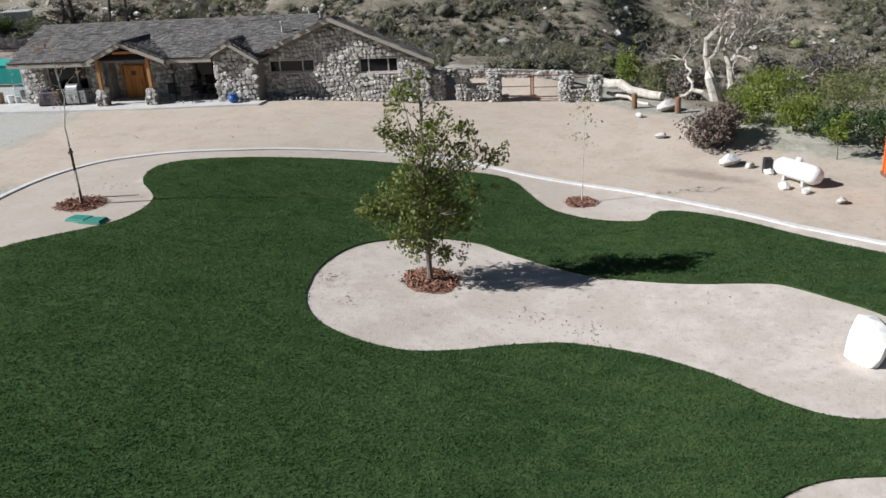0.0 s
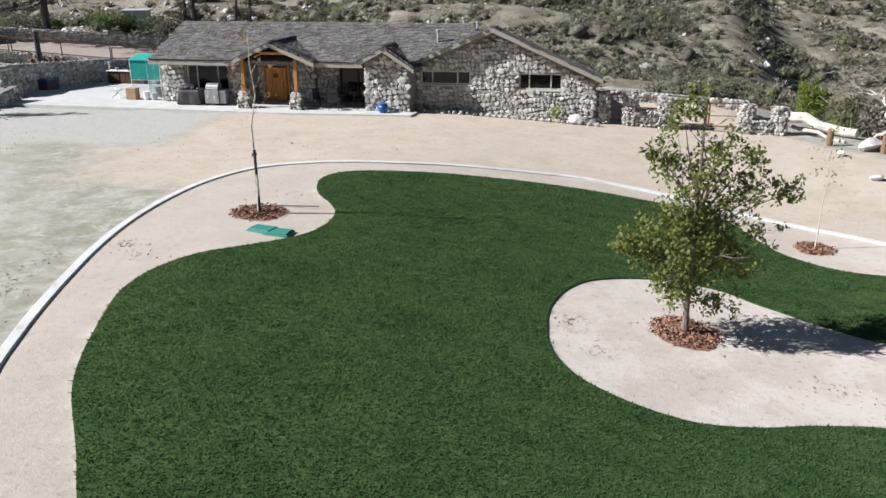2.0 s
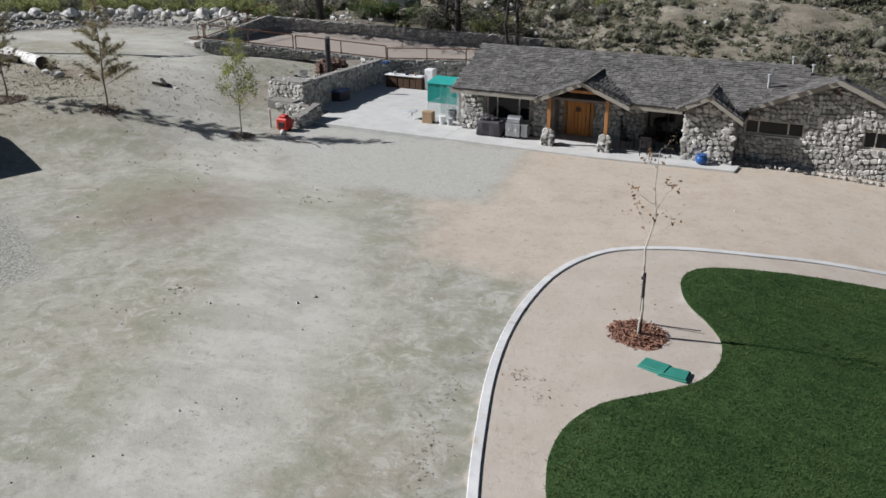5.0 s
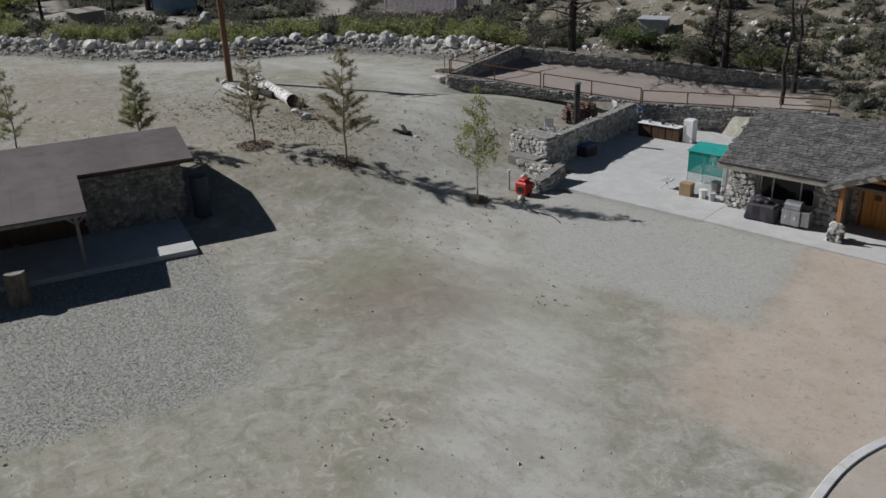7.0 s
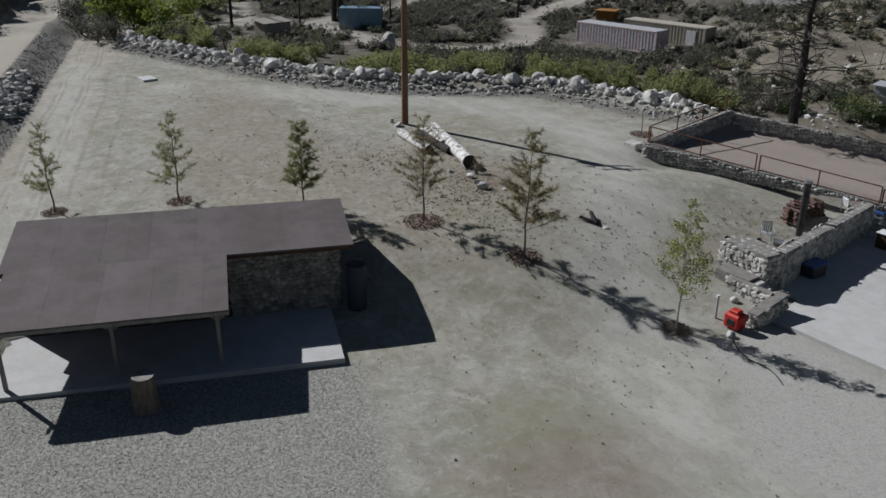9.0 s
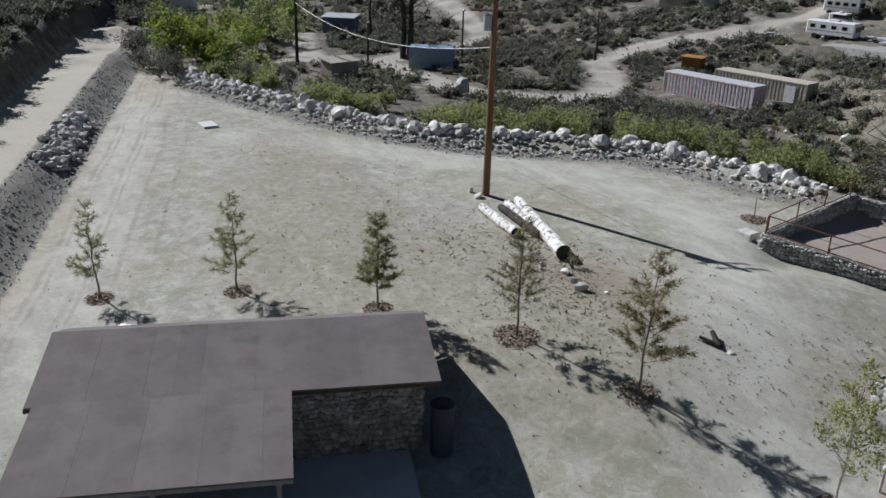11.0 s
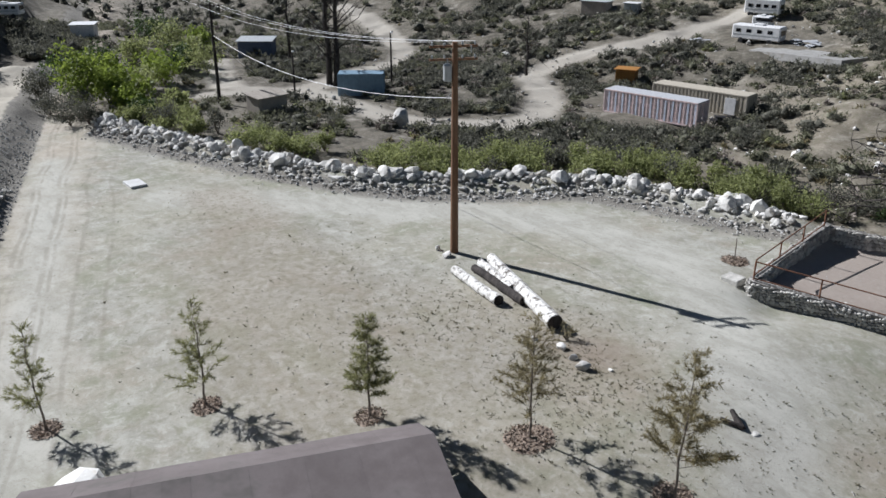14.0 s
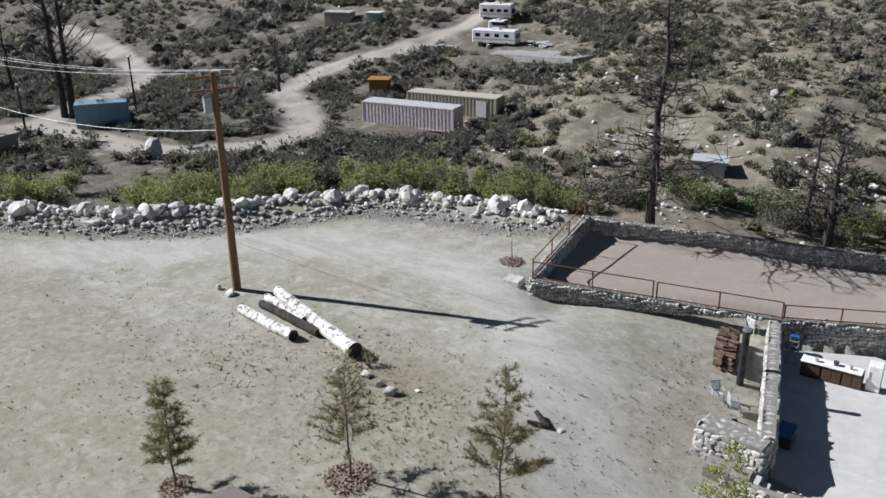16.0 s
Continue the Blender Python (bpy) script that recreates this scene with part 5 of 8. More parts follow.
for k, (x, y, s, mat, nm) in enumerate(((-31.5, 45.2, 0.42, "white_paint", "bucket"), (-31.0, 45.15, 0.36, "tank_grey", "crate"), (-31.4, 46.4, 0.5, "steel", "bin"))):
    b = thing(nm, (x, y, 0.31), 0, {"bucket": "white plastic bucket with stuff in it", "crate": "grey plastic crate on the terrace", "bin": "grey metal bin in the garden tent"}[nm], nm)
    part("body", tube(bmesh.new(), [(x, y, 0.31), (x, y, 0.31 + s)], [s * 0.4, s * 0.48], 14), mat, b)
    part("rim", tube(bmesh.new(), [(x, y, 0.30 + s), (x, y, 0.34 + s)], [s * 0.51, s * 0.51], 14), mat, b)
t = thing("folding_chair", (-33.6, 45.6, 0.31), 25, "folded-out grey camp chair", "chair")
for a, b in (((-33.85, 45.4, 0.31), (-33.4, 45.8, 0.85)), ((-33.4, 45.4, 0.31), (-33.85, 45.8, 0.85))):
    part("leg", tube(bmesh.new(), [a, b], [0.018, 0.018], 6), "steel", t)
part("seat", new_box((-33.85, 45.35, 0.72), (-33.35, 45.85, 0.75), 0.005), "tank_grey", t)

# blue pot, loose rock and flowering plant before the wing
t = thing("plant_pot", (-17.0, 43.3, 0.31), 0, "glazed blue round plant pot", "pot")
bm = tube(bmesh.new(), [(-17.0, 43.3, 0.31), (-17.0, 43.3, 0.42), (-17.0, 43.3, 0.58), (-17.0, 43.3, 0.74)], [0.15, 0.26, 0.29, 0.2], 18)
part("pot_body", bm, "blue_pot", t, smooth=True)
part("pot_rim", tube(bmesh.new(), [(-17.0, 43.3, 0.73), (-17.0, 43.3, 0.79)], [0.23, 0.23], 18), "blue_pot", t)
ROCKS = [rock_mesh("rock", 11 + k, 0.25, 2) for k in range(6)]
LOW_ROCKS = [rock_mesh("rock", 31 + k, 0.3, 1) for k in range(6)]


def boulder(name, x, y, size, seed, mat="boulder", label="", group="", squash=0.75, sink=0.22, z=None):
    me = ROCKS[seed % 6]
    key = me.name + mat
    if key not in bpy.data.meshes:
        c = me.copy()
        c.name = key
        c.materials.append(M[mat])
        c.polygons.foreach_set("use_smooth", [False] * len(c.polygons))
    ob = new(name, bpy.data.meshes[key])
    r = random.Random(seed)
    h = size * squash
    ob.matrix_basis = Matrix.Translation((x, y, (g(x, y) if z is None else z) + h * (0.5 - sink))) @ pose(0, 0, 0, r.uniform(-20, 20), r.uniform(-20, 20), r.uniform(0, 360)) @ Matrix.Diagonal((size * r.uniform(0.9, 1.25), size * r.uniform(0.8, 1.1), h, 1))
    return tagged(ob, label or "weathered pale granite boulder", "boulder", group)


boulder("boulder", -7.35, 44.45, 0.85, 3, label="dark grey boulder beside the house wall")
t = thing("flowering_plant", (-8.35, 44.6, 0.0), 0, "small yellow-green flowering plant by the wall", "plant")
part("leaves", quads_mesh("leaves", leaf_quads(clump_points(160, (-8.35, 44.6, 0.35), (0.3, 0.25, 0.3)), 0.06)), "yellow_leaf", t)
part("stem", tube(bmesh.new(), [(-8.35, 44.6, -0.15), (-8.35, 44.6, 0.4)], [0.02, 0.01], 5), "bark", t)

# outdoor kitchen clutter against the far wall
Z0 = float(terrace_z(55.9))
t = thing("old_refrigerator", (-37.6, 56.2, Z0), 0, "white upright refrigerator outdoors", "refrigerator")
part("body", new_box((-37.95, 55.9, Z0 - 0.02), (-37.3, 56.5, Z0 + 1.45), 0.03), "white_paint", t)
part("door", new_box((-37.93, 55.86, Z0 + 0.08), (-37.32, 55.896, Z0 + 1.4), 0.01), "white_paint", t)
part("handle", tube(bmesh.new(), [(-37.85, 55.84, Z0 + 0.7), (-37.85, 55.84, Z0 + 1.1)], [0.015] * 2, 6), "steel", t)
t = thing("outdoor_counter", (-39.6, 56.0, Z0), 0, "long white-topped counter with dark cabinets by a wall", "counter")
part("worktop", new_box((-41.0, 55.6, Z0 + 0.86), (-38.15, 56.35, Z0 + 0.91), 0.01), "white_paint", t)
for x in (-40.95, -39.98, -39.01):
    body = part("cabinet", new_box((x, 55.7, Z0 - 0.03), (x + 0.92, 56.3, Z0 + 0.855), 0.01), "dark_wood", t, "dark stained base cabinet")
    for k in range(2):
        part("cabinet_door", new_box((x + 0.03 + k * 0.45, 55.67, Z0 + 0.08), (x + 0.44 + k * 0.45, 55.697, Z0 + 0.8), 0.006), "dark_wood", body)
for x, y, w, mat, nm, lab in ((-40.3, 55.9, 0.09, "tank_grey", "pot", "grey cooking pot on the white counter"), (-39.4, 56.0, 0.12, "cloth", "basin", "dark basin on the white counter"), (-38.7, 55.95, 0.07, "cardboard", "jar", "brown jar on the white counter")):
    b = thing(nm, (x, y, Z0 + 0.91), 0, lab, nm)
    part("body", tube(bmesh.new(), [(x, y, Z0 + 0.91), (x, y, Z0 + 0.95), (x, y, Z0 + 1.05 + w * 0.5)], [w * 0.85, w, w * 1.05], 14), mat, b)
    part("rim", tube(bmesh.new(), [(x, y, Z0 + 1.04 + w * 0.5), (x, y, Z0 + 1.065 + w * 0.5)], [w * 1.12, w * 1.12], 14), mat, b)
cool = thing("storage_tub", (-40.0, 48.2, 0.3), 0, "dark blue storage tub by the wall", "tub")
part("tub", new_box((-40.4, 47.65, 0.2), (-39.75, 48.85, 0.85), 0.04), "cloth", cool)
part("tub_lid", new_box((-40.43, 47.62, 0.85), (-39.72, 48.88, 0.92), 0.02), "blue_pot", cool)
Z1 = float(terrace_z(56.9))
t = thing("step_ladder", (-41.6, 56.9, Z1), 0, "grey step ladder with a blue top by the stone wall", "ladder")
for x in (-41.85, -41.35):
    part("rail", tube(bmesh.new(), [(x, 56.55, Z1 - 0.02), (x * 0.8 - 41.6 * 0.2, 56.85, Z1 + 1.55)], [0.025, 0.022], 6), "steel", t)
    part("back_leg", tube(bmesh.new(), [(x, 57.3, Z1 - 0.02), (x * 0.8 - 41.6 * 0.2, 56.95, Z1 + 1.55)], [0.02, 0.018], 6), "steel", t)
for k in range(5):
    f = (k + 0.8) / 5.6
    part("tread", new_box((-41.84 + 0.05 * f, 56.5 + 0.3 * f, Z1 + 1.55 * f - 0.015), (-41.36 - 0.05 * f, 56.62 + 0.3 * f, Z1 + 1.55 * f + 0.015), 0.004), "steel", t)
part("cap", new_box((-41.84, 56.78, Z1 + 1.54), (-41.36, 57.02, Z1 + 1.64), 0.02), "blue_pot", t, "blue plastic ladder top")

# ---- free-standing stone walls ----
STONE_JOBS = []


def block_wall(host, a, b, thick, z0, top, mat="mortar", name="wall_core", cap=True):
    """A straight wall from a to b (plan); top: height at a and b. Gives its core."""
    a, b = Vector((*a, 0)), Vector((*b, 0))
    d = (b - a).normalized()
    n = Vector((d.y, -d.x, 0)) * (thick / 2)
    bm = bmesh.new()
    lo = [a + n, b + n, b - n, a - n]
    zt = (top[0], top[1], top[1], top[0])
    v = [bm.verts.new((p.x, p.y, z0)) for p in lo] + [bm.verts.new((p.x, p.y, z)) for p, z in zip(lo, zt)]
    for q in ((3, 2, 1, 0), (4, 5, 6, 7), (0, 1, 5, 4), (1, 2, 6, 5), (2, 3, 7, 6), (3, 0, 4, 7)):
        bm.faces.new([v[k] for k in q])
    return part(name, bm, mat, host)


def faced_wall(host, a, b, thick, z0, top, size, seed, parts=60, sides="ab", ends=True, capstones=True):
    """A wall with stones laid over its sides, ends and top."""
    core = block_wall(host, a, b, thick, z0, top)
    av, bv = Vector((*a, 0)), Vector((*b, 0))
    d = (bv - av).normalized()
    n = Vector((d.y, -d.x, 0)) * (thick / 2)
    length = (bv - av).length

    def below(u, v, flip=False):
        f = u / length
        t = top[0] + (top[1] - top[0]) * ((1 - f) if flip else f)
        return v + z0 < t - size * 0.2

    if "a" in sides:
        STONE_JOBS.append((core, (av + n) + Vector((0, 0, z0)), (d.x, d.y), length, max(top) - z0, size, seed, below, parts))
    if "b" in sides:
        STONE_JOBS.append((core, (bv - n) + Vector((0, 0, z0)), (-d.x, -d.y), length, max(top) - z0, size, seed + 1, lambda u, v: below(u, v, True), parts // 3))
    if ends:
        for p, s, k in ((av - n, n, 0), (bv + n, -n, 1)):
            STONE_JOBS.append((core, p + Vector((0, 0, z0)), (s.x, s.y), thick, top[k] - z0, size * 0.8, seed + 2 + k, lambda u, v, k=k: v + z0 < top[k] - size * 0.15, parts // 4))
    if capstones:
        r = random.Random(seed + 9)
        u = 0.0
        while u < length:
            w = size * r.uniform(0.9, 1.9)
            f = (u + w / 2) / length
            if f < 1:
                p = av + d * (u + w / 2) + Vector((0, 0, top[0] + (top[1] - top[0]) * f - 0.03))
                lanes = max(1, round(thick / 0.45))
                for k in range(lanes):
                    side = n * (2 * (k + 0.5) / lanes - 1)
                    ob = new("capstone", CAP[r.randrange(6)])
                    ob.matrix_basis = Matrix.Translation(p + side) @ pose(0, 0, 0, r.uniform(-3, 3), r.uniform(-3, 3), math.degrees(math.atan2(d.y, d.x)) + r.uniform(-8, 8)) @ Matrix.Diagonal((w * 1.5, thick / lanes * 1.22, 0.1, 1))
                    hang(ob, core)
            u += w
    return core


CAP = []
for k in range(6):
    c = LOW_ROCKS[k].copy()
    c.name = "capstone"
    c.materials.append(M["cap_stone"])
    CAP.append(c)

wall = thing("garden_wall", (-41.3, 50, 0.2), 0, "tall mortared fieldstone retaining wall beside the terrace", "wall")
faced_wall(wall, (-40.3, 45.4), (-42.9, 58.2), 0.55, -0.8, (2.08, 1.0), 0.26, 300, 150)
faced_wall(wall, (-42.9, 45.5), (-40.2, 45.1), 1.3, 0.0, (1.95, 2.05), 0.26, 320, 90)
low = thing("low_wall", (-38.7, 42.4, 0.2), 0, "short low stone wall end beside terrace steps", "wall")
faced_wall(low, (-38.75, 43.6), (-38.65, 41.3), 0.5, -0.1, (1.15, 0.85), 0.24, 340, 40, capstones=False)
faced_wall(low, (-41.4, 43.6), (-38.9, 43.4), 0.32, -0.1, (0.95, 1.0), 0.24, 350, 30, capstones=False)
t = thing("garden_steps", (-39.5, 44.4, 0.2), 0, "three concrete garden steps between stone walls", "steps")
for k in range(3):
    part("step", new_box((-39.75 - k * 0.36, 43.62, 0.1), (-39.4 - k * 0.36, 44.4, 0.5 + k * 0.2), 0.015), "concrete", t)
part("landing", new_box((-42.3, 43.65, 0.2), (-40.48, 44.6, 1.02), 0.02), "mortar", t)

# gate posts and gates to the east of the house
GZ = [(-6.05, 0.0), (-4.65, -0.1), (-2.95, -0.2), (0.95, -0.45), (2.5, -0.55)]
for k, (x, z) in enumerate(GZ):
    t = thing("gate_pillar", (x, 45.6, z), 0, "square fieldstone gate pillar", "pillar", "gate pillars")
    faced_wall(t, (x - 0.27, 45.6), (x + 0.27, 45.6), 0.5, z - 0.25, (z + 1.32, z + 1.32), 0.15, 400 + 5 * k, 30)
for (xa, xb), z in (((-4.35, -3.25), -0.15), ((1.25, 2.2), -0.5)):
    t = thing("low_wall", ((xa + xb) / 2, 45.6, z), 0, "low fieldstone wall between gate pillars", "wall")
    faced_wall(t, (xa, 45.6), (xb, 45.6), 0.35, z - 0.25, (z + 0.62, z + 0.62), 0.15, 440 + int(xa), 40)
    fr = thing("rail_panel", ((xa + xb) / 2, 45.6, z + 0.7), 0, "rusty steel rail panel above a low wall", "railing")
    part("top_rail", new_box((xa - 0.05, 45.57, z + 1.18), (xb + 0.05, 45.63, z + 1.24), 0.005), "rust_steel", fr)
    part("low_rail", new_box((xa - 0.05, 45.57, z + 0.66), (xb + 0.05, 45.63, z + 0.71), 0.005), "rust_steel", fr)


def gate(x0, x1, z, label):
    t = thing("gate", ((x0 + x1) / 2, 45.6, z), 0, label, "gate")
    for n, lo, hi in (("stile", (x0, 45.56, z + 0.08), (x0 + 0.08, 45.64, z + 1.3)), ("stile", (x1 - 0.08, 45.56, z + 0.08), (x1, 45.64, z + 1.3)),
                      ("rail", (x0 + 0.08, 45.57, z + 0.08), (x1 - 0.08, 45.63, z + 0.15)), ("rail", (x0 + 0.08, 45.57, z + 1.23), (x1 - 0.08, 45.63, z + 1.3))):
        part(n, new_box(lo, hi, 0.006), "rust_steel", t)
    part("mid_rail", new_box((x0 + 0.08, 45.58, z + 0.62), (x1 - 0.08, 45.62, z + 0.66), 0.004), "rust_steel", t)


gate(-5.75, -4.95, -0.1, "narrow rusty steel garden gate, closed")
gate(-2.62, -0.9, -0.33, "rusty steel field gate leaf, closed")
gate(-0.86, 0.66, -0.4, "rusty steel field gate leaf, closed")

bank_wall = thing("retaining_wall", (-3, 48.1, -0.3), 0, "low pale fieldstone retaining wall behind the gates", "wall")
faced_wall(bank_wall, (-6.3, 48.0), (1.2, 48.4), 0.4, -0.6, (1.12, 0.6), 0.2, 460, 60)

# retaining walls and rails of the sunken court
court = thing("court_wall", (-50, 57, 2.0), 0, "low stone walls round a bare earth court", "wall")
C0, C1, C2, C3, C4 = (-55.3, 53.45), (-42.75, 59.05), (-31.5, 64.4), (-56.4, 63.4), (-35.0, 72.4)
cz = lambda p, h: (g(*p) + h)
faced_wall(court, C0, C1, 0.52, 0.9, (cz(C0, 0.85), cz(C1, 0.85)), 0.17, 500, 260)
faced_wall(court, C1, C2, 0.4, -1.0, (cz(C1, 0.85), 0.6), 0.2, 510, 60)
faced_wall(court, C3, C0, 0.4, 1.4, (cz(C3, 0.85), cz(C0, 0.85)), 0.2, 520, 40)
faced_wall(court, C3, C4, 0.4, -0.2, (cz(C3, 0.75), cz((-35.5, 71.0), 0.75)), 0.19, 530, 140)
slab_c = thing("court_corner_stone", (-56.5, 53.9, 2.2), 0, "pale flat corner slab at the court", "slab")
part("slab", new_box((-57.0, 53.2, 1.7), (-55.9, 54.1, 2.15), 0.06), "stone", slab_c)


def rail_line(a, b, za, zb, n, height, label):
    t = thing("railing", (*a, za), 0, label, "railing", "court railings")
    pts = [(a[0] + (b[0] - a[0]) * k / n, a[1] + (b[1] - a[1]) * k / n, za + (zb - za) * k / n) for k in range(n + 1)]
    for p in pts:
        part("post", tube(bmesh.new(), [(p[0], p[1], p[2] - 0.1), (p[0], p[1], p[2] + height)], [0.045, 0.045], 8), "rust_steel", t)
    for h in (height, 0.1):
        part("rail", tube(bmesh.new(), [(p[0], p[1], p[2] + h) for p in pts], [0.038] * len(pts), 8), "rust_steel", t)


CM = ((C0[0] + C1[0]) / 2, (C0[1] + C1[1]) / 2)
zm = (cz(C0, 0.85) + cz(C1, 0.85)) / 2
rail_line((C0[0] + 0.1, C0[1] + 0.05), (CM[0] - 0.1, CM[1]), cz(C0, 0.85), zm, 2, 1.05, "rust-brown pipe railing on the court wall")
rail_line((CM[0] + 0.1, CM[1] + 0.08), C1, zm, cz(C1, 0.85), 2, 1.0, "rust-brown pipe railing on the court wall")
rail_line((C1[0] + 0.1, C1[1] + 0.05), (-32.0, 64.2), cz(C1, 0.85), 0.6, 4, 0.85, "rust-brown pipe railing on the court wall")
rail_line((-56.3, 62.8), (C0[0] - 0.1, C0[1] + 0.45), cz(C3, 0.85), cz(C0, 0.85), 3, 1.0, "rust-brown pipe railing on the court's end wall")

# ---- open-fronted shed with a porch ----
SZ = 0.15
SR, SD, SN = Vector((-53.2, 30.0, 0)), Vector((-0.374, -0.927, 0)), Vector((0.927, -0.374, 0))


def sp(u, v, z):
    """A place in the shed: u along its ridge, v towards its porch."""
    p = SR + SD * u + SN * v
    return (p.x, p.y, z + SZ)


shed = thing("shed", sp(6.8, 4, 0.1), 0, "stone shed with a low brown roll-roofing gable and porch", "shed")
SM = Matrix(((SD.x, SN.x, 0, SR.x), (SD.y, SN.y, 0, SR.y), (0, 0, 1, SZ), (0, 0, 0, 1)))


def sbox(lo, hi, bevel=0.01):
    return box(bmesh.new(), lo, hi, bevel, SM)


shed_front = part("wall", sbox((0.55, 3.55, -0.2), (5.1, 3.85, 3.06), 0), "mortar", shed)
part("wall", sbox((5.1, 3.55, -0.2), (13.2, 3.75, 3.06), 0), "dark_wood", shed, "dark boarded porch wall")
part("wall", sbox((0.55, -1.6, -0.2), (0.85, 3.55, 2.88), 0), "mortar", shed, "plain end wall")
part("wall", sbox((12.9, -1.6, -0.2), (13.2, 3.55, 2.88), 0), "mortar", shed, "plain end wall")
part("wall", sbox((0.55, -1.9, -0.2), (13.2, -1.6, 2.85), 0), "mortar", shed, "plain back wall")
part("shed_door", sbox((8.6, 3.76, 0.32), (9.6, 3.82, 2.3), 0.01), "dark_wood", shed, "dark plank door")
RZ, EZ, PZ = 3.82, 3.2, 2.84
for name, c in (("roof_front", [sp(-0.05, 0, RZ), sp(13.6, 0, RZ), sp(13.6, 4.1, EZ), sp(-0.05, 4.1, EZ)]), ("roof_back", [sp(-0.05, 0, RZ), sp(13.6, 0, RZ), sp(13.6, -2.1, 2.9), sp(-0.05, -2.1, 2.9)]),
                ("porch_roof", [sp(5.1, 4.0, EZ + 0.03), sp(13.35, 4.0, EZ + 0.03), sp(13.35, 8.35, PZ), sp(5.1, 8.35, PZ)])):
    rf = part(name, slab(bmesh.new(), c, 0.07), "roll_roof", shed, "brown mineral roll roofing")
    a, b, cc, d = (Vector(q) for q in c)
    n = (b - a).cross(d - a).normalized()
    n = n if n.z > 0 else -n
    sheets = round((b - a).length / 0.92)
    for k in range(sheets):
        p, q = a.lerp(b, k / sheets), a.lerp(b, (k + 1) / sheets)
        p2, q2 = d.lerp(cc, k / sheets), d.lerp(cc, (k + 1) / sheets)
        lift = n * (0.006 + 0.004 * (k % 2))
        part("roofing_sheet", slab(bmesh.new(), [p + lift, q + lift, q2 + lift, p2 + lift], 0.005), "roof_sheet", rf)
    for (p, q) in ((d, cc), (a, d), (b, cc)):
        s = (q - p).normalized()
        part("edge_board", slab(bmesh.new(), [p - Vector((0, 0, 0.07)), q - Vector((0, 0, 0.07)), q - Vector((0, 0, 0.2)), p - Vector((0, 0, 0.2))], 0.03), "dark_wood" if name != "porch_roof" else "grey_post", rf)
part("porch_beam", sbox((5.2, 7.8, 2.6), (13.3, 7.95, 2.8), 0.01), "grey_post", shed)
for u in (5.55, 9.2, 13.0):
    post = part("porch_post", sbox((u - 0.07, 7.8, 0.3), (u + 0.07, 7.94, 2.6), 0.01), "grey_post", shed, "weathered square porch post")
    for s in (-1, 1):
        a, b = sp(u, 7.87, 2.2), sp(u + s * 0.45, 7.87, 2.6)
        part("knee_brace", tube(bmesh.new(), [a, b], [0.05, 0.05], 4), "grey_post", post)
part("porch_slab", sbox((1.0, 3.86, -0.2), (13.7, 8.35, 0.3), 0.01), "concrete", shed, "pale concrete porch slab")
t = thing("water_barrel", (-49.3, 28.55, 0.2), 0, "tall dark blue-grey steel barrel beside the shed's corner", "barrel")
bx, by = -49.3, 28.55
bz = g(bx, by)
bm = tube(bmesh.new(), [(bx, by, bz), (bx, by, bz + 0.05), (bx, by, bz + 1.0), (bx, by, bz + 1.04), (bx, by, bz + 1.95), (bx, by, bz + 2.0)], [0.4, 0.42, 0.42, 0.435, 0.42, 0.435], 22)
part("shell", bm, plain("barrel_paint", (0.045, 0.055, 0.075), 0.55), t, smooth=False)
part("lid", tube(bmesh.new(), [(bx, by, bz + 2.0), (bx, by, bz + 2.03)], [0.38, 0.36], 22), "black_steel", t)
t = thing("log_stump", (-47.1, 18.8, g(-47.1, 18.8)), 0, "upright sawn log with a pale cut top", "log")
sz = g(-47.1, 18.8)
rr = np.random.default_rng(3)
bm = bmesh.new()
n = 16
rings = []
for k, (h, s) in enumerate(((-0.05, 1.25), (0.3, 1.05), (0.8, 1.0), (1.35, 0.98))):
    rings.append([bm.verts.new((-47.1 + 0.4 * s * (1 + 0.1 * math.sin(3 * a) + 0.05 * math.sin(7 * a)) * math.cos(a), 18.8 + 0.4 * s * (1 + 0.1 * math.sin(3 * a) + 0.05 * math.sin(7 * a)) * math.sin(a), sz + h)) for a in (2 * math.pi * i / n for i in range(n))])
for a, b in zip(rings, rings[1:]):
    for i in range(n):
        bm.faces.new((a[i], a[(i + 1) % n], b[(i + 1) % n], b[i]))
part("bark", bm, "bark", t)
part("cut_face", tube(bmesh.new(), [(-47.1, 18.8, sz + 1.32), (-47.1, 18.8, sz + 1.365)], [0.385, 0.38], 16), "grey_post", t, "pale sawn end grain")

# ---- power poles and lines ----
def sag(a, b, drop, n=14):
    a, b = Vector(a), Vector(b)
    return [a.lerp(b, k / n) - Vector((0, 0, 4 * drop * (k / n) * (1 - k / n))) for k in range(n + 1)]


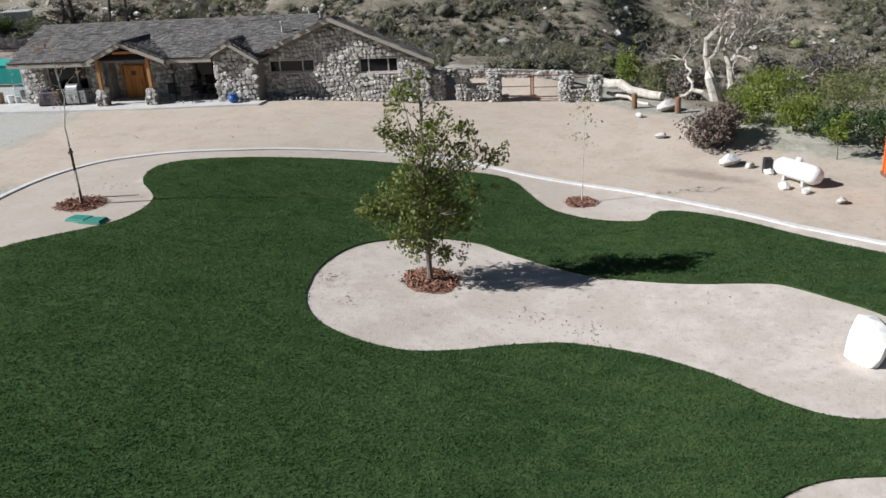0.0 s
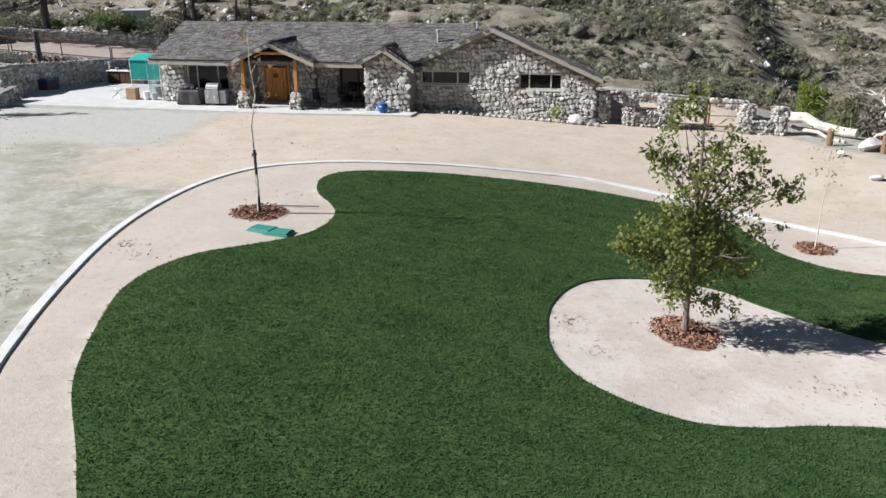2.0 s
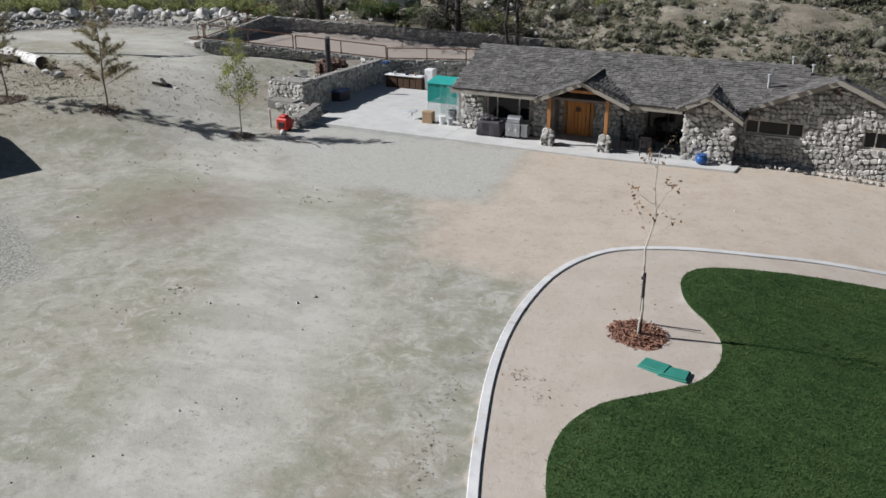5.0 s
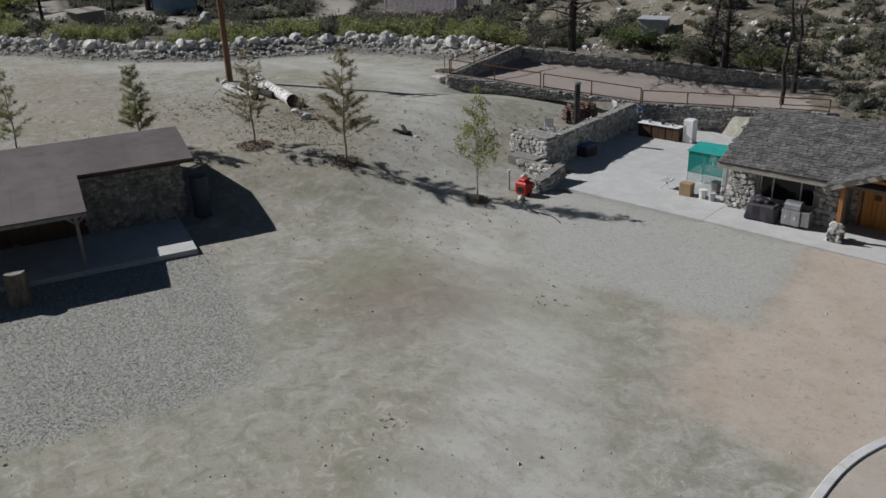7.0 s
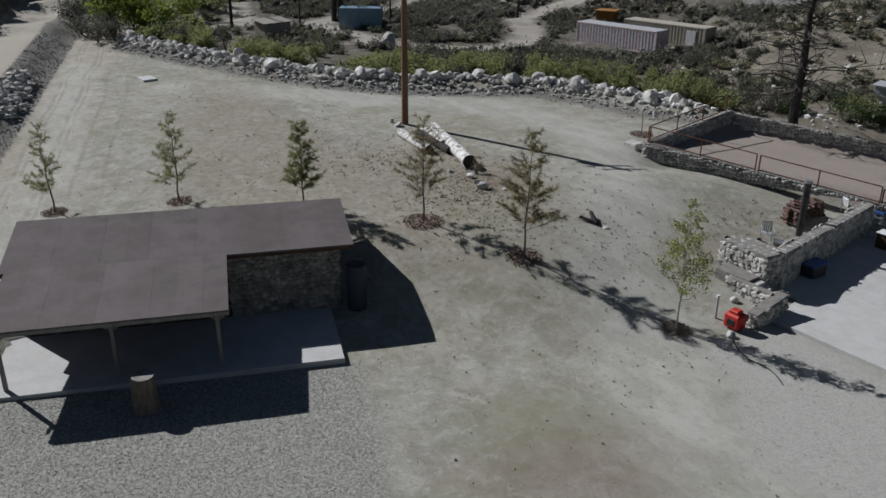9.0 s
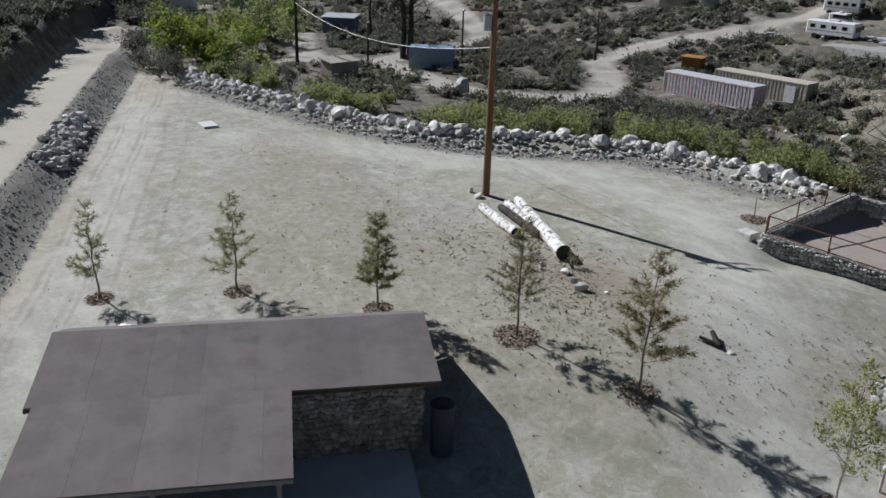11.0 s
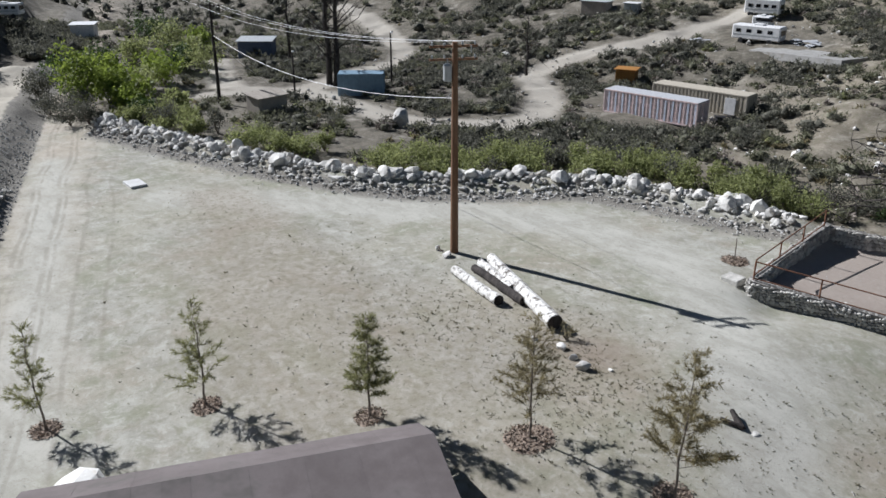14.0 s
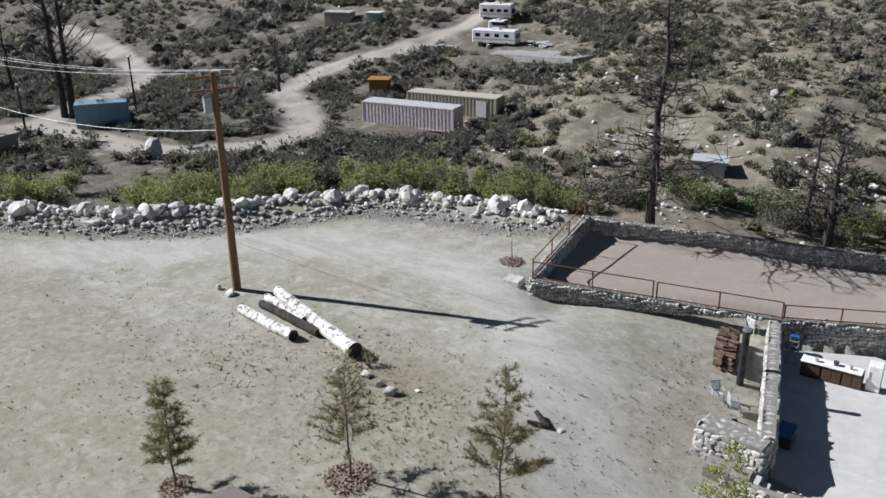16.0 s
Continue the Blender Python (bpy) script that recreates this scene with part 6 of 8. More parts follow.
PX, PY = -69.15, 44.2
PB, PT = g(PX, PY), 14.25
pole = thing("utility_pole", (PX, PY, PB), 0, "tall brown treated timber utility pole with crossarm", "utility pole", "power line")
part("shaft", tube(bmesh.new(), [(PX, PY, PB - 0.2), (PX, PY, PB + 4), (PX, PY, PB + 8), (PX, PY, PT)], [0.24, 0.22, 0.19, 0.15], 14), "pole", pole)
LD = Vector((-0.987, 0.16, 0))          # along the line, to the west
AD = Vector((0.45, 0.89, 0)).normalized()  # along the crossarm
top = Vector((PX, PY, PT))
for off, z in ((0.0, -0.25), (0.0, -0.95)):
    a = top + Vector((0, 0, z))
    arm = part("crossarm", tube(bmesh.new(), [a - AD * 1.35 + LD * 0.16, a + AD * 1.35 + LD * 0.16], [0.07, 0.07], 6), "pole", pole)
    for s in (-1.2, -0.5, 0.5, 1.2):
        q = a + AD * s + LD * 0.16
        part("insulator", tube(bmesh.new(), [q, q + Vector((0, 0, 0.12)), q + Vector((0, 0, 0.24))], [0.03, 0.065, 0.04], 8), "tank_grey", arm)
tr = top + AD * -0.42 + Vector((0, 0, -2.1))
can = part("transformer", tube(bmesh.new(), [tr, tr + Vector((0, 0, 0.05)), tr + Vector((0, 0, 0.85)), tr + Vector((0, 0, 0.95))], [0.2, 0.24, 0.24, 0.15], 14), "tank_grey", pole, "grey transformer can")
part("bushing", tube(bmesh.new(), [tr + Vector((0, 0, 0.95)), tr + Vector((0, 0, 1.2))], [0.04, 0.03], 8), "tank_grey", can)
part("cutout", tube(bmesh.new(), [top + AD * 0.9 + Vector((0, 0, -0.2)), top + AD * 0.9 + Vector((0, 0, -0.6))], [0.04, 0.03], 8), "tank_grey", pole)
QX, QY = -116.2, 51.2
QZ = g(QX, QY)
pole2 = thing("utility_pole", (QX, QY, QZ), 0, "slim dark utility pole beside a dirt road", "utility pole", "power line")
part("shaft", tube(bmesh.new(), [(QX, QY, QZ - 0.2), (QX, QY, 12.2)], [0.2, 0.12], 12), "burnt", pole2)
qt = Vector((QX, QY, 11.9))
part("crossarm", tube(bmesh.new(), [qt - AD * 1.2, qt + AD * 1.2], [0.06, 0.06], 6), "burnt", pole2)
for k, (s, z) in enumerate(((-1.2, -0.0), (0.5, 0.0), (1.2, -0.0))):
    t = thing("power_line", top + AD * s + LD * 0.16, 0, "thin pale overhead power wire", "wire", "power line wires")
    part("wire", tube(bmesh.new(), sag(top + AD * s + LD * 0.16 + Vector((0, 0, z)), qt + AD * s * 0.9, 0.9), [0.011] * 15, 4), "cable", t)
    part("wire", tube(bmesh.new(), sag(qt + AD * s * 0.9, (-200, 66 + 2 * s, 16.5), 1.2), [0.011] * 15, 4), "cable", t)
t = thing("service_cable", (PX, PY, 11), 0, "thick pale twisted service cable sagging from the pole", "cable")
part("cable", tube(bmesh.new(), sag((PX, PY, 11.2), (QX, QY, 9.0), 1.6), [0.02] * 15, 4), "cable", t)
t = thing("service_cable", (QX, QY, 8), 0, "pale service cable running to a far hut", "cable")
part("cable", tube(bmesh.new(), sag((QX, QY, 8.6), (-108.6, 55.0, 3.8), 0.4), [0.011] * 15, 4), "cable", t)
for (x, y, h) in ((-113.4, 58.6, 5.0), (-112.6, 70.8, 6.0)):
    z = g(x, y)
    t = thing("lamp_post", (x, y, z), 0, "thin dark post with a small pale lamp", "post")
    part("shaft", tube(bmesh.new(), [(x, y, z - 0.2), (x, y, z + h)], [0.12, 0.09], 8), "burnt", t)
    part("lamp_head", tube(bmesh.new(), [(x, y, z + h), (x + 0.6, y - 0.2, z + h + 0.1)], [0.08, 0.12], 8), "white_paint", t)
boulder("rock", PX - 0.9, PY - 0.55, 0.5, 4, label="small grey rock at the pole's foot")
boulder("rock", PX + 0.25, PY - 0.75, 0.62, 5, label="small grey rock at the pole's foot")

# ---- stacked logs ----
for k, (a, b, r0, r1, mat, lab) in enumerate((
        ((-66.7, 42.2), (-62.2, 41.4), 0.27, 0.3, "white_log", "peeled white log lying on the ground"), ((-66.3, 43.3), (-61.4, 42.4), 0.22, 0.25, "burnt", "charred dark log in a pile"),
        ((-66.5, 43.9), (-62.9, 43.0), 0.23, 0.25, "white_log", "peeled white log in a pile"), ((-66.4, 44.7), (-58.5, 41.7), 0.3, 0.42, "white_log", "long thick pale log with flaking bark"))):
    za, zb = g(*a) + r0 * 0.9 + (0.12 if k > 1 else 0), g(*b) + r1 * 0.9
    t = thing("log", (*a, za), 0, lab, "log", "felled logs")
    rr = np.random.default_rng(k)
    p = wander((*a, za), (*b, zb), 9, 0.03, rr)
    part("trunk", tube(bmesh.new(), p, [r0 + (r1 - r0) * i / 8 + 0.012 * math.sin(i * 2.7) for i in range(9)], 14, cap=False), mat, t)
    for i, q in ((0, r0), (-1, r1)):
        d = (p[i] - p[-2 if i else 1])
        d = d / np.linalg.norm(d)
        part("cut_end", tube(bmesh.new(), [p[i] - d * 0.05, p[i] + d * 0.006], [q * 0.97, q * 0.95], 14), "burnt" if i else "firewood", t)

# ---- yard clutter ----
t = thing("red_machine", (-39.0, 40.6, 0.2), 0, "small red utility machine on the gravel", "machine")
part("body", new_box((-39.35, 40.35, 0.3), (-38.6, 40.95, 0.95), 0.08), "red", t)
part("hood", new_box((-39.2, 40.45, 0.95), (-38.75, 40.85, 1.1), 0.05), "red", t)
part("grille", new_box((-39.15, 40.325, 0.45), (-38.8, 40.348, 0.75), 0.01), "black_steel", t, "black grille")
for x in (-39.25, -38.7):
    part("wheel", tube(bmesh.new(), [(x - 0.05, 40.65, 0.34), (x + 0.05, 40.65, 0.34)], [0.16, 0.16], 14), "black_steel", t)
t = thing("standpipe", (-39.95, 40.7, 0.2), 0, "grey metal standpipe with a cap", "pipe")
part("riser", tube(bmesh.new(), [(-39.95, 40.7, 0.15), (-39.95, 40.7, 1.25)], [0.055, 0.055], 10), "tank_grey", t)
part("cap", tube(bmesh.new(), [(-39.95, 40.7, 1.25), (-39.95, 40.7, 1.36)], [0.08, 0.075], 10), "white_paint", t)
boulder("rock", -38.6, 39.9, 0.45, 2, label="pale rock beside the standpipe")
boulder("rock", -40.4, 42.6, 0.4, 1, label="pale rock beside the garden steps")
t = thing("garden_hose", (-37.9, 39.6, 0.2), 0, "dark hose lying on the gravel", "hose")
part("hose", tube(bmesh.new(), [(x, y, g(x, y) + 0.03) for x, y in smooth_line([(-38.7, 40.3), (-38.2, 39.6), (-37.2, 39.0), (-36.0, 38.9), (-35.2, 38.4)], 5)], [0.022] * 21, 6), "cloth", t)
t = thing("chimney_pipe", (-42.9, 51.4, 0.6), 0, "tall blackened steel chimney pipe behind the wall", "chimney")
part("pipe", tube(bmesh.new(), [(-42.9, 51.4, 0.3), (-42.9, 51.4, 3.5)], [0.17, 0.17], 16), "black_steel", t)
part("rain_cap", tube(bmesh.new(), [(-42.9, 51.4, 3.5), (-42.9, 51.4, 3.62)], [0.2, 0.19], 16), "steel", t)
wood = thing("firewood_stack", (-44.2, 54.2, 1.0), 0, "stack of split reddish firewood", "firewood")
r = random.Random(8)
LOGM = []
for k in range(4):
    bm = tube(bmesh.new(), [(0, -0.2, 0), (0, 0.2, 0)], [0.075, 0.075], 5 if k % 2 else 6)
    me = bpy.data.meshes.new("split_log")
    bm.to_mesh(me)
    bm.free()
    me.materials.append(M["firewood"])
    LOGM.append(me)
for i in range(26):
    for j in range(9):
        for k in range(2):
            y = 52.0 + i * 0.16
            z = g(-44.2, y) + 0.07 + j * 0.115 + r.uniform(-0.02, 0.02)
            if j > 6 + 2.5 * noise.noise(Vector((i * 0.3, 0, 4))):
                continue
            ob = new("split_log", LOGM[r.randrange(4)])
            ob.matrix_basis = Matrix.Translation((-44.55 + 0.5 * k + 0.05 * math.sin(i) + (y - 54) * -0.2, y, z)) @ pose(0, 0, 0, r.uniform(-10, 10), r.uniform(0, 360), 78 + r.uniform(-24, 24)) @ Matrix.Diagonal((r.uniform(0.7, 1.3), r.uniform(1.0, 1.5), r.uniform(0.7, 1.3), 1))
            hang(ob, wood)
grey_chair = patio_chair("tank_grey", "grey metal garden chair behind the stone wall", "garden_chair")
grey_chair.matrix_basis = pose(-42.5, 48.9, g(-42.5, 48.9), 0, 0, 120)
copy_thing(grey_chair, pose(-43.4, 49.2, g(-43.4, 49.2), 0, 0, 40))
white_chair = patio_chair("white_paint", "white plastic garden chair near the court wall", "garden_chair")
white_chair.matrix_basis = pose(-44.0, 58.1, g(-44.0, 58.1), 0, 0, 160)
t = thing("ground_plate", (-94.2, 34.2, g(-94.2, 34.2)), 0, "pale square cover plate lying in the yard", "cover")
z = g(-94.2, 34.2)
bm = new_box((-95.1, 33.6, z - 0.05), (-93.3, 34.8, z + 0.16), 0.02)
part("plate", bm, "kerb", t)
for k, (x, y) in enumerate(((-15.0, 23.95), (-14.45, 23.82))):
    z = g(x, y)
    t = thing("valve_box", (x, y, z), 0, "green plastic irrigation valve box lid in the sand", "valve box", "valve boxes")
    m = pose(x, y, z, 0, 0, -12 + 10 * k)
    part("collar", box(bmesh.new(), (-0.4, -0.28, -0.05), (0.4, 0.28, 0.05), 0.02, m), "green_lid", t)
    part("lid", box(bmesh.new(), (-0.36, -0.24, 0.05), (0.36, 0.24, 0.09), 0.015, m), "green_lid", t)
boulder("white_boulder", 7.6, 18.0, 1.38, 2, "white_rock", "large angular white boulder on the sand bed", squash=0.85, sink=0.12)
# a cut trunk and planks in the yard
t = thing("tree_stub", (-48.6, 42.2, g(-48.6, 42.2)), 0, "grey leaning stub of a cut tree", "stump")
z = g(-48.6, 42.2)
part("stub", tube(bmesh.new(), [(-48.3, 41.9, z - 0.05), (-49.1, 42.3, z + 0.3)], [0.17, 0.1], 9), "burnt", t)
part("stub", tube(bmesh.new(), [(-48.3, 41.9, z + 0.05), (-49.1, 41.5, z + 0.25)], [0.12, 0.07], 8), "burnt", t)
boulder("flat_stone", -47.8, 42.05, 0.38, 1, "stone", label="flat pale stone lying by a stub", squash=0.22, sink=0.3)
for x, y, s in ((-57.0, 40.6, 0.55), (-56.0, 40.3, 0.45), (-55.1, 40.0, 0.7), (-58.4, 40.2, 0.35), (-54.2, 40.8, 0.3)):
    boulder("rock", x, y, s, int(s * 20), label="pale rock beside the logs")
boulder("boulder", -61.2, 19.9, 2.1, 1, "white_rock", "low broad pale boulder behind the shed", squash=0.5, sink=0.3)

# ---- propane tank and orange bin beyond the drive ----
t = thing("propane_tank", (9.65, 32.2, g(9.65, 32.2)), 0, "white horizontal propane tank on low feet", "tank")
tz = g(9.65, 32.2) + 0.47
a, b = Vector((9.25, 32.9, tz)), Vector((10.05, 31.5, tz))
d = (b - a).normalized()
bm = tube(bmesh.new(), [a - d * 0.28, a - d * 0.2, a, b, b + d * 0.2, b + d * 0.28], [0.1, 0.28, 0.37, 0.37, 0.28, 0.1], 20)
part("shell", bm, "white_paint", t, smooth=True)
m = (a + b) / 2
part("valve_dome", tube(bmesh.new(), [m + Vector((0, 0, 0.32)), m + Vector((0, 0, 0.48)), m + Vector((0, 0, 0.52))], [0.13, 0.13, 0.08], 14), "white_paint", t)
for f in (0.2, 0.8):
    q = a.lerp(b, f)
    part("foot", box(bmesh.new(), (-0.26, -0.06, -0.55), (0.26, 0.06, -0.28), 0.01, Matrix.Translation(q) @ Matrix.Rotation(math.atan2(d.y, d.x) + 1.571, 4, "Z")), "concrete", t)
rz = g(8.85, 33.6)
t = thing("gas_regulator", (8.85, 33.6, rz), 0, "dark regulator box beside the tank", "box")
part("body", new_box((8.68, 33.42, rz - 0.05), (9.02, 33.78, rz + 0.6), 0.03), "black_steel", t)
t = thing("orange_bin", (12.9, 30.0, -0.6), 0, "tall orange steel bin at the drive's edge", "bin")
part("body", new_box((12.2, 29.4, -0.65), (13.9, 30.9, 1.25), 0.03), "orange", t)
for k in range(5):
    part("rib", new_box((12.16, 29.5 + k * 0.32, -0.55), (12.196, 29.6 + k * 0.32, 1.15), 0.004), "orange", t)
part("skid", new_box((12.15, 29.35, -0.7), (13.95, 30.95, -0.56), 0.01), "rust_steel", t)
for x, y, s in ((7.6, 34.6, 0.85), (8.3, 34.2, 0.45), (8.9, 33.4, 0.5), (9.0, 31.4, 0.5), (9.6, 30.8, 0.4), (10.5, 29.6, 0.4), (6.0, 42.6, 1.0), (5.1, 37.9, 0.5), (6.6, 37.2, 0.4), (9.3, 36.9, 0.4), (4.5, 41.2, 0.4)):
    boulder("rock", x, y, s, int(s * 31 + x * 3), "boulder", "pale rock at the drive's edge", "rocks along the drive")
for (a, b, r0) in (((2.9, 47.6), (6.0, 45.2), 0.3), ((3.2, 46.0), (5.2, 43.9), 0.1)):
    t = thing("log", (*a, g(*a)), 0, "fallen bleached trunk beyond the gate", "log")
    part("trunk", tube(bmesh.new(), wander((*a, g(*a) + r0 + 0.25), (*b, g(*b) + r0), 7, 0.05, rng), [r0 * (1 - 0.05 * i) for i in range(7)], 10), "pale_bark", t)
for x, y in ((4.4, 43.3), (6.4, 42.0)):
    t = thing("bollard", (x, y, g(x, y)), 0, "short brown wooden bollard", "post")
    part("post", tube(bmesh.new(), [(x, y, g(x, y) - 0.1), (x, y, g(x, y) + 0.75)], [0.15, 0.14], 12), "pole", t)
    part("cap", tube(bmesh.new(), [(x, y, g(x, y) + 0.75), (x, y, g(x, y) + 0.79)], [0.12, 0.1], 12), "pole", t)

# ---- planted trees ----
def leafy_tree(name, x, y, height, clumps, leaf, mat, r0, label, category="tree", seed=1, lean=(0, 0), n_limbs=12, bark="bark", mulch=0.0, thin=1.0):
    """A tree whose crown is made of leaf clumps: (dx, dy, z, radius, leaves)."""
    r = np.random.default_rng(seed)
    z = g(x, y)
    t = thing(name, (x, y, z), 0, label, category)
    bm = bmesh.new()
    limbs(bm, (x, y, z - 0.05), height * 0.93, r0, n_limbs, height * 0.2, 0.8, r, 0.22, lean)
    pts = []
    for dx, dy, cz, rad, n in clumps:
        n = int(n * thin)
        c = np.array([x + dx, y + dy, z + cz])
        f = min(0.9, max(0.15, cz / height * 0.8))
        foot = np.array([x + lean[0] * f, y + lean[1] * f, z + height * f * 0.85])
        tube(bm, wander(foot, c, 4, 0.05, r), [r0 * 0.35, r0 * 0.25, r0 * 0.16, r0 * 0.06], 5)
        # a clump is a spray of small twigs, each with a tuft of leaves
        tw = clump_points(max(6, n // 14), c, (rad, rad, rad * 0.85), r, 0.35)
        for q in tw[::2]:
            tube(bm, [c, (c + q) / 2 + r.normal(0, rad * 0.1, 3), q], [r0 * 0.07, r0 * 0.05, r0 * 0.03], 3, cap=False)
        pick = tw[r.integers(0, len(tw), n)]
        pts.append(pick + r.normal(0, rad * 0.17, (n, 3)))
    part("trunk", bm, bark, t)
    part("crown", quads_mesh("crown", leaf_quads(np.vstack(pts), leaf, r)), mat, t)
    if mulch:
        ring_of_mulch(x, y, mulch, seed=seed, mat="red_mulch" if y < 35 else "mulch")
    return t


leafy_tree("oak_tree", -3.1, 21.8, 6.2, [
    (-1.05, 0.1, 2.2, 0.8, 950), (-1.55, -0.3, 2.35, 0.45, 260), (-0.45, -0.6, 1.6, 0.65, 650), (0.15, 0.4, 1.9, 0.85, 1100), (0.85, -0.2, 2.1, 0.7, 650), (0.45, 0.1, 2.9, 0.75, 900),
    (-0.35, -0.2, 3.1, 0.7, 800), (-0.6, 0.5, 4.0, 0.6, 420), (0.2, 0.2, 3.9, 0.65, 520), (0.95, 0.3, 3.6, 0.6, 420), (1.5, 0.0, 3.75, 0.5, 240), (2.1, 0.1, 3.7, 0.38, 130),
    (-0.95, 0.1, 4.5, 0.45, 210), (0.3, -0.1, 4.7, 0.5, 300), (-0.45, 0.0, 5.3, 0.48, 330), (-0.1, 0.2, 5.7, 0.35, 150), (0.75, -0.3, 4.6, 0.42, 160), (1.3, 0.4, 4.3, 0.35, 110),
    (-0.2, 0.3, 1.0, 0.55, 330), (0.6, -0.3, 1.1, 0.5, 280), (1.6, 0.2, 2.6, 0.4, 120), (-0.1, -0.4, 2.4, 0.7, 800)], 0.056, "oak", 0.085,
    "young live oak with an airy uneven crown", seed=4, n_limbs=16, mulch=0.85, thin=1.0)


def sapling(x, y, height, seed, staked, label, leaves, mulch):
    r = np.random.default_rng(seed)
    z = g(x, y)
    t = thing("sapling", (x, y, z), 0, label, "sapling")
    bm = bmesh.new()
    tips = limbs(bm, (x, y, z - 0.05), height, 0.045 if staked else 0.024, 9, height * 0.16, 0.9, r, 0.5, (0.12, 0.05), 1)
    part("trunk", bm, "pale_bark", t)
    c = tips[r.integers(0, len(tips), leaves)] + r.normal(0, 0.12, (leaves, 3))
    part("leaves", quads_mesh("leaves", leaf_quads(c, 0.06, r)), "dry_leaf" if staked else "willow", t)
    if staked:
        part("stake", tube(bmesh.new(), [(x + 0.07, y - 0.04, z - 0.1), (x + 0.05, y - 0.04, z + 2.0)], [0.045, 0.045], 8), "burnt", t, "dark round stake")
        part("tie", tube(bmesh.new(), [(x + 0.03, y - 0.09, z + 1.85), (x + 0.03, y + 0.05, z + 1.85)], [0.06, 0.06], 8), "cloth", t)
    ring_of_mulch(x, y, mulch, seed=seed, mat="red_mulch")


sapling(-15.85, 25.55, 5.6, 3, True, "leafless staked sapling with a few dry leaves", 90, 0.85)
sapling(1.4, 29.95, 3.7, 6, False, "thin young sapling with few leaves", 70, 0.62)
t = thing("drip_hose", (-15, 26.2, 0.2), 0, "thin dark drip hose from the sapling to the lawn", "hose")
part("hose", tube(bmesh.new(), [(-15.7, 26.3, 0.25), (-15.0, 26.4, 0.235), (-14.2, 26.5, 0.24)], [0.018] * 3, 5), "cloth", t)

leafy_tree("young_poplar", -40.2, 38.45, 5.9, [
    (0.0, 0, 5.5, 0.3, 130), (0.1, 0.1, 4.9, 0.45, 260), (-0.35, 0.1, 4.3, 0.5, 280), (0.4, -0.1, 4.2, 0.5, 280), (-0.6, 0.0, 3.5, 0.55, 330), (0.6, 0.2, 3.4, 0.55, 330), (0.05, -0.3, 3.6, 0.5, 260),
    (-0.85, -0.1, 2.7, 0.5, 260), (0.9, 0.0, 2.7, 0.5, 260), (0.1, 0.3, 2.7, 0.55, 300), (-0.4, 0.3, 2.1, 0.4, 150), (0.5, -0.3, 2.1, 0.4, 150)], 0.05, "yellow_leaf", 0.06,
    "young upright tree with thin yellow-green leaves", seed=9, n_limbs=14, bark="pale_bark", mulch=0.6, thin=1.0)


def pine(x, y, height, seed, mat, label, dense=1.0, wide=0.24, lean=(0, 0), mulch=0.65):
    r = np.random.default_rng(seed)
    z = g(x, y)
    t = thing("young_pine", (x, y, z), 0, label, "pine tree", "young pines in a row")
    bm = bmesh.new()
    top = np.array([x + lean[0], y + lean[1], z + height])
    trunk = wander((x, y, z - 0.05), top, 8, 0.03, r)
    tube(bm, trunk, [0.055 * (1 - 0.88 * k / 7) for k in range(8)], 7)
    tuft, way = [], []
    levels = int(11 * dense) + 7
    for k in range(levels):
        f = 0.22 + 0.78 * (k + 0.5 * r.random()) / levels
        i = min(int(f * 7), 6)
        p = trunk[i] + (trunk[i + 1] - trunk[i]) * (f * 7 - i)
        for j in range(r.integers(2, 5)):
            a = r.uniform(0, 6.283)
            L = height * wide * (1.12 - f) * r.uniform(0.55, 1.3) + 0.12
            e = p + np.array([math.cos(a) * L, math.sin(a) * L, L * r.uniform(0.25, 0.8)])
            br = wander(p, e, 4, L * 0.04, r)
            tube(bm, br, [0.013, 0.01, 0.007, 0.004], 4, cap=False)
            for q in np.linspace(0.35, 1.0, max(2, int(L / 0.13))):
                s = min(int(q * 3), 2)
                m = br[s] + (br[s + 1] - br[s]) * (q * 3 - s)
                tuft.append(m + r.normal(0, 0.03, 3))
                way.append((e - p) / L)
    tuft, way = np.array(tuft), np.array(way)
    n = int(9 * dense) + 8
    c = np.repeat(tuft, n, 0)
    d = np.repeat(way, n, 0) * 0.7 + r.normal(0, 0.55, (len(c), 3))
    d /= np.linalg.norm(d, axis=1)[:, None]
    L = r.uniform(0.14, 0.28, len(c))[:, None]
    side = np.cross(d, r.normal(0, 1, (len(c), 3)))
    side /= np.linalg.norm(side, axis=1)[:, None]
    v = np.stack([c - side * 0.008, c + side * 0.008, c + d * L + side * 0.007, c + d * L - side * 0.007], 1).reshape(-1, 3)
    part("trunk", bm, "bark", t)
    part("needles", quads_mesh("needles", v), mat, t)
    if mulch:
        ring_of_mulch(x, y, mulch, seed=seed)


pine(-66.4, 20.3, 4.6, 21, "pine", "thin young pine with sparse green needles", 0.75, 0.2, (-0.3, -0.1))
pine(-63.4, 25.95, 4.7, 22, "pine", "thin young pine with sparse green needles", 0.8, 0.22, (-0.25, 0))
pine(-58.1, 30.6, 4.5, 23, "pine", "dense narrow young pine", 1.7, 0.2, (0, 0))
pine(-52.9, 34.5, 5.2, 24, "pine_brown", "browned sparse young pine in a mulch ring", 0.95, 0.24, (0.05, 0), 0.95)
pine(-47.5, 36.4, 6.1, 25, "pine_brown", "taller browned young pine in a mulch ring", 1.15, 0.24, (0.15, 0), 0.85)
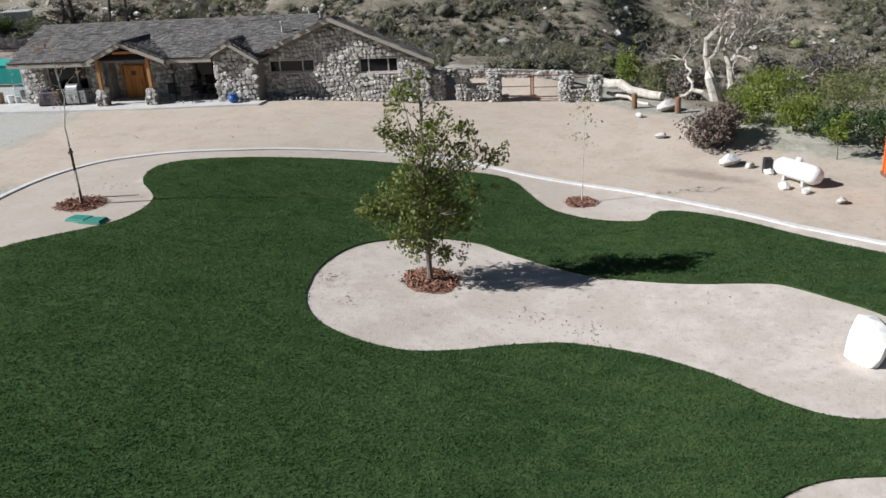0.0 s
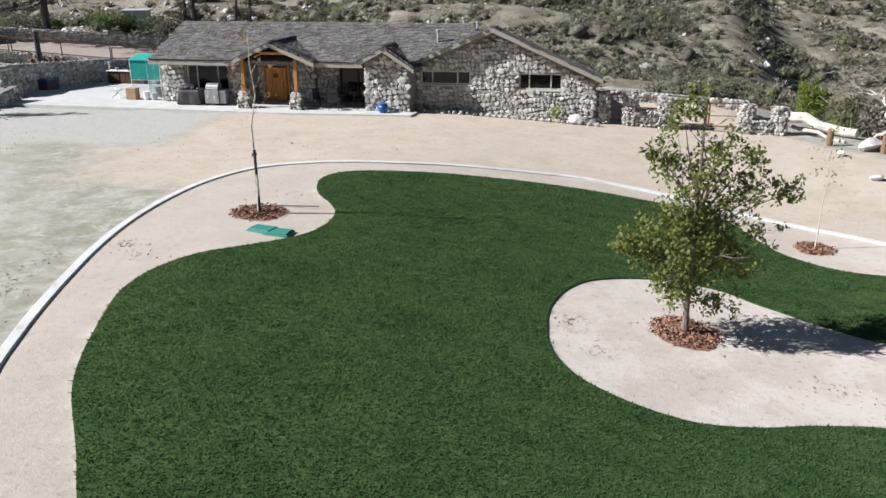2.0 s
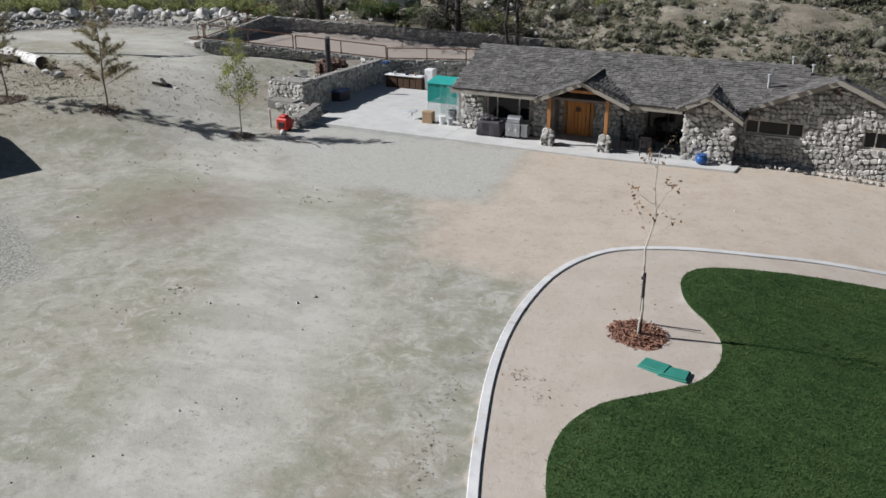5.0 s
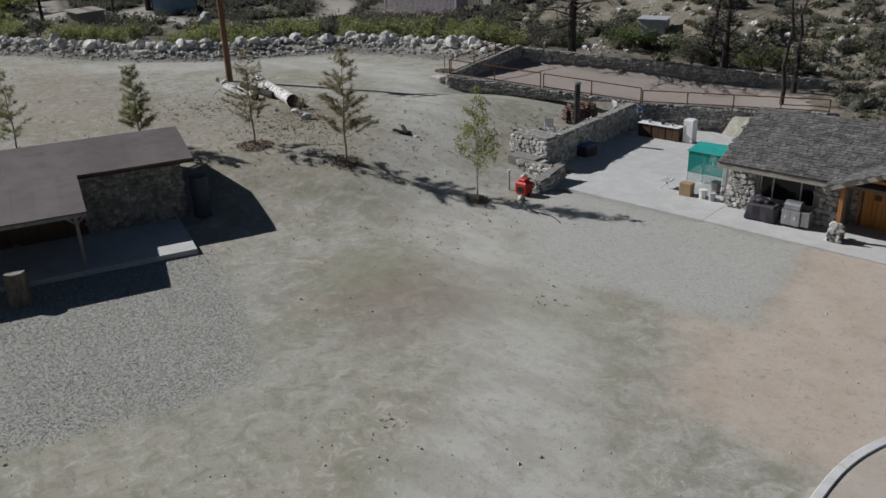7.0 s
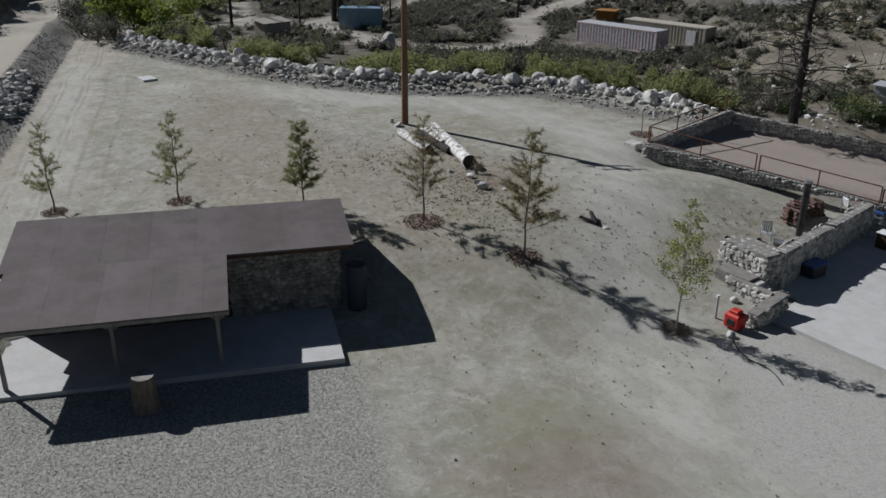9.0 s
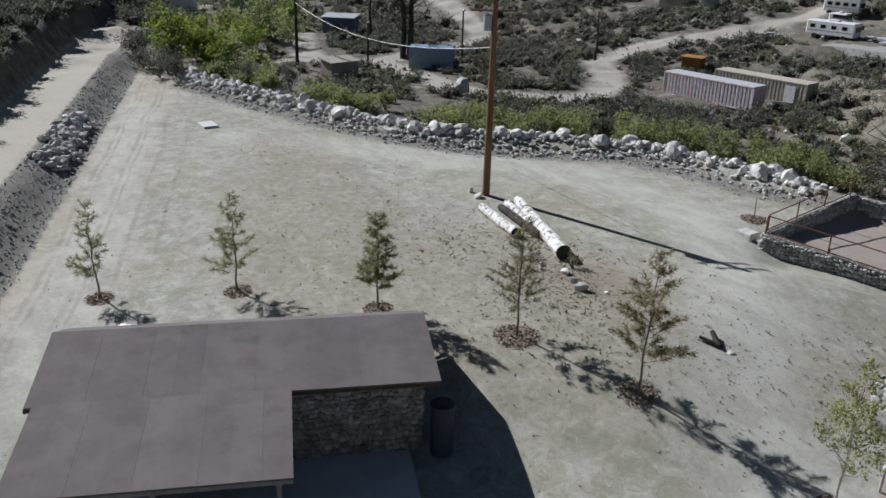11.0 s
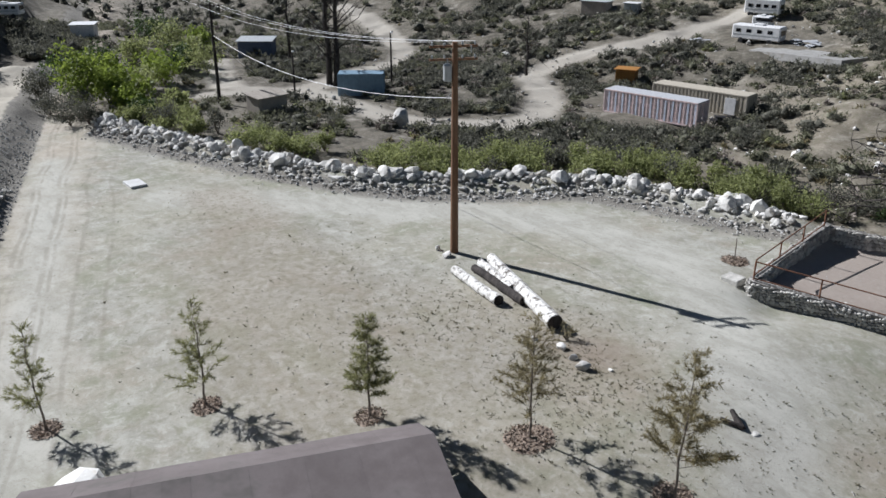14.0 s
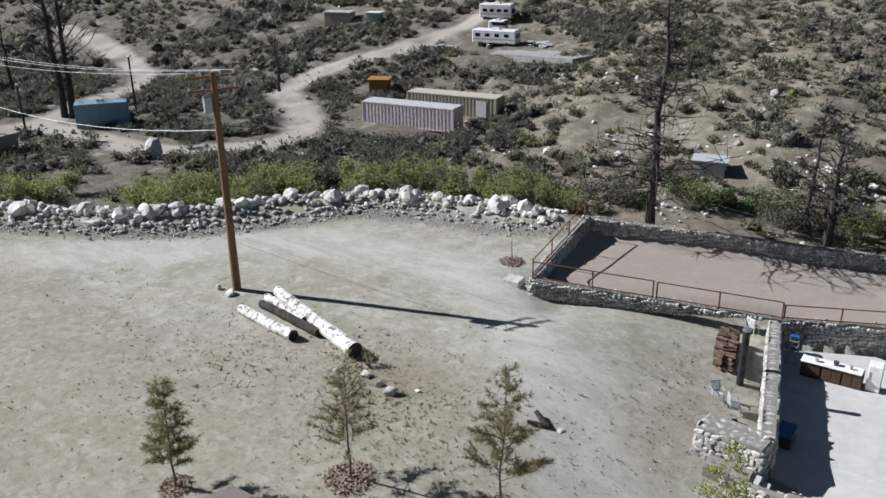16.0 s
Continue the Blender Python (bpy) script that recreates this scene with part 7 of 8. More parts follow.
# young stake by the court
t = thing("sapling", (-57.9, 56.0, g(-57.9, 56.0)), 0, "bare thin sapling in a small earth ring", "sapling")
part("trunk", tube(bmesh.new(), [(-57.9, 56.0, g(-57.9, 56.0) - 0.1), (-57.95, 56.0, g(-57.9, 56.0) + 1.4)], [0.04, 0.025], 7), "bark", t)
ring_of_mulch(-57.9, 56.0, 0.75, seed=77)


# ---- burnt and dead trees ----
def snag(x, y, height, r0, seed, label, n=26, mat="burnt", droop=-0.1, spread=0.22, forks=0):
    r = np.random.default_rng(seed)
    z = g(x, y)
    t = thing("dead_tree", (x, y, z), 0, label, "dead tree")
    twigs = bmesh.new()
    for fk in range(forks + 1):
        b = (x + fk * 0.9, y + fk * 0.35, z - 0.2)
        top = np.array([b[0] + (fk * 1.2 - 0.5 * forks), b[1], z + height * (1 - 0.12 * fk)])
        trunk = wander(b, top, 9, 0.1, r)
        part("trunk", tube(bmesh.new(), trunk, [r0 * (1 - 0.9 * k / 8) for k in range(9)], 9), mat, t)
        for k in range(n):
            f = 0.18 + 0.8 * k / n
            i = min(int(f * 8), 7)
            p = trunk[i] + (trunk[i + 1] - trunk[i]) * (f * 8 - i)
            a = r.uniform(0, 6.283)
            L = height * spread * (1.1 - f * 0.85) * r.uniform(0.4, 1.2)
            e = p + np.array([math.cos(a) * L, math.sin(a) * L, L * (droop + r.uniform(-0.2, 0.35) + 0.5 * f * f)])
            br = wander(p, e, 4, L * 0.06, r)
            tube(twigs, br, [r0 * 0.22 * (1 - f * 0.6), r0 * 0.15 * (1 - f * 0.6), r0 * 0.1, 0.02], 5, cap=False)
            for _ in range(6):
                j = br[r.integers(1, 4)]
                q = j + r.normal(0, L * 0.22, 3)
                tube(twigs, [j, q], [0.03, 0.012], 3, cap=False)
    part("bare_crown", twigs, mat, t)


snag(-52.9, 65.9, 15.5, 0.36, 41, "tall burnt conifer with bare drooping branches", 90, spread=0.3)
snag(-42.9, 72.4, 7.5, 0.36, 42, "short burnt tree with bare limbs", 60, spread=0.38, droop=0.25)
snag(-35.9, 66.4, 11, 0.16, 43, "slim bare burnt trunk behind the house", 24, spread=0.16)
snag(-117.4, 65.4, 19, 0.4, 44, "large burnt double-trunked tree", 44, spread=0.26, droop=0.6, forks=1)
snag(-108, 88, 7, 0.22, 45, "small burnt bare tree", 22, spread=0.4, droop=0.5)
snag(-36.5, 70.2, 9, 0.2, 46, "slim burnt tree behind the house", 40, spread=0.26)
snag(-44.5, 74.0, 8, 0.22, 47, "slim burnt tree behind the court", 40, spread=0.3)
snag(-135, 70, 10, 0.25, 48, "bare burnt tree far off", 20, spread=0.3, droop=0.4)


def sycamore(x, y, z, height, seed):
    r = np.random.default_rng(seed)
    t = thing("dead_sycamore", (x, y, z), 0, "bleached dead sycamore with twisted bare limbs", "dead tree")
    bm = bmesh.new()
    tips = []

    def grow(p, d, L, rad, depth):
        e = p + d * L
        m = wander(p, e, 4, L * 0.07, r)
        tube(bm, m, [rad, rad * 0.88, rad * 0.76, rad * 0.62], 8 if depth < 2 else 5, cap=False)
        if depth == 5:
            tips.append(e)
            return
        for _ in range(2 if depth < 3 else 3):
            nd = d + r.normal(0, 0.55, 3) + np.array([0, 0, 0.12])
            nd /= np.linalg.norm(nd)
            grow(e, nd, L * r.uniform(0.6, 0.85), rad * 0.6, depth + 1)

    for d, L, rad in (((-0.25, 0.1, 1), 2.4, 0.42), ((0.3, 0, 0.95), 2.2, 0.34), ((0.85, 0.1, 0.3), 2.2, 0.26), ((-0.8, 0.1, 0.45), 1.8, 0.2)):
        d = np.array(d) / np.linalg.norm(d)
        grow(np.array([x, y, z - 0.1]), d, L * height / 8, rad * height / 8, 0)
    part("trunk", bm, "pale_bark", t)
    tips = np.array(tips)
    c = np.repeat(tips, 14, 0) + r.normal(0, 0.5, (len(tips) * 14, 3))
    a = r.normal(0, 1, (len(c), 3))
    a /= np.linalg.norm(a, axis=1)[:, None]
    s = np.cross(a, r.normal(0, 1, (len(c), 3)))
    s /= np.linalg.norm(s, axis=1)[:, None]
    L = r.uniform(0.3, 0.8, len(c))[:, None]
    part("twig_mass", quads_mesh("twig_mass", np.stack([c - s * 0.012, c + s * 0.012, c + a * L + s * 0.006, c + a * L - s * 0.006], 1).reshape(-1, 3)), "twig", t, kind="stuff")


sycamore(8.9, 45.6, g(8.9, 45.6), 6.6, 61)

# ---- boulder berm along the yard's edge ----
r = random.Random(12)
CREST = smooth_line(BERM, 10)
INNER = smooth_line(BERM_IN, 10)


def along(line, s):
    k = np.r_[0, np.cumsum(np.linalg.norm(np.diff(line, axis=0), axis=1))]
    s = s * k[-1]
    return np.interp(s, k, line[:, 0]), np.interp(s, k, line[:, 1])


for k in range(290):
    s = (k + r.random()) / 290
    x, y = along(CREST, s)
    big = r.random() < 0.14
    size = r.uniform(0.95, 1.45) if big else r.uniform(0.45, 0.95)
    o = r.gauss(0, 0.7)
    x, y = x + o * 0.4, y + o
    boulder("boulder", x, y, size, k + 200, "boulder", "large pale granite boulder on the rock berm" if big else "pale granite boulder on the rock berm", "boulders of the berm", r.uniform(0.65, 0.95), 0.25)


def rubble(name, xy, sizes, mat, label, seed, lift=0.25, meshes=None):
    """Many loose stones as one mesh."""
    q = np.random.default_rng(seed)
    verts, faces, count = [], [], 0
    base = [(np.array([v.co for v in m.vertices]), [tuple(p.vertices) for p in m.polygons]) for m in (meshes or LOW_ROCKS)]
    z = gz(xy[:, 0], xy[:, 1])
    for (x, y), s, h in zip(xy, sizes, z):
        mv, mf = base[q.integers(0, len(base))]
        a = q.uniform(0, 6.283)
        rot = np.array([[math.cos(a), -math.sin(a), 0], [math.sin(a), math.cos(a), 0], [0, 0, 1]])
        verts.append((mv * (s * q.uniform(0.8, 1.3), s * q.uniform(0.7, 1.1), s * q.uniform(0.5, 0.85))) @ rot.T + (x, y, h + s * lift))
        faces += [tuple(i + count for i in f) for f in mf]
        count += len(mv)
    return tagged(part(name, as_mesh(name, np.vstack(verts), faces), mat), label, "rocks", kind="stuff")


def octa(n=3):
    out = []
    for k in range(n):
        q = random.Random(70 + k)
        v = [Vector(p) * q.uniform(0.4, 0.6) for p in ((1, 0, 0), (-1, 0, 0), (0, 1, 0), (0, -1, 0), (0, 0, 1), (0, 0, -1))]
        out.append(as_mesh("chip", v, [(0, 2, 4), (2, 1, 4), (1, 3, 4), (3, 0, 4), (2, 0, 5), (1, 2, 5), (3, 1, 5), (0, 3, 5)]))
    return out


CHIPS = octa(5)
q = np.random.default_rng(13)
n = 1700
s = q.random(n)
cx, cy = along(CREST, s)
ix, iy = along(INNER, s)
f = q.random(n) ** 1.35 * 1.3 - 0.25
xy = np.stack([cx + (ix - cx) * f + q.normal(0, 0.25, n), cy + (iy - cy) * f + q.normal(0, 0.35, n)], -1)
rubble("berm_rubble", xy, q.uniform(0.12, 0.62, n) * np.clip(1.15 - 0.45 * f, 0.35, 1.2), "boulder_mass", "loose pale granite rubble on the berm", 14)
n = 2200
s = q.random(n)
ix, iy = along(INNER, s)
xy = np.stack([ix + q.normal(0, 0.5, n), iy - np.abs(q.normal(0, 0.9, n)) + 0.9], -1)
rubble("berm_gravel", xy, q.uniform(0.05, 0.2, n), "boulder_mass", "small broken stones at the berm's foot", 15, 0.15, CHIPS)
# second pile on the bank of the raised road
n = 330
a = q.uniform(0, 1, n)
px, py = -87.0 - 12.0 * a, 21.3 + 4.1 * a
xy = np.stack([px + q.normal(0, 0.35, n), py + q.normal(0, 0.55, n)], -1)
rubble("roadside_rubble", xy, q.uniform(0.25, 0.85, n), "boulder_mass", "heap of pale boulders on the road bank", 16, 0.3, ROCKS)

# ---- pebbles, gravel and weeds over the yard ----
n = 2600
x, y = q.uniform(-72, -12, n), q.uniform(10, 60, n)
ok = ~inside(x, y, KERB) & ~((x > -41) & (y > 42.2) & (x < -6)) & (bank_dist(x, y) < 0)
xy = np.stack([x[ok], y[ok]], -1)
rubble("yard_pebbles", xy, q.uniform(0.02, 0.085, len(xy)) * (1 + 0.6 * (q.random(len(xy)) < 0.02)), "boulder_mass", "scattered small stones over the bare yard", 17, 0.15, CHIPS)
for nm, poly, cnt, sz, lab in (("shed_gravel", PAD_WEST, 24000, (0.025, 0.055), "loose grey crushed gravel before the shed"), ("terrace_gravel", PAD_HOUSE, 3500, (0.012, 0.03), "fine pale gravel before the terrace")):
    p = np.array(poly)
    x, y = q.uniform(p[:, 0].min(), p[:, 0].max(), cnt * 2), q.uniform(p[:, 1].min(), p[:, 1].max(), cnt * 2)
    ok = inside(x, y, poly)
    xy = np.stack([x[ok], y[ok]], -1)[:cnt]
    xy += q.normal(0, 0.35, xy.shape)
    rubble(nm, xy, q.uniform(*sz, len(xy)), "boulder_mass", lab, 18, 0.1, CHIPS)


def tufts(name, xy, size, mat, label, per=9, seed=20):
    w = np.random.default_rng(seed)
    c = np.repeat(np.column_stack([xy, gz(xy[:, 0], xy[:, 1])]), per, 0)
    s = np.repeat(size, per)
    d = w.normal(0, 1, (len(c), 3))
    d[:, 2] = np.abs(d[:, 2]) * 0.9 + 0.25
    d /= np.linalg.norm(d, axis=1)[:, None]
    side = np.cross(d, w.normal(0, 1, d.shape))
    side /= np.linalg.norm(side, axis=1)[:, None]
    L = (s * w.uniform(0.6, 1.3, len(c)))[:, None]
    c = c + w.normal(0, 0.25, c.shape) * s[:, None] * np.array([1, 1, 0])
    v = np.stack([c - side * L * 0.12, c + side * L * 0.12, c + d * L + side * L * 0.06, c + d * L - side * L * 0.06], 1).reshape(-1, 3)
    return tagged(part(name, quads_mesh(name, v), mat), label, "weeds", kind="stuff")


def blob(n, x, y, sx, sy):
    return np.column_stack([q.normal(x, sx, n), q.normal(y, sy, n)])


xy = np.vstack([blob(4600, -56.0, 39.6, 4.8, 2.6), blob(900, -64, 38.5, 7, 3.5), blob(700, -59, 34, 6, 3.5), blob(600, -44.6, 47.5, 1.6, 3.8), blob(260, -50, 39, 4, 2), blob(80, -66, 26, 4, 4), blob(150, -78, 38, 5, 3), blob(60, -38.5, 37.5, 1.6, 1.2), blob(70, -41, 34, 3, 3), blob(500, -70, 33, 9, 5), blob(260, -86, 36, 6, 3), blob(200, -47, 35.5, 4, 1.8), blob(26, -31.2, 31.4, 0.5, 0.3), blob(14, -37.6, 33.2, 0.6, 0.4), blob(22, -30.3, 22.2, 0.35, 0.3), blob(30, -35, 29, 3, 2.5)])
xy = xy[~inside(xy[:, 0], xy[:, 1], PAD_WEST)]
xy = xy[q.random(len(xy)) < 0.5]
tufts("dry_weeds", xy, q.uniform(0.03, 0.08, len(xy)) * (1 + (q.random(len(xy)) < 0.04)), "small_weed", "low dry weeds scattered over bare earth", 9, 21)
k = q.uniform(0, 1, 340)
xy = np.vstack([np.column_stack([np.interp(k, (0, 0.5, 1), (-17.3, -18.75, -19.75)) - np.abs(q.normal(0.15, 0.35, 340)), np.interp(k, (0, 0.5, 1), (13.6, 17.6, 22.4)) + q.normal(0, 0.25, 340)]),
                blob(90, -18.9, 17.6, 0.35, 0.6), blob(60, -17.9, 15.2, 0.3, 0.4), blob(70, -18.1, 21.9, 0.28, 0.2), blob(50, -17.3, 21.3, 0.4, 0.25), blob(40, -16.4, 27.6, 0.6, 1.0), blob(60, -5.85, 21.2, 0.16, 0.2),
                blob(50, -5.0, 19.9, 0.18, 0.16), blob(60, -2.0, 21.0, 2.2, 1.4), blob(45, 0.0, 19.9, 0.5, 0.2), blob(45, 1.3, 19.2, 0.4, 0.25), blob(24, 4.4, 21.4, 0.5, 0.3), blob(60, 2.5, 19.0, 2.5, 1.0)])
xy = xy[~inside(xy[:, 0], xy[:, 1], LAWN) | inside(xy[:, 0], xy[:, 1], ISLAND)]
xy = xy[q.random(len(xy)) < 0.6]
tufts("kerb_litter", xy, q.uniform(0.018, 0.05, len(xy)), "litter", "dry leaf litter along the kerb and sand", 7, 22)

# ---- containers, huts and vehicles beyond the berm ----
def at_frame(x, y, dirx, diry, z):
    a = math.atan2(diry, dirx)
    return Matrix.Translation((x, y, z)) @ Matrix.Rotation(a, 4, "Z")


def container(x, y, d, length, depth, height, mats, label, ribs=26, z=None):
    """A shipping container: x, y its near left foot, d the direction of its long side."""
    z = g(x + d[0] * length / 2, y + d[1] * length / 2) + 0.05 if z is None else z
    m = at_frame(x, y, *d, z)
    t = thing("shipping_container", (x, y, z), 0, label, "shipping container")
    part("shell", box(bmesh.new(), (0.04, 0.04, 0.1), (length - 0.04, depth - 0.04, height - 0.05), 0.01, m), mats[0], t)
    for k in range(ribs):
        u = length * (k + 0.5) / ribs
        part("rib", box(bmesh.new(), (u - length / ribs * 0.24, -0.01, 0.16), (u + length / ribs * 0.24, 0.045, height - 0.16), 0.012, m), mats[1 if k % 2 else 0], t)
    for k in range(5):
        v = depth * (k + 0.5) / 5
        part("rib", box(bmesh.new(), (length - 0.045, v - 0.09, 0.16), (length + 0.01, v + 0.09, height - 0.16), 0.01, m), mats[0], t)
    for n, lo, hi in (("bottom_rail", (0, -0.03, 0.0), (length, 0.08, 0.14)), ("top_rail", (0, -0.03, height - 0.14), (length, 0.08, height)), ("corner_post", (0, -0.03, 0.0), (0.14, 0.1, height)),
                      ("corner_post", (length - 0.14, -0.03, 0.0), (length + 0.02, 0.1, height)), ("corner_post", (length - 0.12, depth - 0.1, 0.0), (length + 0.02, depth, height))):
        part(n, box(bmesh.new(), lo, hi, 0.01, m), mats[0], t)
    part("roof", box(bmesh.new(), (0.02, 0.02, height - 0.05), (length - 0.02, depth - 0.02, height + 0.02), 0.01, m), mats[2], t)
    return t, m


container(-88.1, 79.3, (0.990, 0.138), 10.1, 2.2, 2.3, ("cont_a", "rib_blue", "cont_roof"), "faded pink and blue corrugated shipping container")
t, m = container(-87.3, 85.9, (0.990, 0.138), 10.2, 2.2, 2.2, ("cont_b", "cont_b", "cont_b"), "beige corrugated shipping container with white door end")
part("door_panel", box(bmesh.new(), (8.0, -0.06, 0.2), (9.1, -0.012, 1.8), 0.01, m), "white_paint", t, "white side door")
container(-111.3, 62.7, (0.62, 0.784), 5.0, 2.3, 2.35, ("blue_paint", "blue_paint", "blue_paint"), "faded blue shipping container by the road", 14)


def hut(x, y, d, length, depth, h0, h1, wall_mat, roof_mat, label, category="hut"):
    z = g(x, y)
    m = at_frame(x, y, *d, z)
    t = thing("hut", (x, y, z), 0, label, category)
    part("wall", box(bmesh.new(), (0, 0, -0.2), (length, depth, h0), 0.01, m), wall_mat, t)
    c = [m @ Vector(p) for p in ((-0.2, -0.2, h0 + 0.02), (length + 0.2, -0.2, h0 + 0.02), (length + 0.2, depth + 0.2, h1), (-0.2, depth + 0.2, h1))]
    part("roof", slab(bmesh.new(), c, 0.08), roof_mat, t)
    for k in range(int(length / 0.45)):
        part("board", box(bmesh.new(), (k * 0.45 + 0.02, -0.02, 0.0), (k * 0.45 + 0.42, 0.004, h0 - 0.05), 0.006, m), wall_mat, t)
    part("door", box(bmesh.new(), (length * 0.6, -0.05, 0.0), (length * 0.6 + 0.8, -0.02, min(1.75, h0 - 0.1)), 0.01, m), wall_mat, t)


hut(-141.0, 65.5, (0.64, 0.77), 4.6, 3.0, 2.3, 2.6, "hut_blue", "tank_grey", "dull blue-grey cabin far off among trees")
hut(-107.8, 51.5, (-0.15, 0.99), 3.4, 2.1, 1.8, 2.1, "hut_wall", "hut_wall", "small brown board hut with a lean-to roof")
hut(-96.0, 90.4, (0.9, 0.43), 2.2, 1.8, 1.9, 1.95, "rust_box", "rust_box", "rust-orange steel site box")
hut(-120.2, 110.8, (0.97, 0.25), 4.0, 2.2, 1.8, 1.85, "hut_wall", "tank_grey", "dark low trailer shed on the hillside")
hut(-113.2, 112.0, (0.97, 0.25), 1.9, 1.6, 1.7, 1.75, "tank_grey", "white_paint", "small pale grey equipment hut")
hut(-54.3, 79.0, (0.97, 0.2), 2.4, 1.6, 1.3, 1.4, "tank_grey", "tank_grey", "grey steel tank box among the scrub")
hut(-173, 53, (0.5, 0.86), 3.5, 2.5, 2.0, 2.2, "white_paint", "white_paint", "tiny white hut far along the road")


def camper(x, y, d, length, h, label, kind="motorhome"):
    z = g(x, y) + 0.05
    m = at_frame(x, y, *d, z)
    t = thing(kind, (x, y, z), 0, label, "vehicle")
    bm = box(bmesh.new(), (0, 0, 0.45), (length, 1.9, h), 0.12, m)
    part("body", bm, "white_paint", t)
    part("stripe", box(bmesh.new(), (0.2, -0.012, 0.9), (length - 0.2, -0.002, 1.05), 0, m), "tank_grey", t)
    for k in range(4):
        part("window", box(bmesh.new(), (0.5 + k * length * 0.22, -0.014, 1.25), (0.5 + k * length * 0.22 + 0.6, -0.003, 1.65), 0.0, m), "glass", t)
    part("windscreen", box(bmesh.new(), (length - 0.02, 0.2, 1.1), (length + 0.012, 1.7, 1.7), 0.0, m), "glass", t)
    for u in (length * 0.2, length * 0.8):
        part("wheel", tube(bmesh.new(), [m @ Vector((u, -0.02, 0.3)), m @ Vector((u, 0.2, 0.3))], [0.32, 0.32], 14), "black_steel", t)
    part("roof_unit", box(bmesh.new(), (length * 0.4, 0.5, h), (length * 0.6, 1.3, h + 0.18), 0.03, m), "white_paint", t)


camper(-92.4, 107.2, (0.99, 0.14), 5.9, 2.1, "white motorhome with a window band parked on the hillside")
camper(-97.0, 116.6, (0.98, 0.2), 4.6, 2.3, "older white and blue camper van on the hillside", "camper_van")
camper(-92.6, 111.6, (0.98, 0.2), 2.2, 1.8, "small white trailer beside the motorhomes", "caravan")
camper(-168.5, 41.0, (0.6, 0.8), 4.5, 2.0, "white caravan far along the dirt road", "caravan")
t = thing("foundation_wall", (-81, 103, g(-81, 103)), 0, "low grey block wall of a bare pad", "wall")
part("blockwork", slab(bmesh.new(), [(-88.4, 104.9, g(-88.4, 104.9) + 0.2), (-75.5, 101.2, g(-75.5, 101.2) + 0.9), (-74.5, 105.0, g(-75.5, 101.2) + 0.95), (-87.5, 108.5, g(-88.4, 104.9) + 0.55)], 0.8), "old_concrete", t)
for k, (x, y, w) in enumerate(((-84.6, 108.6, 1.2), (-82.6, 108.4, 1.6), (-95.4, 105.2, 1.5), (-78.2, 84.6, 1.0), (-77.4, 85.2, 0.8))):
    z = g(x, y)
    t = thing("scrap_pile", (x, y, z), 0, "heap of pale scrap sheets and boards" if k < 3 else "dark pile of machine parts by a container", "scrap")
    rr = random.Random(k)
    for j in range(5):
        part("sheet", box(bmesh.new(), (-w / 2, -0.3, 0), (w / 2, 0.3, 0.06), 0.005, Matrix.Translation((x + rr.uniform(-0.4, 0.4), y + rr.uniform(-0.3, 0.3), z + 0.08 + 0.12 * j)) @ pose(0, 0, 0, rr.uniform(-12, 12), rr.uniform(-12, 12), rr.uniform(0, 180))),
             "cont_roof" if k < 3 else "black_steel", t)
boulder("boulder", -96.4, 60.2, 2.4, 2, label="big grey boulder beside the dirt road", squash=0.9)


# ---- shrubs that can be told apart ----
def shrub(x, y, rad, height, mat, label, leaves=700, size=0.09, seed=1, name="shrub", stems=7, category="shrub", uneven=5):
    r = np.random.default_rng(seed)
    z = g(x, y)
    t = thing(name, (x, y, z), 0, label, category)
    bm = bmesh.new()
    pts = []
    for k in range(uneven):
        a, d = r.uniform(0, 6.283), rad * 0.55 * math.sqrt(r.random())
        c = np.array([x + math.cos(a) * d, y + math.sin(a) * d, z + height * r.uniform(0.4, 0.68)])
        tube(bm, [(x, y, z - 0.05), ((x + c[0]) / 2, (y + c[1]) / 2, (z + c[2]) / 2), c], [0.05, 0.035, 0.012], 5, cap=False)
        n = leaves // uneven
        tw = clump_points(max(8, n // 10), c, (rad * 0.6, rad * 0.6, height * 0.42), r, 0.4)
        p = tw[r.integers(0, len(tw), n)] + r.normal(0, rad * 0.09, (n, 3))
        p[:, 2] = np.maximum(p[:, 2], z + 0.03)
        pts.append(p)
    part("stem", bm, "bark", t)
    part("foliage", quads_mesh("foliage", leaf_quads(np.vstack(pts), size, r)), mat, t)


r = random.Random(31)
# willows and brush behind the berm
for k in range(96):
    s = (k + r.uniform(0.1, 0.9)) / 96
    x, y = along(CREST, s)
    o = r.uniform(1.6, 6.0)
    if -103 < x < -97.5 or -90.5 < x < -86 or r.random() < 0.12:
        continue
    x, y = x - 0.35 * o + r.uniform(-1, 1), y + o
    shrub(x, y, r.uniform(1.1, 2.1), r.uniform(1.3, 2.5), "willow" if r.random() < 0.85 else "chaparral_dark", "olive-green willow brush behind the berm", 1150, 0.085, k + 500, "willow_shrub")
for x, y, rad, h in ((-121.6, 39.4, 2.6, 7.0), (-118.6, 41.6, 2.2, 4.6), (-125.0, 42.5, 2.4, 5.2), (-116.0, 42.4, 1.9, 3.4)):
    shrub(x, y, rad, h, "bright_green", "tall fresh green cottonwood thicket", 2600, 0.17, int(h * 10), "cottonwood", category="tree", uneven=9)
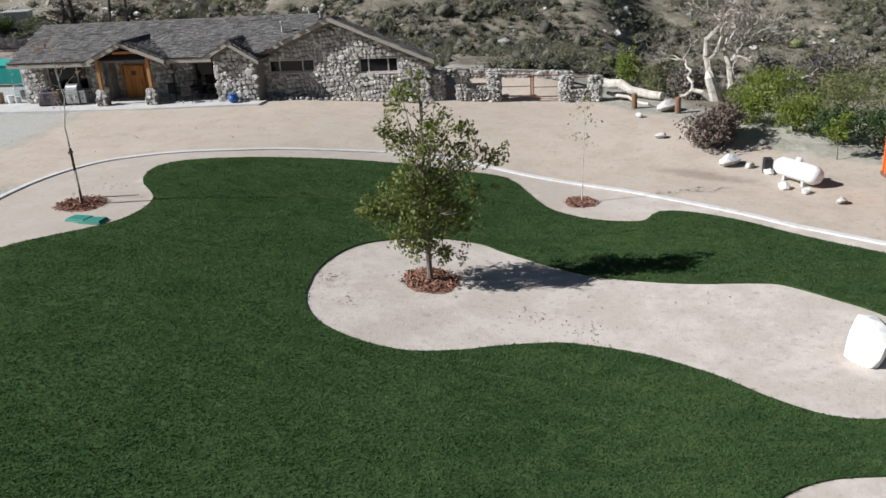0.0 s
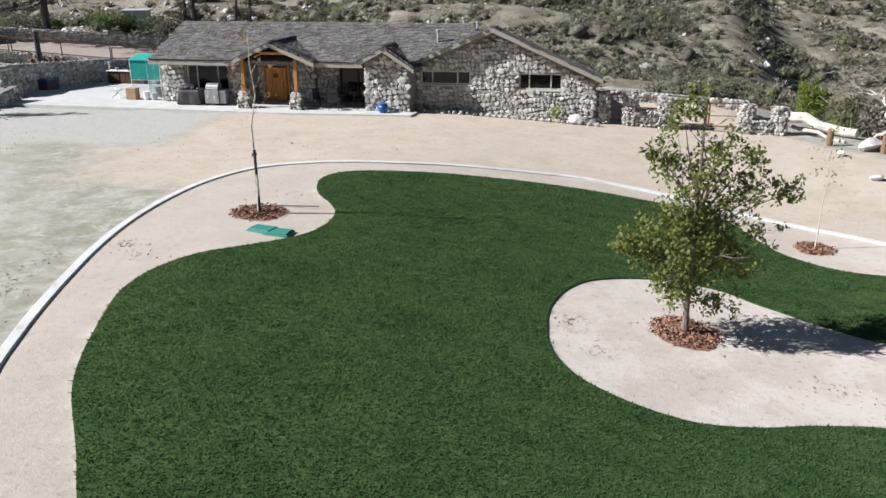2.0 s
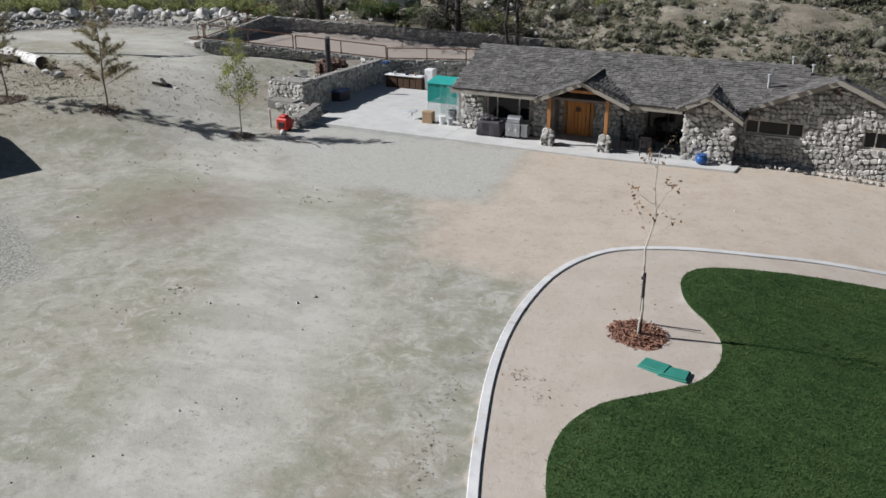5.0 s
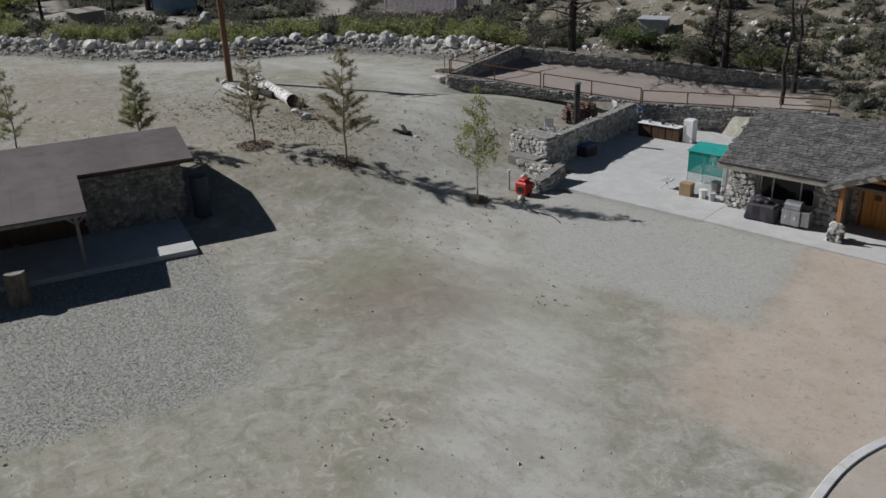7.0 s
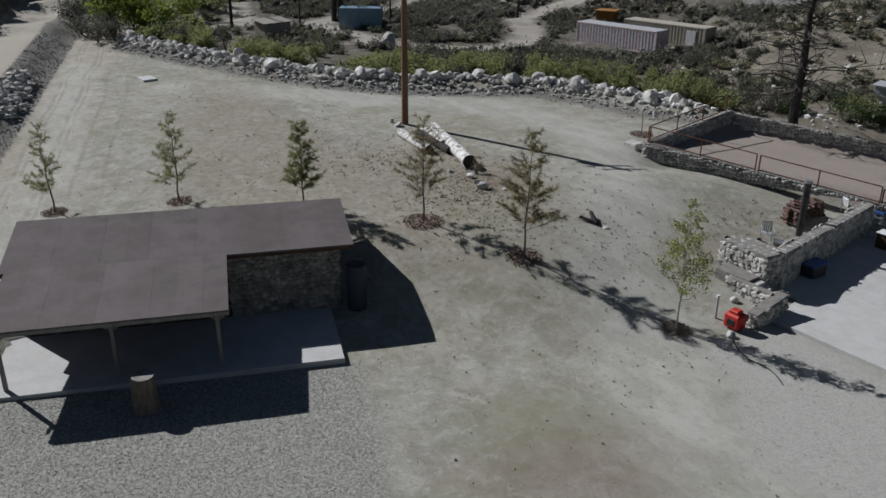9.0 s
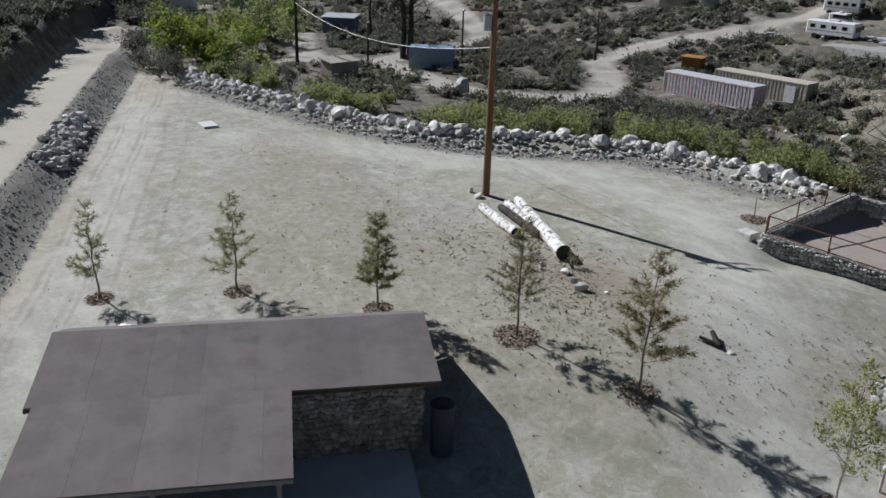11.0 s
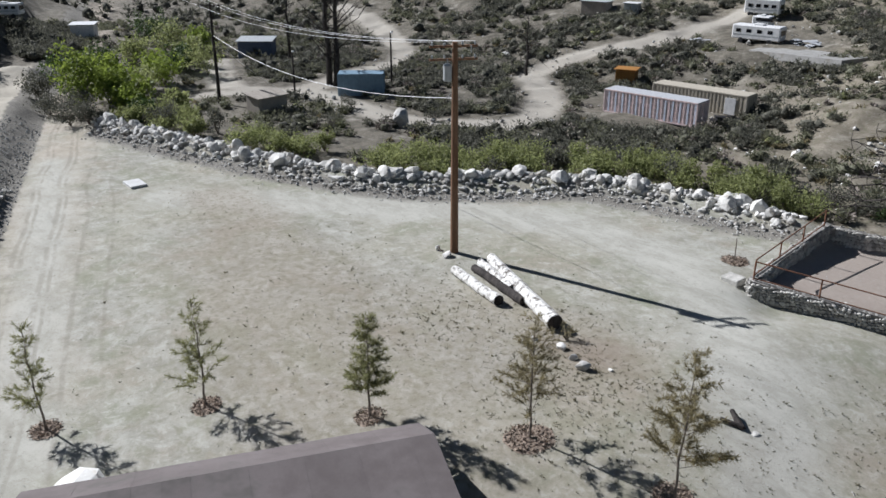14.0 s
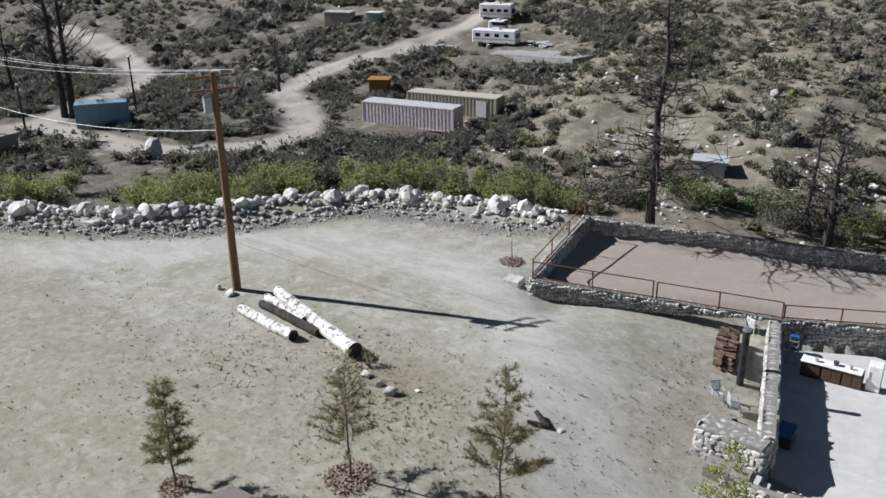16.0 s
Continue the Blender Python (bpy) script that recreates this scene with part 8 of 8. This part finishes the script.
for x, y, rad, h, m in ((-128, 50, 2.6, 4.0, "bright_green"), (-132, 57, 2.8, 4.5, "willow"), (-126.5, 47.5, 2.0, 3.0, "willow"), (-112.5, 41.8, 1.8, 2.4, "deep_green"), (-133, 40, 3, 4, "deep_green"), (-138, 46, 3, 4.6, "deep_green"), (-128, 36.5, 2.6, 3.0, "chaparral_dark"),
                        (-106, 61, 1.2, 1.4, "chaparral_dark"), (-96, 64, 1.0, 1.1, "chaparral_dark"), (-72, 79, 1.8, 1.4, "chaparral_dark"), (-57.4, 41.4, 0.75, 0.85, "weed")):
    shrub(x, y, rad, h, m, "dense green shrub beyond the yard" if h > 0.95 else "withered brown bush beside the logs", 1300 if h > 0.95 else 260, 0.13 if h > 2 else 0.05, int(abs(x) * 7), "shrub")
for x, y, rad, h, m in ((-143.8, 52.1, 2.8, 4.5, "willow"), (-131.4, 49.9, 2.4, 4.0, "bright_green"), (-122, 45, 2.2, 3.6, "willow"), (-152.3, 60.5, 3.0, 5.0, "willow"), (-148.7, 63.6, 2.2, 3.6, "bright_green"), (-160, 61.3, 3.2, 5.0, "deep_green"), (-136, 55, 2.2, 3.4, "deep_green"), (-115.9, 46.4, 1.6, 2.0, "willow"), (-140, 58, 2.4, 4.0, "willow")):
    shrub(x, y, rad, h, m, "tall green thicket in the valley", 1500, 0.16, int(abs(x) * 11), "valley_shrub", uneven=8)
# brush behind the court and at the end of the yard
for k in range(26):
    f = (k + r.random()) / 26
    x, y = -59 + 27 * f + r.uniform(-0.6, 0.6), 66.5 + 10.3 * f + r.uniform(0.0, 5.5)
    m = r.choice(("willow", "chaparral", "chaparral_dark", "deep_green"))
    shrub(x, y, r.uniform(0.9, 1.7), r.uniform(1.0, 2.4), m, "mixed green and burnt brush behind the court wall", 900, 0.08, k + 900, "shrub")
for x, y, rad, h in ((-113.5, 37.0, 1.6, 2.2), (-116, 36.0, 1.8, 2.6), (-118.5, 37.5, 2.0, 3.0), (-121, 35.6, 1.8, 2.4)):
    shrub(x, y, rad, h, "chaparral_dark", "dark dry brush at the end of the yard", 1400, 0.09, int(abs(x) * 3), "shrub")
# brush to the east of the drive
for x, y, rad, h, m, lab in ((6.9, 36.6, 1.35, 2.0, "brown_twig", "grey-brown leafless bush at the drive's edge"), (7.9, 37.8, 1.1, 1.7, "brown_twig", "grey-brown leafless bush at the drive's edge"), (11.0, 38.4, 1.3, 1.7, "bright_green", "bright green shrub below the dead tree"), (12.4, 36.6, 1.3, 1.6, "deep_green", "dense dark evergreen shrub at the drive's edge"),
                             (14.2, 36.2, 1.7, 1.9, "deep_green", "dense dark evergreen shrub at the drive's edge"), (16.5, 36.5, 1.8, 2.1, "deep_green", "dense dark evergreen shrub at the drive's edge"), (10.6, 41.5, 1.5, 2.2, "bright_green", "bright green shrub below the dead tree"), (13.6, 40.0, 1.8, 2.4, "willow", "olive-green shrub below the dead tree"),
                             (16.5, 41, 2.0, 2.4, "willow", "olive-green shrub below the dead tree"), (6.0, 48.2, 1.0, 2.6, "willow", "olive-green shrub beyond the gate"), (4.6, 49.4, 0.8, 2.4, "bright_green", "thin fresh green bush beyond the gate"), (18.5, 34.8, 1.8, 2.2, "deep_green", "dense dark evergreen shrub at the drive's edge"), (9.2, 39.6, 1.3, 1.9, "bright_green", "bright green shrub below the dead tree"), (19, 38, 2, 2.2, "deep_green", "dense dark evergreen shrub at the drive's edge"),
                             (7.5, 47.5, 1.2, 1.8, "twig", "grey leafless bush below the dead tree"), (12, 47, 1.6, 2.4, "twig", "tangle of bleached bare branches"), (15, 46.5, 1.8, 2.6, "twig", "tangle of bleached bare branches")):
    shrub(x, y, rad, h, m, lab, 2600, 0.062 if "twig" not in m else 0.075, int(x * 13 + y), "shrub")
leafy_tree("sapling", 11.9, 35.0, 1.9, [(0, 0, 1.3, 0.5, 260), (0.2, 0.1, 1.7, 0.35, 140), (-0.25, 0, 1.0, 0.35, 120)], 0.07, "bright_green", 0.03, "small fresh green sapling among shrubs", "sapling", 77, n_limbs=6)


# ---- chaparral over the slopes ----
def ball(sub):
    bm = bmesh.new()
    bmesh.ops.create_icosphere(bm, subdivisions=sub, radius=1.0)
    v, f = np.array([w.co[:] for w in bm.verts]), np.array([[w.index for w in p.verts] for p in bm.faces])
    bm.free()
    return v, f


def tri_mesh(name, verts, faces):
    me = bpy.data.meshes.new(name)
    me.vertices.add(len(verts))
    me.vertices.foreach_set("co", np.asarray(verts, np.float32).ravel())
    me.loops.add(faces.size)
    me.loops.foreach_set("vertex_index", np.asarray(faces, np.int32).ravel())
    me.polygons.add(len(faces))
    me.polygons.foreach_set("loop_start", np.arange(0, faces.size, 3, dtype=np.int32))
    me.update(calc_edges=True)
    return me


BALL = ball(1), ball(2)


def bushes(name, x, y, s, mat, leaf_mat, q, label, tall=0.85, lumps=2, leaves=50, leaf=0.082, fine=0):
    """Bushes as ragged twiggy lumps with a skin of small leaves, all in one thing of kind stuff."""
    bv, bf = BALL[fine]
    n = len(x) * lumps
    c = np.repeat(np.column_stack([x, y, gz(x, y)]), lumps, 0)
    ss = np.repeat(s, lumps) * q.uniform(0.5, 0.85, n)
    c[:, :2] += q.normal(0, 0.42, (n, 2)) * ss[:, None] * 1.3
    c[:, 2] += ss * tall * 0.3
    rad = 0.5 + q.normal(0, 0.12, (n, len(bv)))
    v = bv[None] * rad[:, :, None] * (ss[:, None] * q.uniform(0.8, 1.2, (n, 3)) * (1, 1, tall))[:, None, :] + c[:, None, :]
    f = bf[None] + (np.arange(n) * len(bv))[:, None, None]
    ob = part(name, tri_mesh(name, v.reshape(-1, 3), f.reshape(-1, 3)), mat)
    # twigs with leaves that stand out on all sides
    m = n * leaves
    d = q.normal(0, 1, (m, 3))
    d[:, 2] = np.abs(d[:, 2]) * 1.1
    d /= np.linalg.norm(d, axis=1)[:, None]
    rr = np.repeat(ss, leaves)[:, None]
    out = d + q.normal(0, 0.45, (m, 3))
    side = np.cross(out, q.normal(0, 1, (m, 3)))
    side /= np.linalg.norm(side, axis=1)[:, None]
    base = np.repeat(c, leaves, 0) + d * rr * (1, 1, tall) * q.uniform(0.35, 1.1, (m, 1))
    tip = base + out * q.uniform(0.6, 1.4, (m, 1)) * leaf * 2.2
    w = side * leaf * q.uniform(0.5, 1.2, (m, 1))
    part("leaf_skin", quads_mesh("leaf_skin", np.stack([base - w, base + w, tip], 1).reshape(-1, 3), 3), leaf_mat, ob, kind="stuff")
    return tagged(ob, label, "chaparral", kind="stuff")


def scrub_cover(name, n, mat, leaf_mat, size, seed, label, tall=0.85, **more):
    q = np.random.default_rng(seed)
    x, y = q.uniform(-190, 60, n * 9), q.uniform(48, 190, n * 9)
    # none on the yard, roads, court or round the buildings
    behind = [(-58, 65.5), *[(a - 1.2, b + 2.8) for a, b in BERM[::-1]], (-118, 40), (-300, 40), (-300, 400), (300, 400), (300, 45), (20, 44), (9, 48.5), (3.5, 49.8), (-5, 49.6), (-12, 53), (-29, 55), (-31, 66), (-35.5, 73.8)]
    ok = inside(x, y, behind)
    for road in ROADS:
        ok &= line_dist(x, y, road) > 2.6 + 0.6 * q.random(len(x))
    for cx, cy, rad in ((-85, 82.5, 7.5), (-85, 88.5, 6.5), (-116, 68, 4), (-111.5, 53.5, 4), (-97, 92, 2.5), (-92, 111, 6), (-84, 107, 6), (-119, 114, 6), (-52, 75.5, 2)):
        ok &= np.hypot(x - cx, y - cy) > rad
    f = np.array([noise.noise(Vector((a * 0.07, b * 0.07, seed))) + 0.5 * noise.noise(Vector((a * 0.3, b * 0.3, seed))) for a, b in zip(x, y)])
    near = np.exp(-np.hypot(x + 40, y - 60) / 160)
    ok &= q.random(len(x)) < np.clip(0.45 + 0.9 * f, 0.05, 1) * (0.3 + 0.7 * near)
    x, y = x[ok][:n], y[ok][:n]
    s = size * np.clip(q.lognormal(0, 0.38, len(x)), 0.4, 1.7)
    # fine-leaved bushes on the slope behind the house, coarser ones beyond
    close = np.hypot(x + 5, y - 60) < 42
    fine = dict(more, leaf=0.048, leaves=2 * more.get("leaves", 50))
    bushes(name, x[close], y[close], s[close], mat, leaf_mat, q, label + " behind the house", tall, **fine)
    return bushes(name, x[~close], y[~close], s[~close], mat, leaf_mat, q, label, tall, **dict(more, leaf=0.085, leaves=int(1.2 * more.get("leaves", 50))))


scrub_cover("grey_chaparral", 4000, "grey_bush", "chaparral", 0.8, 5, "grey-green chaparral bushes over the slopes")
scrub_cover("dark_chaparral", 1900, "dark_bush", "chaparral_dark", 1.0, 6, "dark burnt chaparral bushes over the slopes")
scrub_cover("dry_brush", 1200, "straw_bush", "weed", 0.5, 8, "dry straw-coloured brush on the slopes", 0.6, lumps=1)
scrub_cover("bare_brush", 700, "grey_bush", "twig", 0.75, 9, "bleached leafless brush on the slopes", 1.0, leaves=80, lumps=1, leaf=0.1)
scrub_cover("green_chaparral", 380, "green_bush", "chaparral", 0.9, 10, "olive-green bushes in the valley")
q = np.random.default_rng(78)
n = 2600
x, y = q.uniform(-138, -73, n), q.uniform(58, 122, n)
f = np.array([noise.noise(Vector((a * 0.09, b * 0.09, 8.3))) for a, b in zip(x, y)])
ok = inside(x, y, [(-60, 69), *[(a - 2.0, b + 5.5) for a, b in BERM[::-1]], (-118, 46), (-140, 60), (-140, 125), (-55, 125)]) & (f + 0.4 * q.random(n) > 0.05)
for road in ROADS:
    ok &= line_dist(x, y, road) > 3.0
for cx, cy, rad in ((-85, 82.5, 8), (-85, 88.5, 7), (-116, 68, 4), (-111.5, 53.5, 4), (-97, 92, 3), (-92, 111, 7), (-84, 107, 7), (-119, 114, 6)):
    ok &= np.hypot(x - cx, y - cy) > rad
x, y = x[ok][:1000], y[ok][:1000]
bushes("burnt_brush", x, y, q.uniform(0.5, 1.3, len(x)), "dark_bush", "chaparral_dark", q, "dark burnt brush over the valley floor", 0.9)
q = np.random.default_rng(77)
n = 3600
x, y = q.uniform(-130, 40, n), q.uniform(58, 130, n)
f = np.array([noise.noise(Vector((a * 0.08, b * 0.08, 3.3))) for a, b in zip(x, y)])
behind = [(-58, 66), *[(a - 1.2, b + 3.2) for a, b in BERM[::-1]], (-118, 40), (-300, 40), (-300, 400), (300, 400), (300, 45), (9, 50), (3.5, 52), (-3, 55.5), (-29, 56), (-31, 66), (-35.5, 74)]
ok = inside(x, y, behind) & (f + q.random(n) * 0.5 > 0.25)
xy = np.stack([x[ok], y[ok]], -1)
rubble("hillside_rocks", xy, 0.25 * q.lognormal(0, 0.55, len(xy)), "boulder_mass", "pale granite outcrop rocks scattered over the slopes", 30, 0.2)
n = 1500
x, y = q.uniform(-330, -128, n), q.uniform(60, 250, n)
ok = (line_dist(x, y, ROADS[1]) > 4) & (line_dist(x, y, ROADS[2]) > 4)
x, y = x[ok], y[ok]
bushes("far_brush", x, y, q.uniform(1.2, 2.8, len(x)), "dark_bush", "chaparral_dark", q, "dark brush and low trees over the far valley side", 1.0, lumps=1, leaves=26, leaf=0.22)
n = 10000
x, y = q.uniform(-36, 45, n), q.uniform(50, 92, n)
ok = inside(x, y, behind) & (np.hypot(x + 18, y - 49) > 7)
x, y = x[ok], y[ok]
bushes("low_brush", x, y, q.uniform(0.18, 0.58, len(x)), "grey_bush", "chaparral", q, "low grey-green brush over the slope behind the house", 0.7, lumps=1, leaves=34, leaf=0.042)
n = 9000
x, y = q.uniform(-95, 60, n), q.uniform(92, 185, n)
ok = (line_dist(x, y, ROADS[0]) > 3) & (np.hypot(x + 88, y - 109) > 10)
x, y = x[ok], y[ok]
bushes("hill_sage", x, y, q.uniform(0.3, 0.75, len(x)), "grey_bush", "chaparral", q, "low grey-green sage over the far hillside", 0.7, lumps=1, leaves=22, leaf=0.09)
for cx, cy, sx, sy, n in ((-47, 82, 4, 2.5, 60), (-58, 86, 5, 2, 50), (-38, 84, 5, 4, 110), (-63, 78, 5, 2, 40), (-76, 74, 4, 2, 40), (-54, 70, 2.5, 1.2, 30), (-72, 96, 6, 3, 40)):
    xy = np.column_stack([q.normal(cx, sx, n), q.normal(cy, sy, n)])
    rubble("rock_outcrop", xy, 0.32 * q.lognormal(0, 0.5, n), "boulder", "pale granite rocks cropping out of the slope", 40 + n, 0.2)
# the wooded cut bank above the raised road
n = 620
x = q.uniform(-190, -72, n)
s = 8.6 + 20 * q.random(n) ** 1.3
base = np.stack([-71.6 - 0.941 * (-(x + 71.6)) / 0.941, 16.0 + 0.339 * (-(x + 71.6)) / 0.941], -1)
xy = np.stack([base[:, 0] - 0.339 * s, base[:, 1] - 0.941 * s], -1)
bushes("bank_brush", xy[:, 0], xy[:, 1], q.uniform(0.8, 2.0, n), "dark_bush", "chaparral_dark", q, "dark brush on the cut bank above the road", 1.0, leaves=70, leaf=0.11)
n = 90
x, s = q.uniform(-182, -149, n), q.uniform(-2, 9, n)
bushes("road_end_brush", x - 0.339 * s, 16.0 - 0.36 * (x + 71.6) - 0.941 * s, q.uniform(0.8, 1.9, n), "dark_bush", "chaparral_dark", q, "dark brush where the road drops away", 1.0, leaves=70, leaf=0.11)
n = 2200
x = q.uniform(-118, -66, n)
s = q.uniform(-1.4, 1.7, n)
xy = np.stack([x - 0.339 * s, 16.0 - 0.36 * (x + 71.6) - 0.941 * s], -1)
rubble("bank_gravel", xy, q.uniform(0.05, 0.24, n), "boulder_mass", "broken stones on the road bank", 33, 0.15, CHIPS)

# ---- stones and shingles, laid last ----
for k, (core, at, al, w, h, size, seed, keep, parts) in enumerate(STONE_JOBS):
    stone_face(core, at, al, w, h, size, 0.11 if size < 0.18 else 0.08, seed, keep, parts)


def clear_of(holes, x0, z0, flip=1):
    return lambda u, v: all(not (h[0] - 0.08 < x0 + u < h[1] + 0.08 and h[2] - 0.1 < z0 + v < h[3] + 0.05) for h in holes)


hole_left = clear_of([WIN_LEFT], -30.15, -0.1)
stone_face(wall_a, (-30.15, 44.9, -0.1), (1, 0), 4.95, 2.75, 0.24, 0.085, 601, hole_left, 110, 4.8)
stone_face(wall_entry, (-25.2, 46.0, 0.2), (1, 0), 0.65, 2.2, 0.22, 0.08, 602, lambda u, v: True, 20)
stone_face(wall_entry, (-23.0, 46.0, 0.2), (1, 0), 1.38, 2.2, 0.22, 0.08, 607, lambda u, v: True, 30)
stone_face(wall_porch, (-21.6, 46.3, 0.2), (1, 0), 1.25, 2.3, 0.24, 0.09, 603, lambda u, v: True, 20)
stone_face(wall_pier, (-18.0, 43.75, -0.05), (1, 0), 2.3, 3.3, 0.22, 0.08, 604, lambda u, v: v - 0.05 < 3.1 - 0.52 * abs(u - 1.1), 80)
stone_face(wall_pier, (-18.0, 46.3, 0.2), (0, -1), 2.5, 2.5, 0.27, 0.1, 605, lambda u, v: True, 20)
hole_wing = clear_of([WIN_A, WIN_B], -15.7, -0.25)
stone_face(wall_wing, (-15.7, 45.1, -0.25), (1, 0), 9.3, 4.6, 0.2, 0.075, 606, lambda u, v: hole_wing(u, v) and v - 0.25 < wing_top(-15.7 + u) - 0.22, 290, 5.5)
stone_face(house, (-30.15, 52.0, -0.1), (0, -1), 7.0, 4.0, 0.4, 0.08, 608, lambda u, v: v < 2.7 + (0.34 * (u if u < 4 else 8 - u)), 40, 5)
for ob in [o for o in house.children_recursive if o.name.startswith("pedestal")]:
    xs = [v.co.x for v in ob.data.vertices]
    x0, x1 = min(xs), max(xs)
    stone_face(ob, (x0, 43.33, 0.22), (1, 0), x1 - x0, 0.72, 0.22, 0.06, 611, lambda u, v: True, 12)
    stone_face(ob, (x0, 43.85, 0.22), (0, -1), 0.52, 0.72, 0.22, 0.06, 612, lambda u, v: True, 8)
border = thing("stone_border", (-11, 44.5, 0.0), 0, "low fieldstone border along the house wall", "border")
r = random.Random(90)
u = -15.2
while u < -6.3:
    w = r.uniform(0.22, 0.42)
    ob = new("stone", CAP[r.randrange(6)])
    ob.matrix_basis = Matrix.Translation((u + w / 2, 44.35 + r.uniform(-0.05, 0.05) + 0.012 * (u + 11), g(u, 44.4) + 0.06)) @ pose(0, 0, 0, r.uniform(-20, 20), r.uniform(-20, 20), r.uniform(0, 360)) @ Matrix.Diagonal((w * 1.1, w * 0.9, w * r.uniform(0.6, 0.9), 1))
    hang(ob, border)
    u += w
# the shed's front stones carry the shade in their colour
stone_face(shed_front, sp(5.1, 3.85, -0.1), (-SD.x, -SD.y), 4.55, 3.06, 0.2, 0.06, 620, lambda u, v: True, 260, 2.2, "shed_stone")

slope = Vector((0, RIDGE_Y - EAVE_Y, RIDGE_Z - EAVE_Z))
RUN = slope.length
shingle(roof_main, (-30.3, EAVE_Y - 0.05, EAVE_Z), (1, 0, 0), slope, APEX_X + 30.3, RUN, 0.185, 0.26,
        lambda u, v: (u < 17.0 or EAVE_Y + v / RUN * (RIDGE_Y - EAVE_Y) < 48 - 1.4286 * (u - 17.0)) and u < (WING_L + 30.3) + (v / RUN) * (APEX_X - WING_L) + 0.1 and not (-25.0 < u - 30.3 < -20.9 and v < RUN * 0.55 * (1 - abs(u - 30.3 + 22.95) / 2.3)), 290, (9, 2))
left = Vector((APEX_X - WING_L, 0, APEX_Z - EAVE_Z))
shingle(roof_wing, (WING_L, RIDGE_Y + 0.3, EAVE_Z), (0, -1, 0), left, RIDGE_Y + 0.3 - RF, left.length, 0.185, 0.26, lambda u, v: (RIDGE_Y + 0.3 - u) < 48 - 1.4286 * (WING_L + v / left.length * (APEX_X - WING_L) + 13.3) and (RIDGE_Y + 0.3 - u) < EAVE_Y + 0.55 + v / left.length * (RIDGE_Y - EAVE_Y), 60)
right = Vector((APEX_X - WING_R, 0, APEX_Z - WING_RZ))
shingle(roof_wing, (WING_R, RF, WING_RZ), (0, 1, 0), right, 0.9, right.length, 0.185, 0.26, lambda u, v: True, 120, (0, 3))
for rf, xl, xr, xa, zl, zr, za, y0, y1 in ((roof_entry, -25.35, -20.55, -22.95, 2.7, 2.74, 3.72, 43.15, 47.0), (roof_pier, -18.4, -15.35, -16.95, 2.78, 2.5, 3.52, 43.35, 46.2)):
    for xe, ze, s in ((xl, zl, 1), (xr, zr, -1)):
        up = Vector((xa - xe, 0, za - ze))
        shingle(rf, (xe, y0 if s < 0 else y1, ze), (0, 1 if s < 0 else -1, 0), up, y1 - y0, up.length, 0.185, 0.26, lambda u, v: True, 40)
